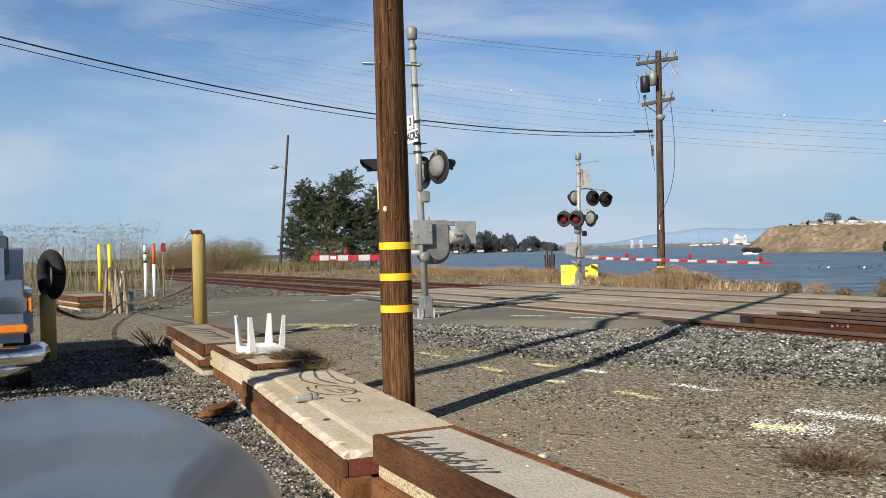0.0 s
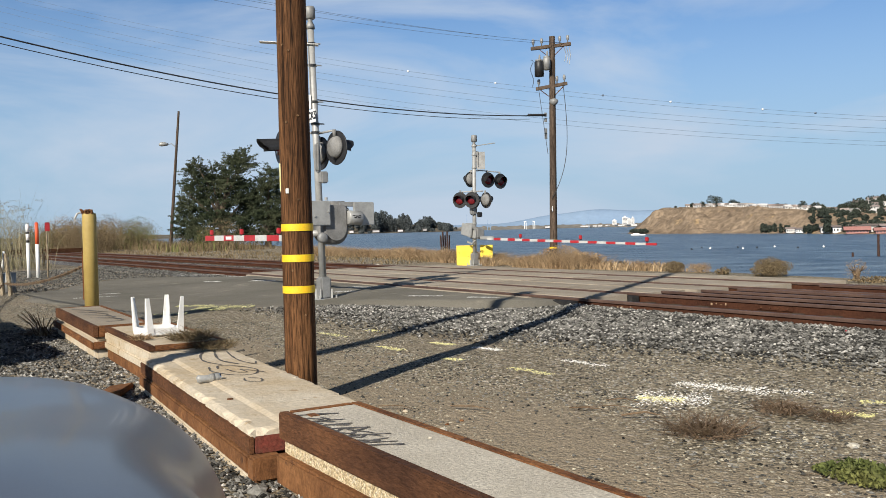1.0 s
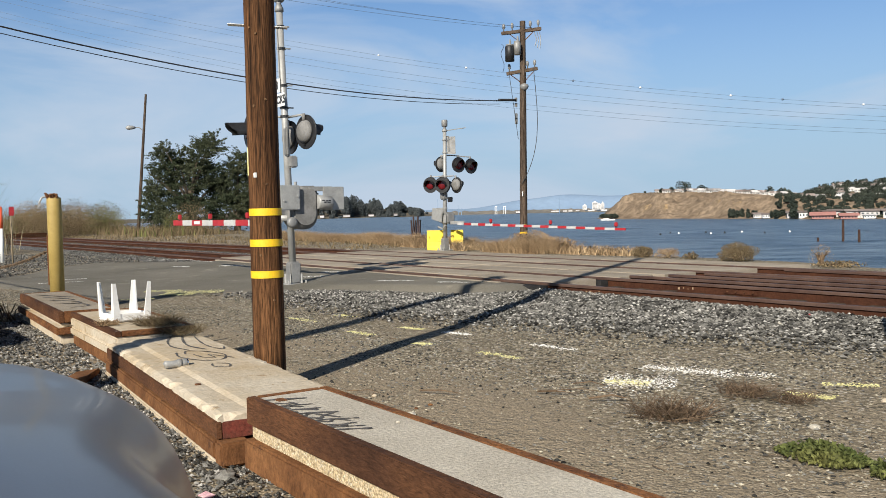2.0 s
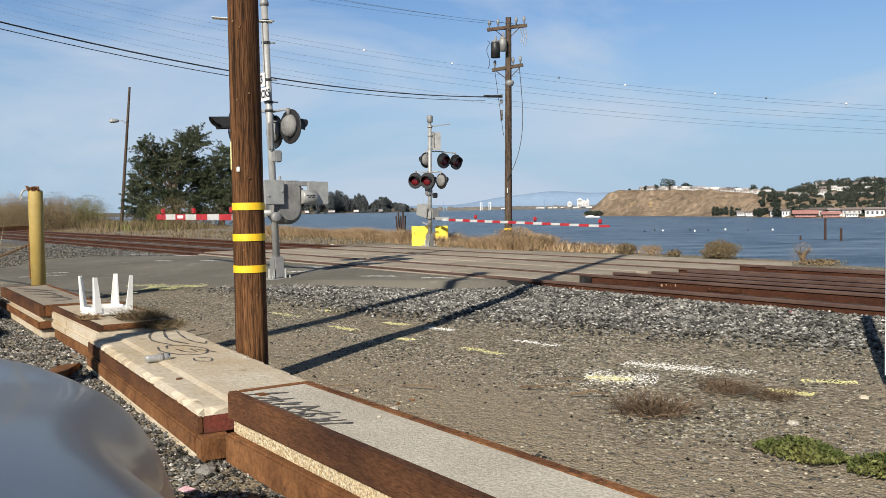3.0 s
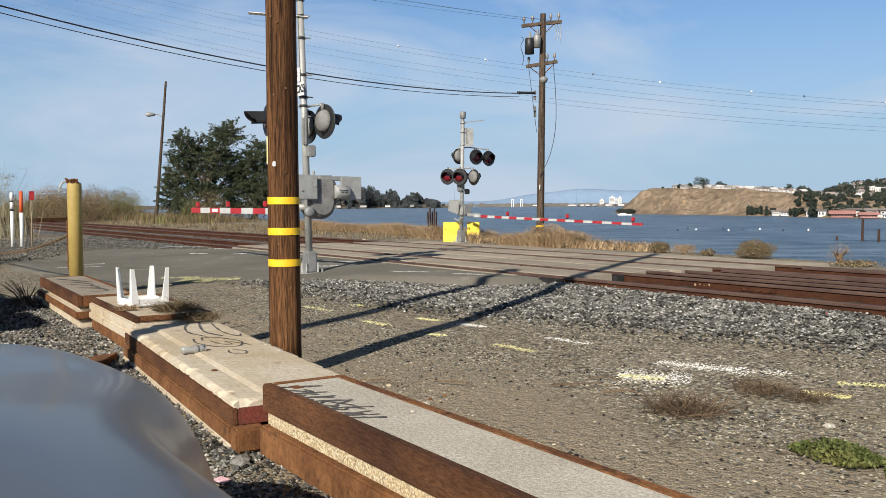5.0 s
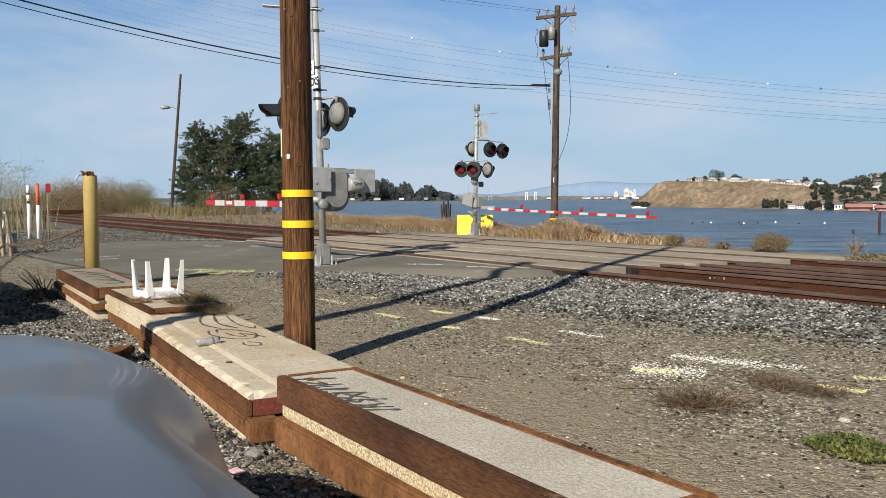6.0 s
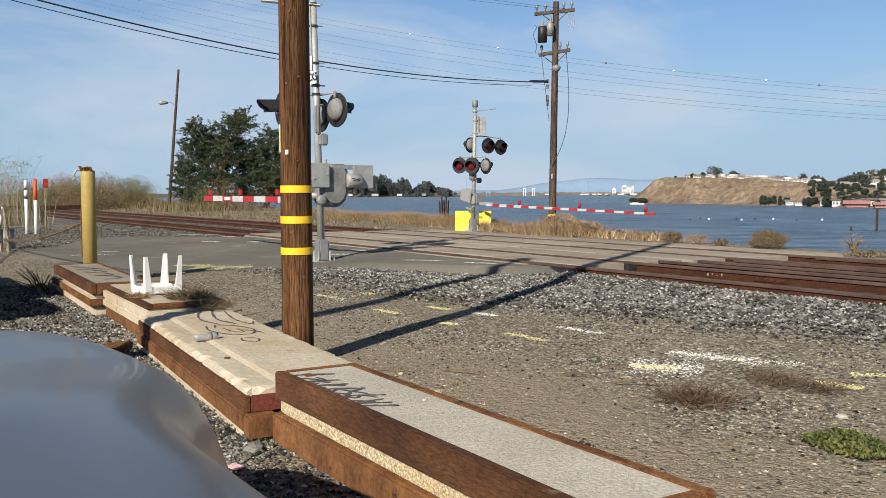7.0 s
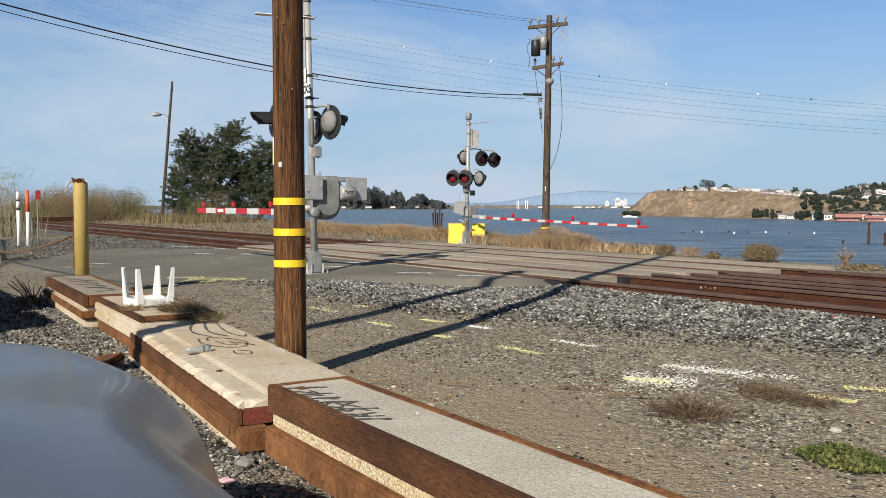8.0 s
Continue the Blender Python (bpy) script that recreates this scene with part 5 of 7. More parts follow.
def chain(a, b, drop, n=46):
    t = thing("chain", 0, 0, 0, "rusty sagging chain strung between bollards", "chain")
    pts = sag(a, b, drop, n)
    for i, (p, q) in enumerate(zip(pts, pts[1:])):
        d = (q - p).normalized()
        side_v = d.cross(Vector((0, 0, 1))).normalized()
        w = side_v if i % 2 else Vector((0, 0, 1))
        c, l = (p + q) / 2, (q - p).length * 0.72
        ring = [c + d * l * math.cos(2 * math.pi * k / 8) + w * 0.028 * math.sin(2 * math.pi * k / 8) for k in range(9)]
        part("link", tube(ring, 0.0075, 5, caps=False), TWIG, t)


chain((-14.25, 2.95, 0.92), (-23.3, 3.05, 0.3), 0.12, 60)
chain((-23.3, 3.0, 0.28), (-13.34, 0.93, 0.7), 0.25, 60)


def round_post(name, x, y, h, r, mats, label, category, group=""):
    t = thing(name, x, y, 0, label, category, group)
    for z0, z1, m, lab in mats:
        part("post_section", tube([(0, 0, z0), (0, 0, z1)], r, 14), m, t, lab, True)
    part("cap", tube([(0, 0, h), (0, 0, h + r * 0.5), (0, 0, h + r * 0.75)], [r, r * 0.8, r * 0.2], 14), mats[-1][2], t, smooth=True)
    return t


round_post("marker_post", -33.1, 5.08, 1.8, 0.055, [(-0.1, 1.2, WHITE, ""), (1.2, 1.28, BLACK, "black ring"), (1.28, 1.5, WHITE, ""), (1.5, 1.56, BLACK, "black ring"), (1.56, 1.8, WHITE, "")], "white pipeline marker post with black rings", "marker post", "marker posts")
round_post("marker_post", -32.9, 5.34, 1.84, 0.06, [(-0.1, 1.15, WHITE, ""), (1.15, 1.84, ORANGE, "orange-red upper half")], "white and orange-red pipeline marker post", "marker post", "marker posts")
rs = round_post("marker_stake", -32.7, 5.62, 1.55, 0.028, [(-0.1, 1.55, STAKE_WOOD, "")], "thin stake with a red flag plate", "marker post")
part("flag_plate", box((0, 0.02, 1.72), (0.02, 0.16, 0.3), 0.01), RED, rs, "red plate with unreadable marks")
for x, y in ((-39.77, 4.27), (-39.4, 4.62)):
    round_post("marker_post", x, y, 1.95, 0.075, [(-0.1, 1.95, YELLOW, "")], "bright yellow plastic marker post", "marker post", "yellow marker posts")


def timber_stake(x, y, h, lean, label="old leaning timber stake"):
    t = thing("timber_stake", x, y, 0, label, "stake", "timber stakes")
    part("stake", tube([(0, 0, -0.1), (lean[0] * 0.5, lean[1] * 0.5, h * 0.5), (lean[0], lean[1], h)], [0.05, 0.048, 0.042], 8), STAKE_WOOD, t)
    return t


for x, y, h, l in ((-24.3, 2.75, 1.12, (0.1, 0.06)), (-24.1, 2.98, 1.15, (0.0, -0.12)), (-23.5, 2.9, 1.1, (0.02, 0.05)), (-23.25, 3.0, 1.1, (0, -0.1)), (-23.2, 3.16, 1.0, (-0.1, -0.08))):
    timber_stake(x, y, h, l)
sp = thing("painted_strap", -23.8, 2.95, 0, "pale plastic strap slung between timber stakes", "strap")
part("strap", tube(sag((-0.3, 0.05, 1.08), (0.5, 0.1, 1.05), 0.5, 12), 0.03, 6), PLASTIC, sp, smooth=True)
bk = thing("bucket", -24.6, 3.3, 0, "pale grey bucket standing beside timber stakes", "bucket")
part("body", tube([(0, 0, 0), (0, 0, 0.5)], [0.16, 0.19], 16), GREY_BOX, bk, smooth=True)
far_stack = stack("old brown timber-edged panel stack near yellow posts", -27.2, 2.6, 2.6, 1.1, 8, 0.35,
                  [(0, 0.1, 0.05, "slab"), (0.1, 0.18, 0, "steel"), (0.18, 0.24, 0.04, "slab"), (0.24, 0.38, 0, "cap")], CONCRETE)
gr = thing("barrier_rail", -44, 4, 0, "dark steel barrier rail on posts behind the weeds", "barrier")
for k in range(4):
    part("post", box((-1.85 - 0.7 * k, -0.28 + 2.12 * k, 0.32), (0.1, 0.1, 0.72), 0.01), TIE, gr)
part("beam", box((0, 0, 0), (7.0, 0.08, 0.2), 0.02, Matrix.Translation((-2.9, 2.9, 0.7)) @ Matrix.Rotation(math.atan2(6.35, -2.1), 4, "Z")), RUST_DARK, gr, "dark rusty steel beam")
part("end_post", tube([(-1.75, -0.75, -0.1), (-1.75, -0.75, 2.0)], 0.09, 12), STAKE_WOOD, gr, "grey weathered end post")
part("end_cap", tube([(-1.75, -0.75, 1.5), (-1.75, -0.75, 2.02)], 0.095, 12), ARM_WHITE, gr, "white painted post top")
wp = thing("white_post", -3.235, 6.375, 0, "tall white painted post panel standing in the gravel", "post")
part("panel", box((0, 0, 1.19), (0.12, 0.1, 2.18), 0.008, pose(0, 0, 0, 0, 0, 30)), WHITE, wp)
part("foot", tube([(0, 0, -0.1), (0, 0, 0.12)], 0.035, 10), GALV, wp)
part("bracket", box((0.02, 0.02, 2.25), (0.08, 0.08, 0.06), 0.006), WHITE, wp)


# ---- upturned plastic table, can and litter ----
def upturned_table(x, y, z, rz):
    t = thing("plastic_table", x, y, z, "small white plastic table lying upside down on a panel", "table", rz=rz)
    part("tabletop", box((0, 0, 0.02), (0.44, 0.44, 0.035), 0.014), PLASTIC, t)
    for s, u in ((-1, -1), (-1, 1), (1, -1), (1, 1)):
        bm = bmesh.new()
        prof = lambda w: [(-w, -w), (w, -w), (w, -w * 0.45), (-w * 0.4, -w * 0.45), (-w * 0.4, w), (-w, w)]
        lo = [bm.verts.new((s * (0.175 - a * 1.0), u * (0.175 - b), 0.035)) for a, b in prof(0.04)]
        hi = [bm.verts.new((s * (0.205 - a * 0.7), u * (0.205 - b * 0.7), 0.41)) for a, b in prof(0.027)]
        for i in range(6):
            bm.faces.new((lo[i], lo[(i + 1) % 6], hi[(i + 1) % 6], hi[i]))
        bm.faces.new(lo)
        bm.faces.new(hi)
        bmesh.ops.recalc_face_normals(bm, faces=bm.faces[:])
        part("leg", bm, PLASTIC, t)
    for s in (-1, 1):
        part("apron", box((s * 0.2, 0, 0.06), (0.015, 0.4, 0.05), 0.004), PLASTIC, t)
        part("apron", box((0, s * 0.2, 0.06), (0.4, 0.015, 0.05), 0.004), PLASTIC, t)
    return t


upturned_table(-9.06, 2.55, 0.362, 7).scale = (0.86, 0.86, 0.92)
board = thing("timber_board", -7.95, 1.86, 0.0, "rust-brown board lying on gravel beside the panels", "board", rz=-24)
part("plank", box((0, 0, 0.03), (0.62, 0.2, 0.05), 0.008, pose(0, 0, 0, 6, -3, 0)), RUST_STAIN, board)
sticks = thing("stick_bundle", -13.3, 2.2, 0.0, "bundle of dry grey sticks leaning on the panel stack", "sticks")
for k in range(16):
    a, l = scrawl.uniform(-2.6, 0.6), scrawl.uniform(0.3, 0.62)
    d = Vector((math.cos(a) * 0.5, math.sin(a) * 0.5, scrawl.uniform(0.25, 1.0))).normalized() * l
    part("stick", tube([(scrawl.uniform(-0.12, 0.12), scrawl.uniform(-0.1, 0.1), 0.0), d * 0.5 + Vector((0, 0, 0.02)), d], [0.009, 0.007, 0.004], 6), STAKE_WOOD if k % 2 else TWIG, sticks)
cn = thing("drink_can", -6.38, 2.14, 0.275, "crushed white and silver drink can on the slab", "can", rz=88)
cn.scale = (0.82, 0.82, 0.82)
part("can_body", tube([(-0.10, 0, 0.035), (-0.09, 0, 0.04), (-0.02, 0.008, 0.034), (0.05, 0, 0.04), (0.09, 0, 0.04), (0.1, 0, 0.04)], [0.02, 0.035, 0.03, 0.037, 0.036, 0.028], 14), GALV, cn, "dull white can body", True)
part("can_end", tube([(0.098, 0, 0.04), (0.108, 0, 0.04)], 0.03, 14), CHROME, cn, "bare metal end")
part("can_print", tube([(0.02, 0.002, 0.0385), (0.055, 0, 0.04)], 0.0378, 14), HOUSING, cn, "dark printed band", True)


# ---- parked vehicles ----
def car():
    t = thing("car", 0, 0, 0, "glossy silver-grey car parked beside the panels, hood toward the tracks", "car")
    YC = -0.255
    xs = [-3.47, -3.46, -3.44, -3.40, -3.36, -3.30] + [-3.2 + 0.1 * i for i in range(29)]
    n = 64
    bm = bmesh.new()
    rings = []
    for x in xs:
        f, k = min(1, max(0, (-1.2 - x) / 2.168)), smooth(-2.221, -1.076, x)
        w, h = 1.038 * (1 - 0.129 * f ** 8.6 - 0.296 * k), 0.991 - 0.098 * f ** 3.2 + 0.1 * k
        nose = math.sqrt(max(0, 1 - (max(0, -3.28 - x) / 0.19) ** 2))
        ring = []
        for i in range(n + 1):
            u = math.sin(math.pi * (i / n - 0.5))
            round_off = max(0, 1 - abs(u) ** 10.2) ** 0.7
            crease = 0.006 * math.exp(-((abs(u) - 0.55) / 0.05) ** 2) * nose
            ring.append(bm.verts.new((x, YC + w * u * (0.88 + 0.12 * nose), 0.4 + (h - 0.4) * (0.45 + 0.55 * nose) * round_off + crease)))
        rings.append(ring)
    for p, q in zip(rings, rings[1:]):
        for i in range(n):
            bm.faces.new((p[i], p[i + 1], q[i + 1], q[i]))
    bm.faces.new(rings[0])
    bm.faces.new(rings[-1][::-1])
    bmesh.ops.recalc_face_normals(bm, faces=bm.faces[:])
    body = part("hood", bm, CAR_PAINT, t, "silver-grey hood and fenders", True)
    part("front_bumper", box((-3.32, YC, 0.42), (0.4, 1.6, 0.26), 0.1), CAR_PAINT, t)
    part("rear_body", box((0.9, YC, 0.5), (2.9, 1.66, 0.5), 0.2), CAR_PAINT, t)
    for s in (-1, 1):
        part("headlight", box((-3.39, YC + s * 0.6, 0.62), (0.22, 0.3, 0.14), 0.05), GLASS_DARK, t, "dark glass headlight")
        for x in (-2.45, 1.2):
            wheel = part("wheel", tube([(x, YC + s * 0.7, 0.32), (x, YC + s * 0.9, 0.32)], 0.32, 24), RUBBER, t, "black tyre")
            part("rim", tube([(x, YC + s * 0.88, 0.32), (x, YC + s * 0.91, 0.32)], 0.2, 20), CHROME, wheel)


car()


def truck():
    t = thing("pickup_truck", -9.95, -0.36, 0, "blue-grey pickup truck with chrome bumper parked by the bollard", "truck")
    part("front", box((-0.75, 0, 0.85), (1.5, 1.75, 0.62), 0.09), CAR_BLUE, t, "blue-grey hood and fenders")
    part("cab", box((-2.3, 0, 1.15), (1.7, 1.7, 1.1), 0.2), CAR_BLUE, t)
    part("windshield", box((-1.5, 0, 1.42), (0.05, 1.4, 0.45), 0.02), GLASS_DARK, t)
    part("bed", box((-4.1, 0, 0.9), (2.0, 1.75, 0.6), 0.06), CAR_BLUE, t)
    part("bumper", tube([(-0.25, -0.93, 0.42), (0.02, -0.88, 0.42), (0.1, -0.5, 0.42), (0.1, 0.5, 0.42), (0.02, 0.88, 0.42), (-0.25, 0.93, 0.42)], 0.11, 10), CHROME, t, "chrome bumper", True)
    part("bumper_lip", tube([(-0.2, -0.9, 0.32), (0.1, -0.6, 0.3), (0.1, 0.6, 0.3), (-0.2, 0.9, 0.32)], 0.07, 10), CHROME, t, smooth=True)
    part("grille", box((0.0, 0, 0.82), (0.05, 1.0, 0.26), 0.02), BLACK, t)
    for s in (-1, 1):
        hl = part("headlight", box((0.0, s * 0.64, 0.92), (0.05, 0.36, 0.16), 0.02), CHROME, t, "clear headlight")
        part("corner_lamp", box((-0.06, s * 0.855, 0.92), (0.16, 0.05, 0.16), 0.02), AMBER, hl, "amber corner lamp")
        part("turn_lamp", box((0.0, s * 0.66, 0.68), (0.05, 0.34, 0.09), 0.02), AMBER, t, "amber turn lamp")
        for x in (-0.85, -4.2):
            wheel = part("wheel", tube([(x, s * 0.65, 0.36), (x, s * 0.86, 0.36)], 0.36, 22), RUBBER, t, "black tyre")
            part("rim", tube([(x, s * 0.85, 0.36), (x, s * 0.875, 0.36)], 0.2, 16), CHROME, wheel)


truck()


# ---- plants ----
def make_tree(x, y, z, blobs, seed, label):
    """A tree: trunk, limbs and feathery sprays of small leaves, with gaps. blobs: (offset, height, half width, half height) of its masses."""
    rng = np.random.default_rng(seed)
    t = thing("tree", x, y, z, label, "tree")
    across, away = np.array([0.36, 0.93, 0]), np.array([-0.93, 0.36, 0])
    top = max(b[1] for b in blobs)
    part("trunk", tube([(0, 0, -0.3), (0.1, 0.1, top * 0.3), (-0.1, 0.2, top * 0.5), (0, 0.1, top * 0.68)], [0.3, 0.24, 0.15, 0.05], 10), BARK, t, smooth=True)
    spots = []
    for k, (o, bz, rx, rz) in enumerate(blobs):
        c0 = across * o + away * (0.5 * math.sin(k * 2.4)) + np.array([0, 0, bz])
        part("limb", tube([(0, 0.1, bz * 0.4), tuple(c0 * np.array([0.5, 0.5, 0.75])), tuple(c0)], [0.12, 0.08, 0.03], 6), BARK, t)
        for _ in range(int(125 * rx * rz)):
            d = rng.normal(size=3)
            d /= np.linalg.norm(d)
            c = c0 + d * np.array([rx, rx, rz]) * rng.random() ** 0.38 * 0.85
            tier = 0.5 + 0.5 * math.sin(c[2] * 4.3 + 1.7 * noise.noise((c[0] * 0.5, c[1] * 0.5, seed)))
            if c[2] < 0.15 or noise.noise((c[0] * 0.9 + seed, c[1] * 0.9, c[2] * 1.1)) < -0.42 + 0.3 * tier:
                continue
            way = d * np.array([1, 1, 0.45]) + np.array([0, 0, 0.42]) + rng.normal(size=3) * 0.28
            way /= np.linalg.norm(way)
            length, m = rng.uniform(0.35, 0.8) + 0.35 * (bz > 5) * rng.random(), 58
            u = rng.random((m, 1))
            droop = np.array([0, 0, -0.3]) * u * u * length
            spots.append(c + way * u * length + droop + rng.normal(size=(m, 3)) * np.array([0.12, 0.12, 0.07]) * (1.1 - 0.8 * u))
    v, f = leaves(np.concatenate(spots), rng, 0.056)
    part("crown", raw("crown", v, f, TREE_LEAF), TREE_LEAF, t, "dark green feathery foliage with gaps")
    return t


make_tree(-69.7, 24.9, 0.1, [(-2.1, 4.1, 1.2, 1.5), (-1.8, 5.6, 0.9, 1.2), (-1.6, 6.6, 0.45, 0.6), (0.0, 3.9, 2.2, 2.2), (0.8, 5.7, 1.2, 1.5), (1.9, 6.7, 0.9, 1.0), (2.2, 7.6, 0.55, 0.65), (1.3, 7.2, 0.5, 0.6), (-0.7, 6.0, 0.6, 0.8), (-2.6, 2.2, 1.2, 1.6), (-0.3, 1.6, 2.8, 1.5), (2.2, 4.0, 1.1, 1.6), (-3.0, 4.9, 0.4, 0.5), (-2.4, 6.3, 0.3, 0.45)], 3,
          "dense dark green tree with an uneven feathery crown")
make_tree(-68.36, 28.3, 0.0, [(-1.6, 4.6, 0.8, 1.2), (0.0, 4.0, 1.4, 1.9), (0.3, 5.4, 0.85, 1.1), (0.4, 6.2, 0.4, 0.5), (-0.6, 2.0, 2.0, 1.5), (1.6, 2.6, 1.6, 2.0), (-1.2, 3.4, 0.9, 1.2)], 8, "dark green bushy tree beside the taller one")


def brush(name, count, region, heights, material, label, seed, width=0.02, lean=0.35, category="brush", clump=0.0, kind="stuff"):
    """Thin stems over a region: a function that gives x, y and whether they may stand there."""
    rng = random.Random(seed)
    spots = []
    while len(spots) < count:
        x, y = region(rng)
        g = noise.noise((x * 0.35, y * 0.6, seed))
        if g < clump - 0.5:
            continue
        h = rng.uniform(*heights) * (0.75 + 0.5 * max(0, g + 0.3))
        spots.append((x, y, ground_z(x, y) - 0.03, h))
    v, f = blades(spots, rng, lean, width)
    return tagged(new(name, raw(name, v, f, material)), label, category, kind=kind)


brush("dry_grass", 60000, lambda r: (lambda x: (x, shore_y(x) - 0.9 + 3.2 * r.random() ** 1.5))(r.uniform(-50, -20.5)), (0.22, 0.58), DRY_GRASS, "tall straw-coloured dry grass along the shore", 1, 0.008, 1.7, "grass", 0.15)
brush("dry_grass", 1300, lambda r: (lambda x: (x, shore_y(x) - 0.4 + 1.2 * r.random()))(r.uniform(-21, -17.5)), (0.15, 0.4), DRY_GRASS, "low straw-coloured dry grass at the bank edge", 2, 0.02, 1.5, "grass", 0.25)
brush("dry_grass", 7000, lambda r: (r.uniform(-110, -30), r.uniform(16.8, 22)), (0.06, 0.25), BROWN_BRUSH, "short brown dry grass beside the far track", 4, 0.02, 0.8, "grass", 0.3)
brush("dry_brush", 6000, lambda r: (r.uniform(-116, -83), r.uniform(17.2, 24)), (0.6, 1.6), BROWN_BRUSH, "tall brown dry brush beyond the tracks", 5, 0.018, 0.9, "brush", 0.1)
brush("dry_brush", 4000, lambda r: (r.uniform(-84, -60), r.uniform(19.5, 25.5)), (0.3, 0.9), BROWN_BRUSH, "brown and green dry brush beyond the tracks", 6, 0.015, 0.9, "brush", 0.3)
brush("green_brush", 300, lambda r: (r.uniform(-110, -60), r.uniform(18.5, 24)), (0.3, 0.9), GREEN_BRUSH, "dull green brush among dry stems", 7, 0.045, 0.4, "brush", 0.3)
brush("tall_weeds", 800, lambda r: (r.uniform(-50, -42), r.uniform(0.5, 7.5)), (1.2, 3.2), WEED_STALK, "tall dry weeds with pale seed heads", 9, 0.01, 0.8, "weeds", 0.2)
brush("tall_weeds", 650, lambda r: (r.uniform(-50, -41), r.uniform(-1.5, 7.5)), (1.4, 3.4), WEED_STALK, "tall pale dry weed stalks behind yellow posts", 10, 0.008, 0.7, "weeds", 0.2)
rng = np.random.default_rng(12)
heads = []
for _ in range(620):
    c = np.array([rng.uniform(-50, -41), rng.uniform(-1.5, 7.0), rng.uniform(1.6, 3.0)])
    heads.append(c + rng.normal(size=(12, 3)) * np.array([0.1, 0.1, 0.03]))
v, f = leaves(np.concatenate(heads), rng, 0.028)
tagged(new("seed_heads", raw("seed_heads", v, f, WEED_STALK)), "pale seed heads on tall dry weeds", "weeds", kind="stuff")


def bush(x, y, r, h, material, label, seed, n=900, leaf=0.05, z=0.0):
    rng = np.random.default_rng(seed)
    t = thing("bush", x, y, z, label, "bush", "low shore bushes")
    d = rng.normal(size=(n, 3))
    d /= np.linalg.norm(d, axis=1)[:, None]
    q = rng.random((n, 1)) ** 0.4
    lump = np.array([1 + 0.35 * noise.noise((a[0] * 1.6 + seed, a[1] * 1.6, a[2] * 1.6)) for a in d])[:, None]
    s = d * q * lump * np.array([r, r, h * 0.55]) + np.array([0, 0, h * 0.45])
    s = s[s[:, 2] > 0]
    v, f = leaves(s, rng, leaf)
    part("foliage", raw("foliage", v, f, material), material, t)
    vs = [(0, 0, 0)]
    for k in range(12):
        a = rng.random() * 6.28
        part("stem", tube([(0, 0, -0.05), (math.cos(a) * r * 0.3, math.sin(a) * r * 0.3, h * 0.4), (math.cos(a) * r * 0.75, math.sin(a) * r * 0.75, h * (0.55 + 0.3 * rng.random()))], [0.02, 0.012, 0.005], 5), TWIG, t)


bush(-13.7, 18.5, 0.46, 0.44, BROWN_BRUSH, "round brown-red dry bush on the bank edge", 1, 9000, 0.016)
bush(-16.9, 18.7, 0.3, 0.32, BROWN_BRUSH, "low brown bush on the bank edge", 2, 3200, 0.016)
bush(-16.2, 18.9, 0.34, 0.26, DRY_GRASS, "pale straw bush on the bank edge", 3, 1800, 0.015)
bush(-15.2, 18.6, 0.2, 0.18, BROWN_BRUSH, "tiny brown bush on the bank edge", 4, 300, 0.03)
bush(-10.7, 17.9, 0.5, 0.13, BROWN_BRUSH, "low brown bush on the bank edge", 5, 600, 0.026)
bush(-11.3, 18.2, 0.28, 0.5, DRY_GRASS, "sparse straw-coloured bush on the bank edge", 6, 420, 0.014)
bush(-22.3, 19.4, 0.75, 0.7, DRY_GRASS, "straw-coloured bush round the utility pole foot", 7, 6000, 0.022)
bush(-21.4, 19.5, 0.7, 0.5, DRY_GRASS, "straw-coloured bush near the utility pole", 8, 5000, 0.022)
rng2 = random.Random(31)
for k in range(26):
    th = (82.6, 81.6, 80.4, 79.5, 78.3, 77.2, 75.6, 76.3, 75.1, 83.4)[k % 10] + rng2.uniform(-0.5, 0.5)
    p = polar(th, rng2.uniform(78, 100) if th > 75 else rng2.uniform(66, 76))
    bush(p.x, p.y + (3.5 if th > 80 else 0), rng2.uniform(1.3, 2.3), rng2.uniform(2.0, 3.3), (BROWN_BRUSH, BROWN_BRUSH, GREEN_BRUSH, DRY_GRASS)[k % 4], "wild dry brush bush beyond the tracks", 60 + k, 3400, 0.045, ground_z(p.x, p.y) - 0.05)
bush(-62.8, 22.6, 1.6, 2.6, BROWN_BRUSH, "brown leafless bush before the dark trees", 9, 2600, 0.04)
bush(-64.5, 22.2, 1.2, 1.9, GREEN_BRUSH, "olive bush before the dark trees", 10, 1900, 0.045)


def ground_weed(x, y, r, n, label, seed):
    rng = np.random.default_rng(seed)
    t = thing("green_weed", x, y, 0.01, label, "weed", "green weeds")
    a, q = rng.random(n) * 6.283, r * rng.random(n) ** 0.6
    lump = np.array([0.75 + 0.5 * noise.noise((math.cos(k) * 1.5, math.sin(k) * 1.5, seed)) for k in a])
    s = np.stack([np.cos(a) * q * lump * 1.2, np.sin(a) * q * lump * 0.75, 0.015 + 0.085 * rng.random(n) * (1 - (q / r) ** 2)], 1)
    v, f = leaves(s, rng, 0.0145)
    part("leaf_mat", raw("leaf_mat", v, f, WEED_LEAF), WEED_LEAF, t)


ground_weed(-2.66, 4.3, 0.27, 2300, "low bright green weed spreading on gravel", 1)
ground_weed(-2.18, 4.36, 0.3, 2100, "low bright green weed spreading on gravel", 2)
ground_weed(-1.75, 4.6, 0.28, 1200, "low bright green weed spreading on gravel", 3)


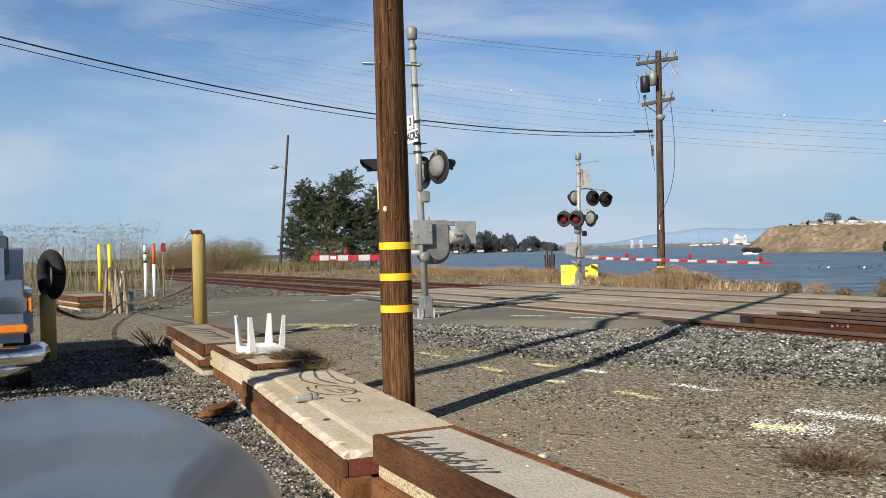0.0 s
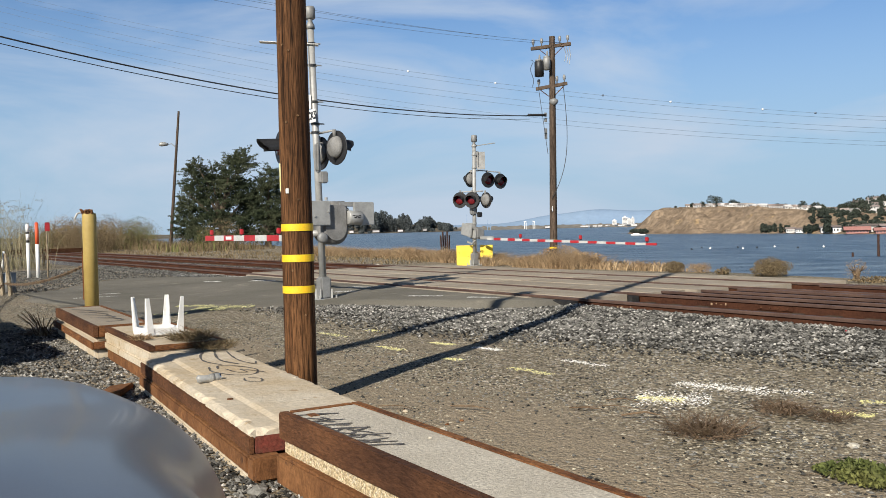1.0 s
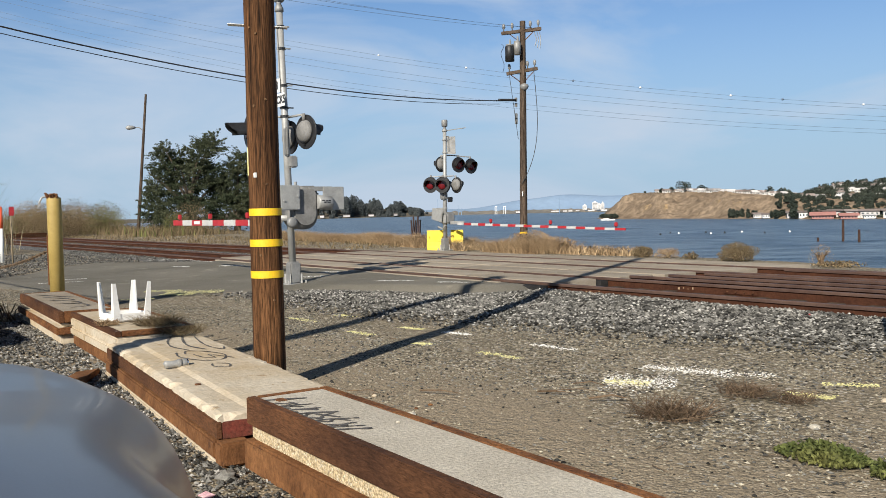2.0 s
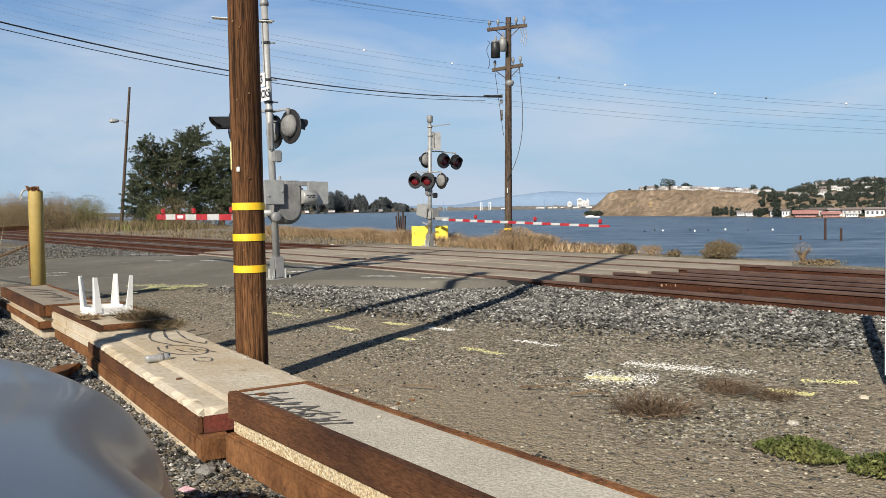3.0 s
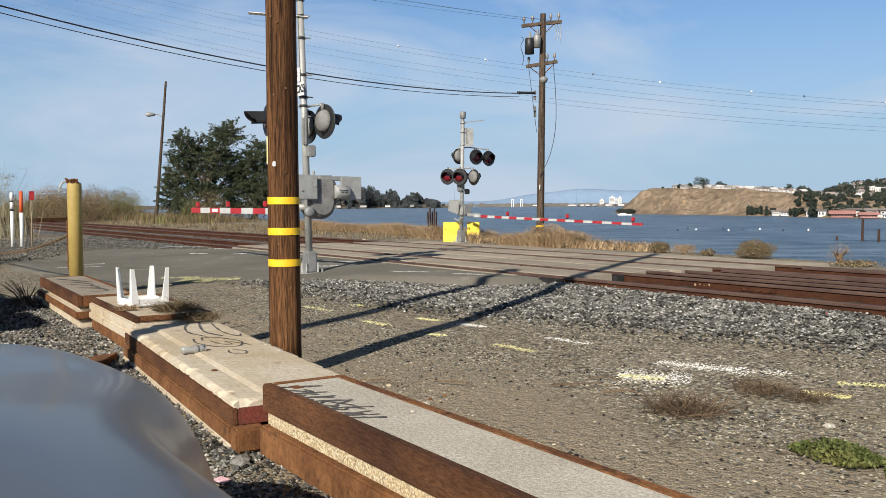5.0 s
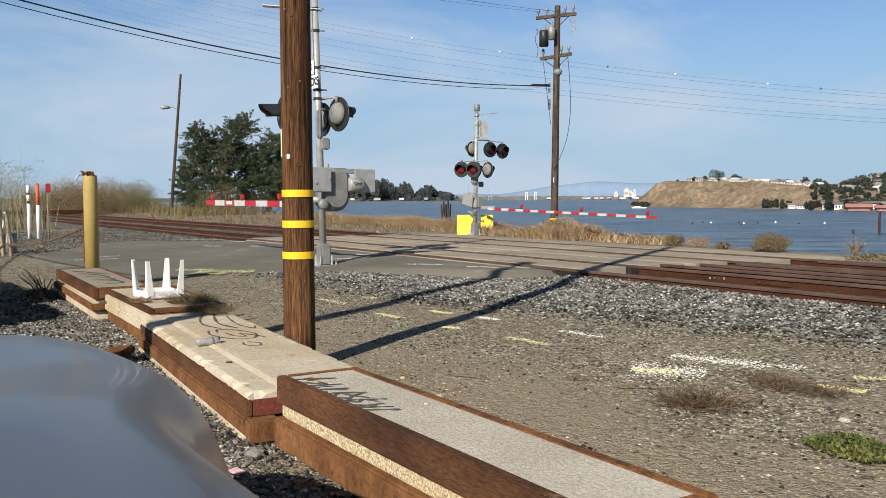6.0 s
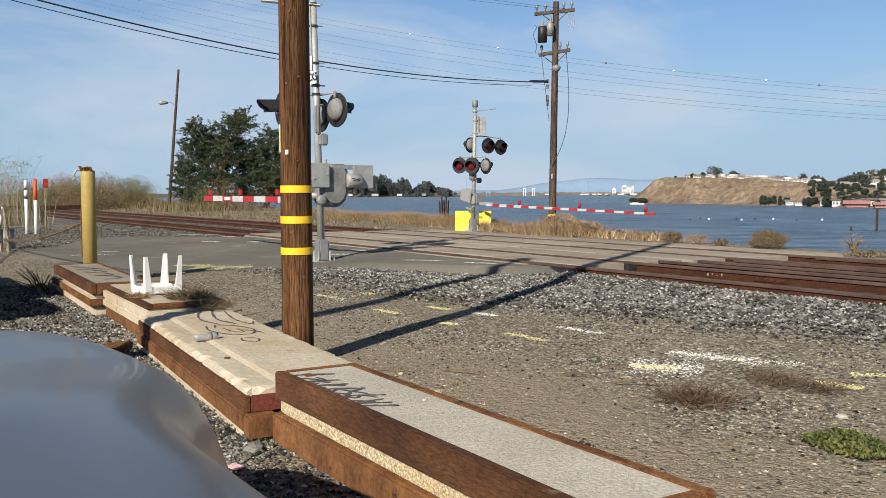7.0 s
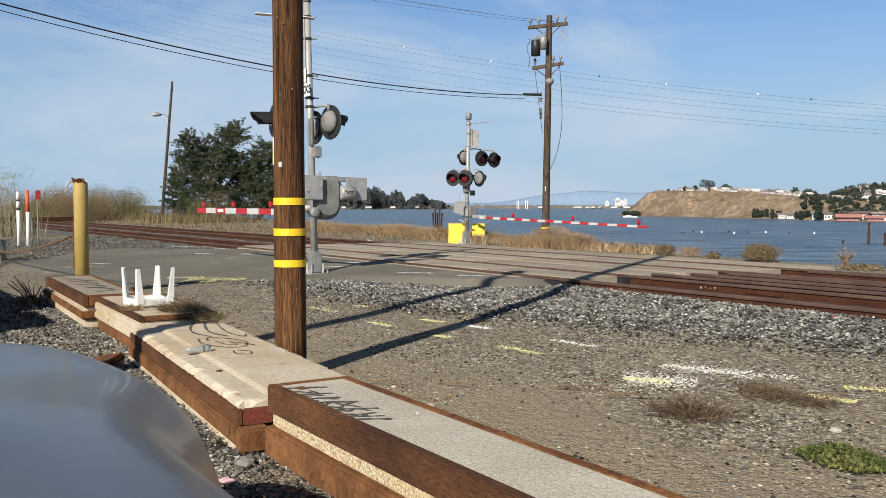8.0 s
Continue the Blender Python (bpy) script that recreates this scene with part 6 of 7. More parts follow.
def tumbleweed(x, y, r, h, n, label, seed, z=0.0, material=TWIG):
    rng = random.Random(seed)
    t = thing("dry_weed_tuft", x, y, z, label, "dry weed", "dry weed tufts")
    verts, faces = [], []
    for _ in range(n):
        a, b = rng.uniform(0, 6.28), rng.uniform(0, 6.28)
        q = r * rng.random() ** 0.7
        p = Vector((math.cos(a) * q * 0.6, math.sin(a) * q * 0.6, 0.01))
        d = Vector((math.cos(b), math.sin(b), rng.uniform(0.05, 0.6))).normalized() * rng.uniform(0.4, 1.0) * r
        m = p + d * 0.5 + Vector((rng.uniform(-1, 1), rng.uniform(-1, 1), rng.uniform(0, 1))) * 0.12 * r
        e = p + d
        e.z = min(e.z, h)
        w = 0.0024
        i = len(verts)
        s = Vector((-d.y, d.x, 0)).normalized() * w if d.xy.length > 1e-4 else Vector((w, 0, 0))
        u = Vector((0, 0, w))
        verts += [p - s, p + s, m + s, m - s, e, p + u, m + u]
        faces += [(i, i + 1, i + 2, i + 3), (i + 3, i + 2, i + 4), (i + 5, i, i + 3, i + 6)]
    part("stem_tangle", raw("stem_tangle", verts, faces, material), material, t, "tangled dry brown stems")


tumbleweed(-3.85, 4.5, 0.36, 0.11, 330, "tangled dry brown weed tuft on gravel", 1)
tumbleweed(-3.95, 5.42, 0.3, 0.06, 200, "small dry weed tuft on gravel", 2)
tumbleweed(-3.6, 5.45, 0.24, 0.08, 110, "small dry weed tuft on gravel", 3)
tumbleweed(-8.35, 2.66, 0.33, 0.09, 420, "dry straw and stems lying on a panel", 4, 0.36, BROWN_BRUSH)
tumbleweed(-8.0, 2.75, 0.28, 0.08, 260, "dry straw and stems lying on a panel", 5, 0.3, BROWN_BRUSH)
tumbleweed(-8.75, 2.3, 0.16, 0.08, 200, "dry straw hanging over a panel edge", 6, 0.35, DRY_GRASS)
tumbleweed(-13.55, 2.15, 0.35, 0.55, 130, "dry sticks leaning on the panel stack", 7)


# ---- paint marks, twigs and litter on the ground ----
def paint_mark(x0, y0, x1, y1, width, n, material, label, seed):
    rng = np.random.default_rng(seed)
    k = rng.random(n)
    j = rng.normal(size=n) * width * 0.45
    d = np.array([x1 - x0, y1 - y0])
    p = np.array([-d[1], d[0]]) / np.linalg.norm(d)
    xy = np.array([x0, y0]) + k[:, None] * d + j[:, None] * p
    z = np.array([ground_z(a, b) for a, b in xy]) + 0.003
    spots = np.column_stack([xy, z, rng.uniform(0.008, 0.019, n)])
    ob = scatter_stones("paint_mark", spots, material, label, seed, 0.5)
    return tagged(ob, category="paint mark", group="utility paint marks", kind="stuff")


MARKS = ((-6.83, 5.91, -6.26, 5.96, SPRAY_WHITE), (-6.76, 5.21, -6.23, 5.22, SPRAY_YELLOW), (-9.15, 5.11, -8.63, 5.12, SPRAY_YELLOW), (-10.7, 5.8, -10.3, 5.82, SPRAY_YELLOW), (-9.05, 5.77, -8.64, 5.83, SPRAY_YELLOW),
         (-8.3, 5.87, -7.85, 5.9, SPRAY_WHITE), (-7.75, 5.1, -7.5, 5.13, SPRAY_YELLOW), (-3.82, 6.15, -3.5, 6.36, SPRAY_YELLOW), (-3.82, 5.69, -3.48, 5.74, SPRAY_YELLOW), (-10.9, 5.2, -10.2, 5.25, SPRAY_YELLOW))
for k, (x0, y0, x1, y1, m) in enumerate(MARKS):
    paint_mark(x0, y0, x1, y1, 0.08, 230, m, "short sprayed utility line on gravel", 20 + k)
paint_mark(-5.03, 5.09, -4.72, 5.28, 0.11, 420, SPRAY_YELLOW, "yellow sprayed blotch on gravel", 41)
paint_mark(-5.05, 5.1, -4.6, 5.45, 0.34, 620, SPRAY_WHITE, "white overspray blotch on gravel", 42)
paint_mark(-5.27, 5.81, -4.6, 6.05, 0.17, 520, SPRAY_WHITE, "white sprayed streak on gravel", 43)
paint_mark(-4.6, 5.9, -4.3, 6.25, 0.12, 160, SPRAY_WHITE, "faint white overspray on gravel", 44)


def road_mark(points, material, label, seed):
    """A worn paint mark on the asphalt: many thin flakes left of the paint."""
    rng = np.random.default_rng(seed + 300)
    a, b, w = Vector(points[0]), Vector(points[1]), points[2]
    n = int(70 + 2600 * w * (b - a).length)
    d = (b - a).normalized()
    k, s = rng.random(n), rng.normal(size=n) * w * 0.6
    xy = np.stack([a.x + (b.x - a.x) * k - d.y * s, a.y + (b.y - a.y) * k + d.x * s], 1)
    z = np.array([0.034 + 0.11 * smooth(6.3, 9.5, q) + 0.008 * noise.noise((p, q, 4)) for p, q in xy])
    ob = scatter_stones("road_mark", np.column_stack([xy, z, rng.uniform(0.014, 0.034, n)]), material, label, seed, 0.12)
    return tagged(ob, category="paint mark", group="road paint marks", kind="stuff")


for k, (a, b, w, m) in enumerate((((-15.9, 5.2), (-15.45, 6.1), 0.3, SPRAY_YELLOW), ((-15.6, 5.0), (-15.3, 5.5), 0.2, SPRAY_YELLOW), ((-16.5, 5.0), (-16.2, 5.6), 0.16, SPRAY_YELLOW), ((-15.1, 4.2), (-14.9, 4.7), 0.07, SPRAY_YELLOW),
                              ((-17.2, 9.0), (-16.6, 9.25), 0.12, SPRAY_WHITE), ((-16.6, 8.2), (-16.2, 8.6), 0.1, SPRAY_WHITE), ((-22, 8.6), (-21.2, 8.9), 0.12, SPRAY_WHITE), ((-23.5, 7.9), (-22.8, 8.1), 0.07, SPRAY_WHITE),
                              ((-14.2, 8.6), (-13.5, 8.9), 0.07, SPRAY_WHITE), ((-12.9, 9.0), (-12.3, 9.25), 0.07, SPRAY_WHITE), ((-24.9, 9.0), (-24.0, 9.2), 0.07, SPRAY_WHITE), ((-27.2, 8.4), (-25.6, 9.2), 0.05, SPRAY_WHITE), ((-20.5, 4.0), (-20.4, 4.9), 0.05, SPRAY_WHITE), ((-21.5, 4.7), (-21.4, 5.2), 0.05, SPRAY_WHITE))):
    road_mark((a, b, w), m, "worn sprayed paint on the asphalt", k)


def twig(points, r, label="dry broken twig lying on gravel"):
    return solid("twig", tube(points, [r * 0.4] * (len(points) - 1) + [r * 0.2], 6), TWIG, label, "twig", group="twigs")


twig([(-5.02, 4.75, 0.02), (-4.9, 4.83, 0.04), (-4.78, 4.86, 0.02)], 0.012)
twig([(-4.95, 4.42, 0.02), (-4.72, 4.55, 0.05), (-4.5, 4.68, 0.03)], 0.008)
twig([(-4.55, 4.45, 0.02), (-4.42, 4.55, 0.05), (-4.35, 4.62, 0.03)], 0.02)
twig([(-4.98, 4.35, 0.02), (-4.85, 4.42, 0.03), (-4.78, 4.5, 0.02)], 0.014)
twig([(-5.6, 3.72, 0.02), (-5.42, 3.8, 0.035), (-5.3, 3.88, 0.02)], 0.014)
twig([(-5.95, 3.3, 0.02), (-5.82, 3.42, 0.03), (-5.7, 3.44, 0.02)], 0.01)
rng = random.Random(77)
for _ in range(40):
    x, y, a, l = rng.uniform(-9, -2.2), rng.uniform(2.75, 5.2), rng.uniform(0, 6.28), rng.uniform(0.05, 0.16)
    z = ground_z(x, y) + 0.008
    twig([(x, y, z), (x + math.cos(a) * l * 0.5, y + math.sin(a) * l * 0.5, z + 0.012), (x + math.cos(a + 0.3) * l, y + math.sin(a + 0.3) * l, z)], rng.uniform(0.003, 0.006), "small dry stick lying on gravel")


def loose_rock(x, y, s, material, label, seed, z=0.0):
    bm = bmesh.new()
    bmesh.ops.create_icosphere(bm, subdivisions=2, radius=s)
    for v in bm.verts:
        k = 1 + 0.45 * noise.noise(v.co * (1.3 / s) + Vector((seed, 0, 0)))
        v.co = Vector((v.co.x * k * 1.2, v.co.y * k, v.co.z * k * 0.6)) + Vector((x, y, z + s * 0.3))
    solid("rock", bm, material, label, "rock", group="loose rocks")


loose_rock(-4.42, 1.72, 0.05, STONE_DARK, "grey angular rock in ballast", 1)
loose_rock(-3.1, 4.9, 0.032, CONCRETE_PALE, "white stone chunk on gravel", 2)
loose_rock(-5.0, 3.25, 0.03, CONCRETE_PALE, "pale chalky chunk near the panel", 3)
loose_rock(-3.2, 2.55, 0.045, CONCRETE_PALE, "pale chalky chunk near the panel", 4)
loose_rock(-3.65, 2.52, 0.035, CONCRETE_PALE, "pale stone chunk near the panel", 5)
loose_rock(-2.55, 2.6, 0.05, CONCRETE_PALE, "pale chalky chunk near the panel", 6)
loose_rock(-5.95, 8.75, 0.05, CONCRETE_PALE, "white stone on dark ballast", 7)
loose_rock(-3.2, 5.9, 0.03, CONCRETE_BLOCK, "tan stone near the white post", 8)
loose_rock(-10.1, 9.65, 0.07, CONCRETE_BLOCK, "tan stone beside the near rail", 10)
loose_rock(-27.8, 15.6, 0.16, CONCRETE_PALE, "pale stone lying beside the far rail", 11)
loose_rock(-3.5, 2.2, 0.011, CONCRETE_PALE, "small pebble on the panel top", 12, 0.385)
crumbs = random.Random(15)
for k in range(46):
    x = crumbs.uniform(-6.2, -1.9)
    y = 2.42 + 0.03 * (-3.2 - x) + abs(crumbs.gauss(0, 0.32)) + (0.35 if x < -4.5 else 0)
    loose_rock(x, y, crumbs.uniform(0.008, 0.024), (CONCRETE_PALE, CONCRETE_BLOCK, STONE_DARK, RUST_STAIN)[k % 4], "small crumb of broken concrete beside the panel", 20 + k, ground_z(x, y))
mk = thing("survey_marker", -5.96, 9.36, 0, "small red survey marker stub in the ballast", "marker")
part("stub", tube([(0, 0, -0.03), (0, 0, 0.06), (0.01, 0, 0.09)], [0.022, 0.022, 0.014], 8), RED, mk)
pk = thing("paper_scrap", -4.1, 1.5, 0.03, "faded pink paper scrap among stones", "litter")
part("scrap", box((0, 0, 0.01), (0.07, 0.05, 0.006), 0.002, pose(0, 0, 0, 8, 5, 20)), surf("pink_paper", (0.7, 0.4, 0.45), (0.75, 0.5, 0.52), scale=20, fine=60), pk)


# ---- stones ----
def stones(count, region, sizes, material, name, label, seed, lift=0.3, flat=0.7):
    rng = np.random.default_rng(seed)
    pts = []
    while len(pts) < count:
        m = 4000
        x, y, keep = region(rng, m)
        s = sizes[0] + (sizes[1] - sizes[0]) * rng.random(m) ** 2
        for a, b, c, k in zip(x, y, s, keep):
            if k:
                pts.append((a, b, max(ground_z(a, b), -0.02) + 0.065 * smooth(8.5, 9.4, b) + c * lift * 0.5, c))
    return scatter_stones(name, pts[:count], material, label, seed, flat)


def front_ballast(rng, m):
    x, y = rng.uniform(-15.2, 4, m), rng.uniform(5.6, 9.62, m)
    edge = np.maximum(6.7 + 0.29 * (x + 10.3) * (x > -10.3), 6.5)
    p = np.clip((y - edge + 1.3) / 2.0, 0.0, 1)
    right = np.array([road_right(b) for b in y])
    return x, y, (rng.random(m) < p ** 1.5) & (x > right + 0.1)


stones(32000, front_ballast, (0.024, 0.062), STONE_DARK, "ballast_stones", "dark grey crushed ballast stones before the track", 1, 0.8)
stones(9000, front_ballast, (0.018, 0.048), STONE_PINK, "ballast_stones", "pale grey chips among dark ballast stones", 11, 1.3)


def yard(rng, m):
    x, y = rng.uniform(-14.2, 2.5, m), rng.uniform(2.3, 8.2, m)
    near = np.clip(1.25 - (np.hypot(x + 2, y - 3)) / 16, 0.3, 1)
    band = np.clip((y - 3.2) / 1.5, 0.35, 1)
    patch = np.array([noise.noise((a * 0.55, b * 0.8, 9)) for a, b in zip(x, y)])
    return x, y, rng.random(m) < near * band * np.clip(0.75 + 1.6 * patch, 0.12, 1)


stones(34000, yard, (0.008, 0.028), STONE_PALE, "pale_pebbles", "pale and grey pebbles scattered on dirt", 2, 0.2, 0.6)
stones(24000, yard, (0.010, 0.034), STONE_DARK, "grey_pebbles", "grey pebbles scattered on dirt", 3, 0.2, 0.6)
BY_CAR = lambda r, m: (lambda x, y: (x, y, y < 1.93 - 0.06 * (x + 4.5)))(r.uniform(-8.2, -0.6, m), r.uniform(0.3, 2.2, m))
stones(15000, BY_CAR, (0.014, 0.042), STONE_DARK, "ballast_stones", "grey crushed stone between car and panels", 4, 0.5)
stones(5000, BY_CAR, (0.012, 0.034), STONE_PINK, "ballast_stones", "pale grey chips between car and panels", 14, 0.7)
BY_PANELS = lambda r, m: (lambda x, y: (x, y, y < 2.0 - 0.06 * (x + 4.5)))(r.uniform(-14.5, -8, m), r.uniform(0.2, 2.6, m))
stones(4500, BY_PANELS, (0.016, 0.044), STONE_PINK, "gravel_chips", "pale grey gravel chips beside the panels", 5)
stones(9000, BY_PANELS, (0.018, 0.05), STONE_DARK, "gravel_chips", "dark grey gravel chips beside the panels", 15, 0.5)
stones(16000, lambda r, m: (lambda x, y: (x, y, x < np.array([road_left(b) for b in y]) - 0.1))(r.uniform(-40, -22, m), r.uniform(1, 9.6, m)), (0.03, 0.08), STONE_DARK, "ballast_stones", "dark grey ballast stones beside the road", 6)


stones(7000, lambda r, m: (lambda x, y: (x, y, (x > np.array([road_left(b) for b in y])) & (r.random(m) < np.clip(1.5 - 0.32 * y, 0, 1))))(r.uniform(-26, -14.3, m), r.uniform(-1.5, 8, m)), (0.014, 0.034), STONE_PALE, "road_grit", "pale grit and chips lying on the worn road", 16, 1.6, 0.5)
stones(9000, lambda r, m: (lambda x, y: (x, y, (x > np.array([road_left(b) for b in y])) & (r.random(m) < np.clip(1.5 - 0.32 * y, 0, 1))))(r.uniform(-26, -14.3, m), r.uniform(-1.5, 8, m)), (0.014, 0.034), STONE_DARK, "road_grit", "dark grit and chips lying on the worn road", 17, 1.0, 0.5)


# ---- far shore: trees, houses and towers ----
def crest(t, k=0.66):
    p = polar(t, hill_near(t) + 130 * k)
    return Vector((p.x, p.y, WATER_Z + hill_height(t) * (smooth(0, 0.62, k) if k < 0.62 else 1) - 0.3))


def wood_near(t):
    return 575 - 40 * smooth(34, 20, t)


def wood_height(t):
    return 5 + 13.5 * smooth(35.0, 30.5, t) + 5 * smooth(30, 24, t) + 1.0 * noise.noise((t * 1.5, 4, 0))


terrain("wooded_hill", 35.5, 10, 70, wood_near, 160, wood_height, HILL, "dry wooded hillside with scattered houses", rough=0.06)


def far_trees(name, places, seed, label, leaf=0.55, per=60, material=FAR_TREE):
    rng = np.random.default_rng(seed)
    spots = []
    for p, r, h in places:
        n = int(per * (1 + r * 0.3))
        d = rng.normal(size=(n, 3))
        d /= np.linalg.norm(d, axis=1)[:, None]
        q = rng.random((n, 1)) ** 0.4
        spots.append(np.array(p) + d * q * np.array([r, r, h * 0.5]) + np.array([0, 0, h * 0.5]))
    v, f = leaves(np.concatenate(spots), rng, leaf)
    return tagged(new(name, raw(name, v, f, material)), label, "trees", kind="stuff")


rng = random.Random(4)
pl = []
for t, r, h in ((39.75, 4.0, 9.0), (39.4, 3.6, 8.0), (38.55, 2.8, 5.6), (38.3, 2.2, 4.4), (40.3, 2.4, 4.6), (40.9, 1.8, 3.6), (34.6, 2.6, 5.6), (36.0, 2.2, 3.6), (35.6, 2.0, 3.8), (33.9, 2.8, 5.2), (33.6, 2.4, 4.4), (41.9, 0.9, 1.6), (37.3, 1.2, 2.2), (37.0, 1.3, 2.2), (40.6, 0.9, 1.6)):
    pl.append((crest(t), r, h))
for _ in range(240):
    t = rng.uniform(27, 34.2)
    pl.append((crest(t, rng.uniform(0.12, 0.62)), rng.uniform(0.7, 1.9), rng.uniform(1.2, 3.2)))
for t in (36.25, 35.65, 34.35, 34.2, 33.1, 32.2, 31.6, 36.7):
    q = polar(t, hill_near(t) + 14)
    for _ in range(3):
        pl.append((Vector((q.x + rng.uniform(-2, 2), q.y + rng.uniform(-2, 2), WATER_Z + 0.5)), rng.uniform(0.9, 1.6), rng.uniform(3.0, 5.6)))
for _ in range(14):
    t = rng.uniform(44.6, 43.6)
    q = polar(t, hill_near(t) + 12)
    pl.append((Vector((q.x, q.y, WATER_Z + 1.0)), 1.6, rng.uniform(1.5, 3.0)))
far_trees("distant_trees", pl, 6, "dark trees on the bluff crest and shore", 0.55, 170)
pl = []
for _ in range(520):
    t, k = rng.uniform(35.0, 24), rng.uniform(0.15, 0.7)
    p = polar(t, wood_near(t) + 160 * k)
    pl.append(((p.x, p.y, WATER_Z + wood_height(t) * smooth(0, 0.62, k) - 0.8), rng.uniform(1.4, 3.6), rng.uniform(2.6, 6.0)))
far_trees("distant_trees", pl, 7, "dark trees covering the far hillside", 0.7, 60)
pl = []
for t0, half, top in ((60.4, 0.75, 54), (59.0, 0.6, 45), (57.5, 0.55, 37), (62.3, 0.9, 46), (56.3, 0.4, 20)):
    for k in range(24):
        t, j = t0 + half * rng.uniform(-1, 1), rng.uniform(0.12, 0.6)
        crown_top = top * (1 - 0.35 * ((t - t0) / half) ** 2) * rng.uniform(0.75, 1.0)
        base = headland_height(t) * smooth(0, 0.62, j) - 3
        p = polar(t, headland_near(t) + 260 * j)
        pl.append(((p.x, p.y, WATER_Z + base), rng.uniform(4, 9), max(7, crown_top - base)))
for _ in range(60):
    t, j = rng.uniform(55.2, 64.5), rng.uniform(0.02, 0.5)
    p = polar(t, headland_near(t) + 260 * j)
    pl.append(((p.x, p.y, WATER_Z + headland_height(t) * smooth(0, 0.62, j) - 1), rng.uniform(3, 6), rng.uniform(4, 9)))
far_trees("distant_trees", pl, 8, "dark trees on the distant headland, haze greyed into their colour", 1.7, 150, HAZY_TREE)


def make_house(w, d, h, roof_h, wall_material, roof_material, windows):
    """A small gabled house at the origin, front to -y."""
    t = thing("house", 0, 0, 0, "small pale house with a gabled roof on the far hill", "house", "houses across the water")
    part("wall", box((0, 0, h / 2), (w, d, h), 0.03), wall_material, t)
    bm = bmesh.new()
    e = 0.12 * w
    vs = [bm.verts.new(q) for q in ((-w / 2 - e, -d / 2 - e, h), (w / 2 + e, -d / 2 - e, h), (w / 2 + e, d / 2 + e, h), (-w / 2 - e, d / 2 + e, h), (-w / 2 - e, 0, h + roof_h), (w / 2 + e, 0, h + roof_h))]
    for q in ((0, 1, 5, 4), (2, 3, 4, 5), (0, 4, 3), (1, 2, 5), (3, 2, 1, 0)):
        bm.faces.new([vs[i] for i in q])
    part("roof", bm, roof_material, t)
    for i in range(windows):
        part("window", box((-w / 2 + w * (i + 0.5) / windows, -d / 2 - 0.02, h * 0.55), (w * 0.45 / windows, 0.06, h * 0.4), 0.01), GLASS_DARK, t)
    return t


ROOF_PALE = surf("pale_grey_roof", (0.4, 0.38, 0.37), (0.52, 0.5, 0.48), scale=0.1, rough=0.9, fine=1.5, grain=0.2, bump=0, vary=0.4)
proto = make_house(3.8, 3.4, 1.8, 1.2, HOUSE_WALL, HOUSE_ROOF, 2)
proto_pale = make_house(3.4, 3.2, 1.7, 1.2, HOUSE_WALL, ROOF_PALE, 2)
rng = random.Random(21)
first = {}
for k in range(92):
    t = rng.uniform(33.6, 41.6) if k < 76 else rng.uniform(30, 41)
    p = crest(t, rng.uniform(0.6, 0.72))
    src = proto if rng.random() < 0.45 else proto_pale
    m = pose(p.x, p.y, p.z, 0, 0, t + rng.uniform(-40, 40))
    if src.name not in first:
        first[src.name] = 1
        src.matrix_world = m
    else:
        copy_thing(src, m)
for k in range(46):
    t, q = rng.uniform(33.6, 26), rng.uniform(0.2, 0.66)
    p = polar(t, wood_near(t) + 160 * q)
    c = copy_thing(proto if k % 2 else proto_pale, pose(p.x, p.y, WATER_Z + wood_height(t) * smooth(0, 0.62, q) + 0.4, 0, 0, t + rng.uniform(-40, 40)))
    c["label"] = "small pale house among trees on the far hillside"


def shore_building(t, off, w, d, h, roof_h, wall_material, roof_material, label, windows, z=0.3):
    ob = make_house(w, d, h, roof_h, wall_material, roof_material, windows)
    ob.name = "waterfront_building"
    p = polar(t, hill_near(t) + off)
    ob.matrix_world = pose(p.x, p.y, WATER_Z + z, 0, 0, t + 4)
    return tagged(ob, label, "building", "waterfront buildings")


for t, off, w, h in ((35.3, 12, 4.5, 2.2), (34.75, 9, 5, 2.0), (33.3, 16, 6, 2.9), (32.65, 16, 6, 3.0), (32.0, 20, 7, 3.4), (31.3, 20, 7, 3.5), (30.7, 22, 7, 3.5), (30.0, 20, 7, 3.3), (29.2, 20, 8, 3.4), (28.0, 20, 8, 3.4)):
    shore_building(t, off, w, 5, h, 0.9, HOUSE_WALL, HOUSE_ROOF, "pale waterfront apartment block with dark windows", 4)
shore_building(31.7, 7, 9.5, 6, 1.6, 1.7, BRICK_RED, BRICK_RED, "long red brick waterfront warehouse", 7)
shore_building(30.3, 7, 7, 6, 1.4, 1.3, BRICK_RED, BRICK_RED, "red brick waterfront shed", 5)
shore_building(29.2, 8, 5, 5, 1.5, 0.6, HOUSE_WALL, HOUSE_WALL, "low white waterfront shed", 4)


def tower(t, d, w, h, label, z=0.0):
    p = polar(t, d)
    ob = thing("tower_block", p.x, p.y, WATER_Z + z, label, "building", "towers across the bay", rz=t)
    part("body", box((0, 0, h / 2), (w, w, h), 0.2), HOUSE_WALL, ob)
    part("penthouse", box((0, 0, h + 1.5), (w * 0.4, w * 0.4, 3), 0.1), HOUSE_WALL, ob)
    for i in range(5):
        part("window_band", box((0, -w / 2 - 0.1, h * (0.15 + 0.17 * i)), (w * 0.8, 0.3, h * 0.05), 0.02), GLASS_DARK, ob)


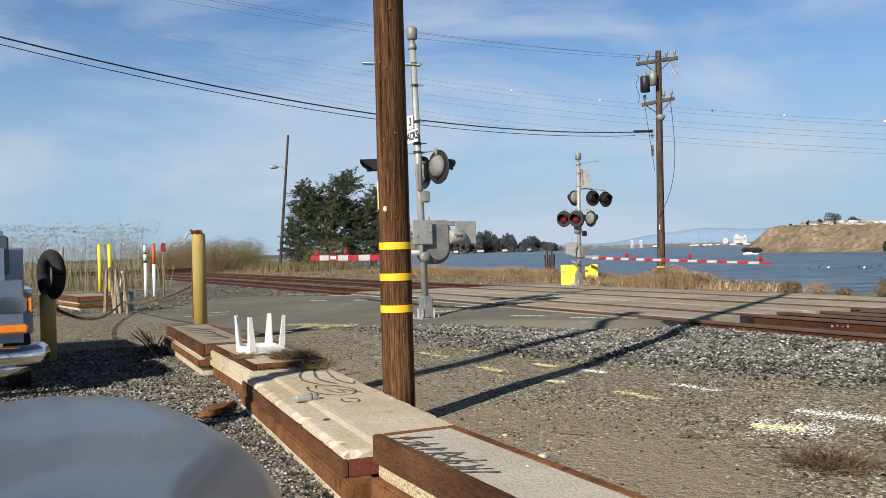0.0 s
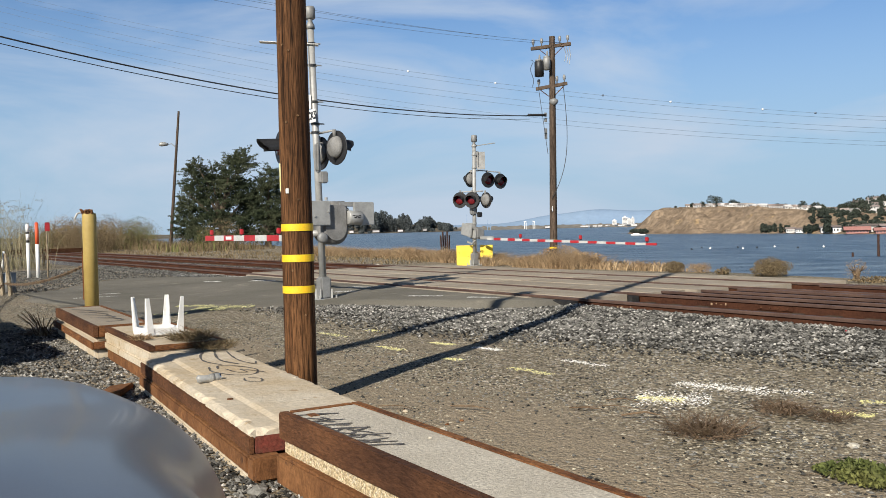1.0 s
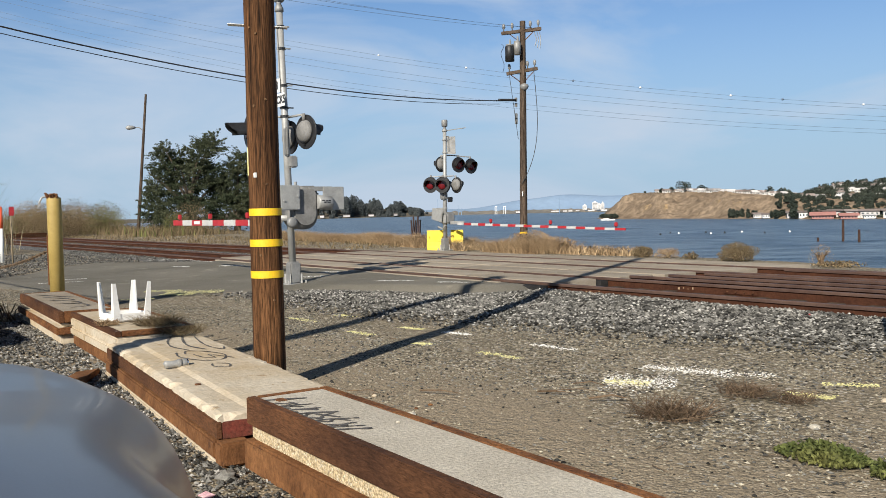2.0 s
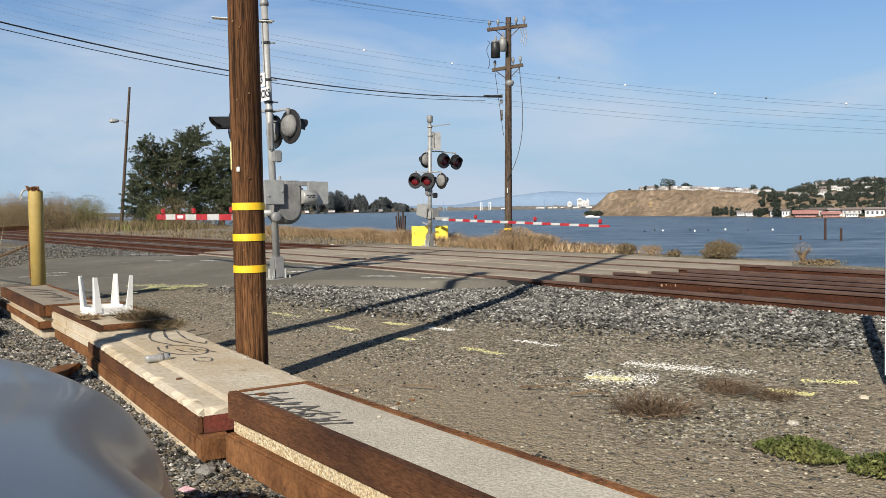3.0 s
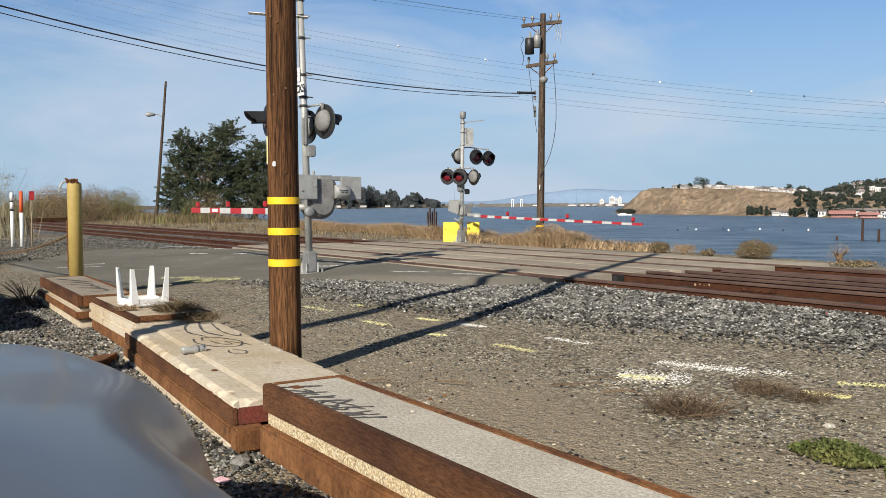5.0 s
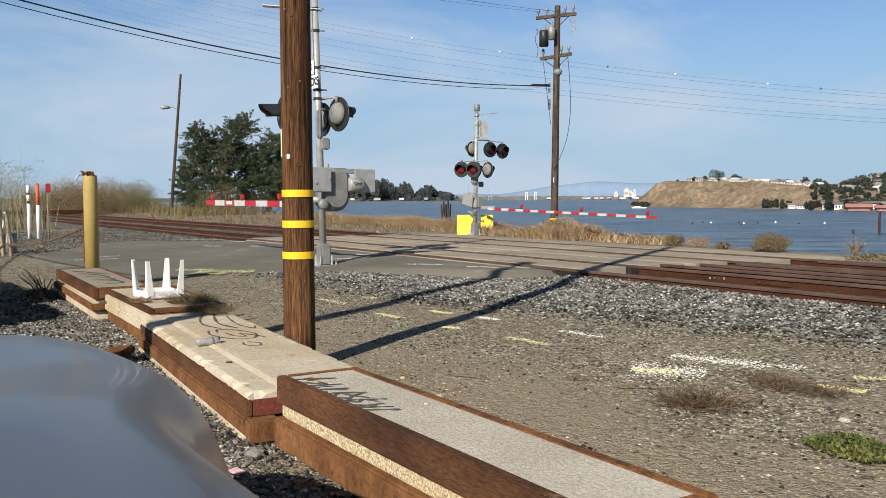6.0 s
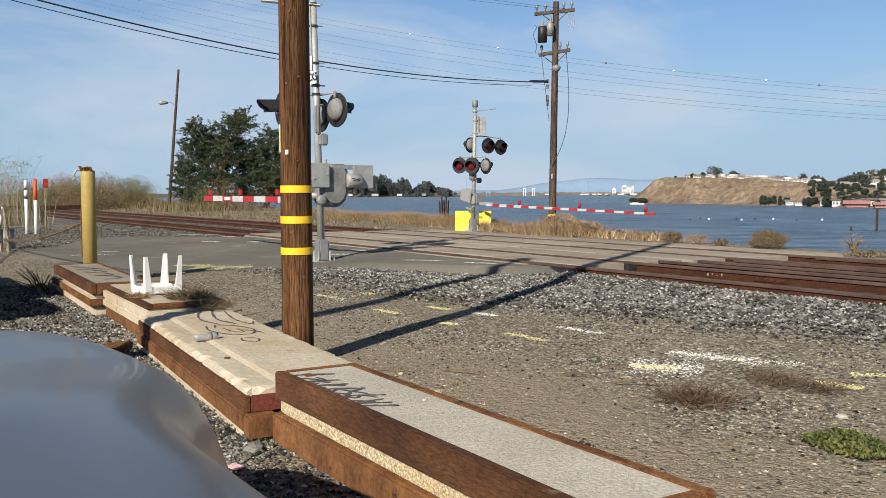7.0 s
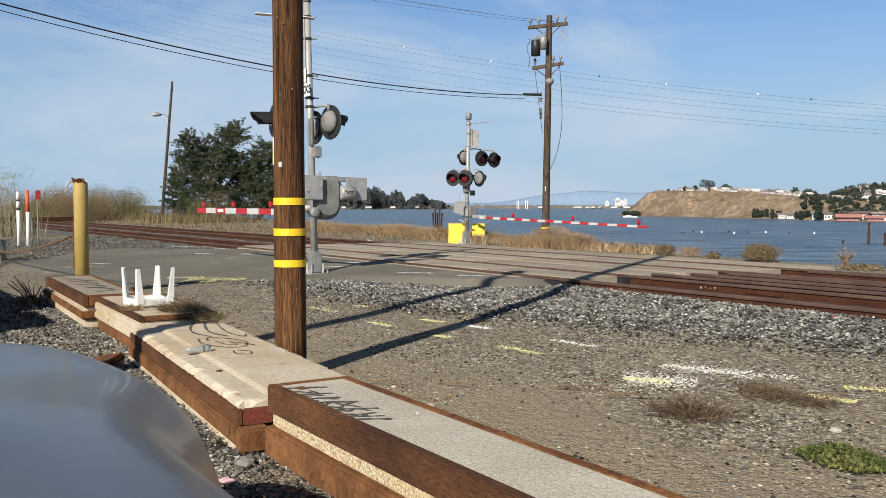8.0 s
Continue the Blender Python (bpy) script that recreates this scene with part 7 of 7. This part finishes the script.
for t, d, w, h in ((45.62, 2280, 10, 11), (44.98, 2260, 13, 18), (44.72, 2255, 10, 13), (44.5, 2250, 8, 16)):
    tower(t, d, w, h, "white tower block on the far shore", 6)
for k in range(16):
    t = rng.uniform(44.2, 50) if k < 20 else rng.uniform(50, 55)
    p = polar(t, 2290 + rng.uniform(0, 20))
    ob = thing("harbour_shed", p.x, p.y, WATER_Z + 1, "pale low harbour building on the far shore", "building", "harbour buildings", rz=t)
    part("body", box((0, 0, 3), (rng.uniform(5, 14), 8, rng.uniform(2, 4)), 0.1), HOUSE_WALL, ob)
    part("roof", box((0, 0, 5.1), (9, 9, 0.8), 0.1), HOUSE_ROOF, ob)
for t in (51.2, 50.65):
    p = polar(t, 2270)
    ob = thing("bridge_tower", p.x, p.y, WATER_Z, "white lift bridge tower far across the bay", "tower", "bridge towers", rz=t)
    for s in (-1, 1):
        part("leg", box((s * 2.2, 0, 10), (1.4, 2, 20), 0.1), WHITE, ob)
    part("crossbeam", box((0, 0, 19), (6, 2.2, 1.6), 0.1), WHITE, ob)
for t, h in ((53.6, 26), (53.4, 18), (54.0, 16), (54.9, 42), (47.2, 40)):
    p = polar(t, 2280)
    ob = thing("mast", p.x, p.y, WATER_Z, "thin distant radio mast or crane on the far shore", "mast", "distant masts")
    # shaft takes the ridge's colour, with the haze painted in
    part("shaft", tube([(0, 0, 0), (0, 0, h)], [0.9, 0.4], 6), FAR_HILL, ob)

for k in range(5):
    t = 56.5 - 0.085 * k
    p = polar(t, 82 + 0.6 * (k % 3))
    ob = thing("timber_pile", p.x, p.y, WATER_Z - 0.8, "dark weathered timber pile standing in the water", "pile", "timber piles")
    part("pile", tube([(0, 0, 0), (0.05, 0, 4), (0.0, 0.1 * (k - 2), 7.5 + 0.35 * (k % 2))], [0.085, 0.08, 0.075], 10), PILE, ob)
for t, d, h, r in ((30.6, 190, 4.2, 0.24), (31.95, 190, 0.8, 0.2), (29.75, 185, 2.4, 0.24)):
    p = polar(t, d)
    ob = thing("timber_pile", p.x, p.y, WATER_Z - 0.6, "dark timber post standing in open water", "pile", "timber piles")
    part("pile", tube([(0, 0, 0), (0, 0, h + 0.6)], [r, r * 0.9], 10), PILE, ob)
for k, x in enumerate((41.0, 39.9, 38.3, 38.0, 37.2, 36.2, 34.9, 33.5, 40.4)):
    p = polar(x, 250 + 6 * (k % 3))
    ob = thing("buoy", p.x, p.y, WATER_Z - 0.1, "small mooring buoy floating on the bay", "buoy", "mooring buoys")
    part("float", tube([(0, 0, 0), (0, 0, 0.2), (0, 0, 0.36), (0, 0, 0.6)], [0.24, 0.3, 0.22, 0.06], 10), WHITE if k % 2 else BLACK, ob, smooth=True)
p = polar(44.2, 560)
ob = thing("boat", p.x, p.y, WATER_Z, "long white boat moored under the bluff", "boat", rz=44)
part("hull", box((0, 0, 0.5), (9, 2.4, 0.8), 0.3), WHITE, ob)
part("cabin", box((-1, 0, 1.1), (4, 1.8, 0.7), 0.2), WHITE, ob)
for k in range(4):
    t = 57.6 + 1.55 * k
    d = headland_near(t) + 8
    p = polar(t, d)
    ob = thing("harbour_shed", p.x, p.y, WATER_Z + 0.5, "pale low building on the distant headland shore", "building", "harbour buildings", rz=t)
    part("body", box((0, 0, 4), (8 + 3 * (k % 3), 7, 4), 0.1), ROOF_PALE, ob)
    part("roof", box((0, 0, 6.3), (9 + 3 * (k % 3), 8, 1.0), 0.1), HOUSE_ROOF, ob)
wv, wf = [], []
for k in range(61):
    t = 62.0 - 7.5 * k / 60
    for e in (-1, 1):
        q = polar(t, 1080 - 60 * k / 60 + e * (2.5 + 7 * (k / 60) + 2 * noise.noise((k * 0.7, e, 3))), WATER_Z + 0.08)
        wv.append(tuple(q))
    if k:
        wf.append((2 * k - 2, 2 * k - 1, 2 * k + 1, 2 * k))
tagged(new("boat_wake", raw("boat_wake", wv, wf, ARM_WHITE)), "long white foam wake across the bay", "wake", kind="stuff")
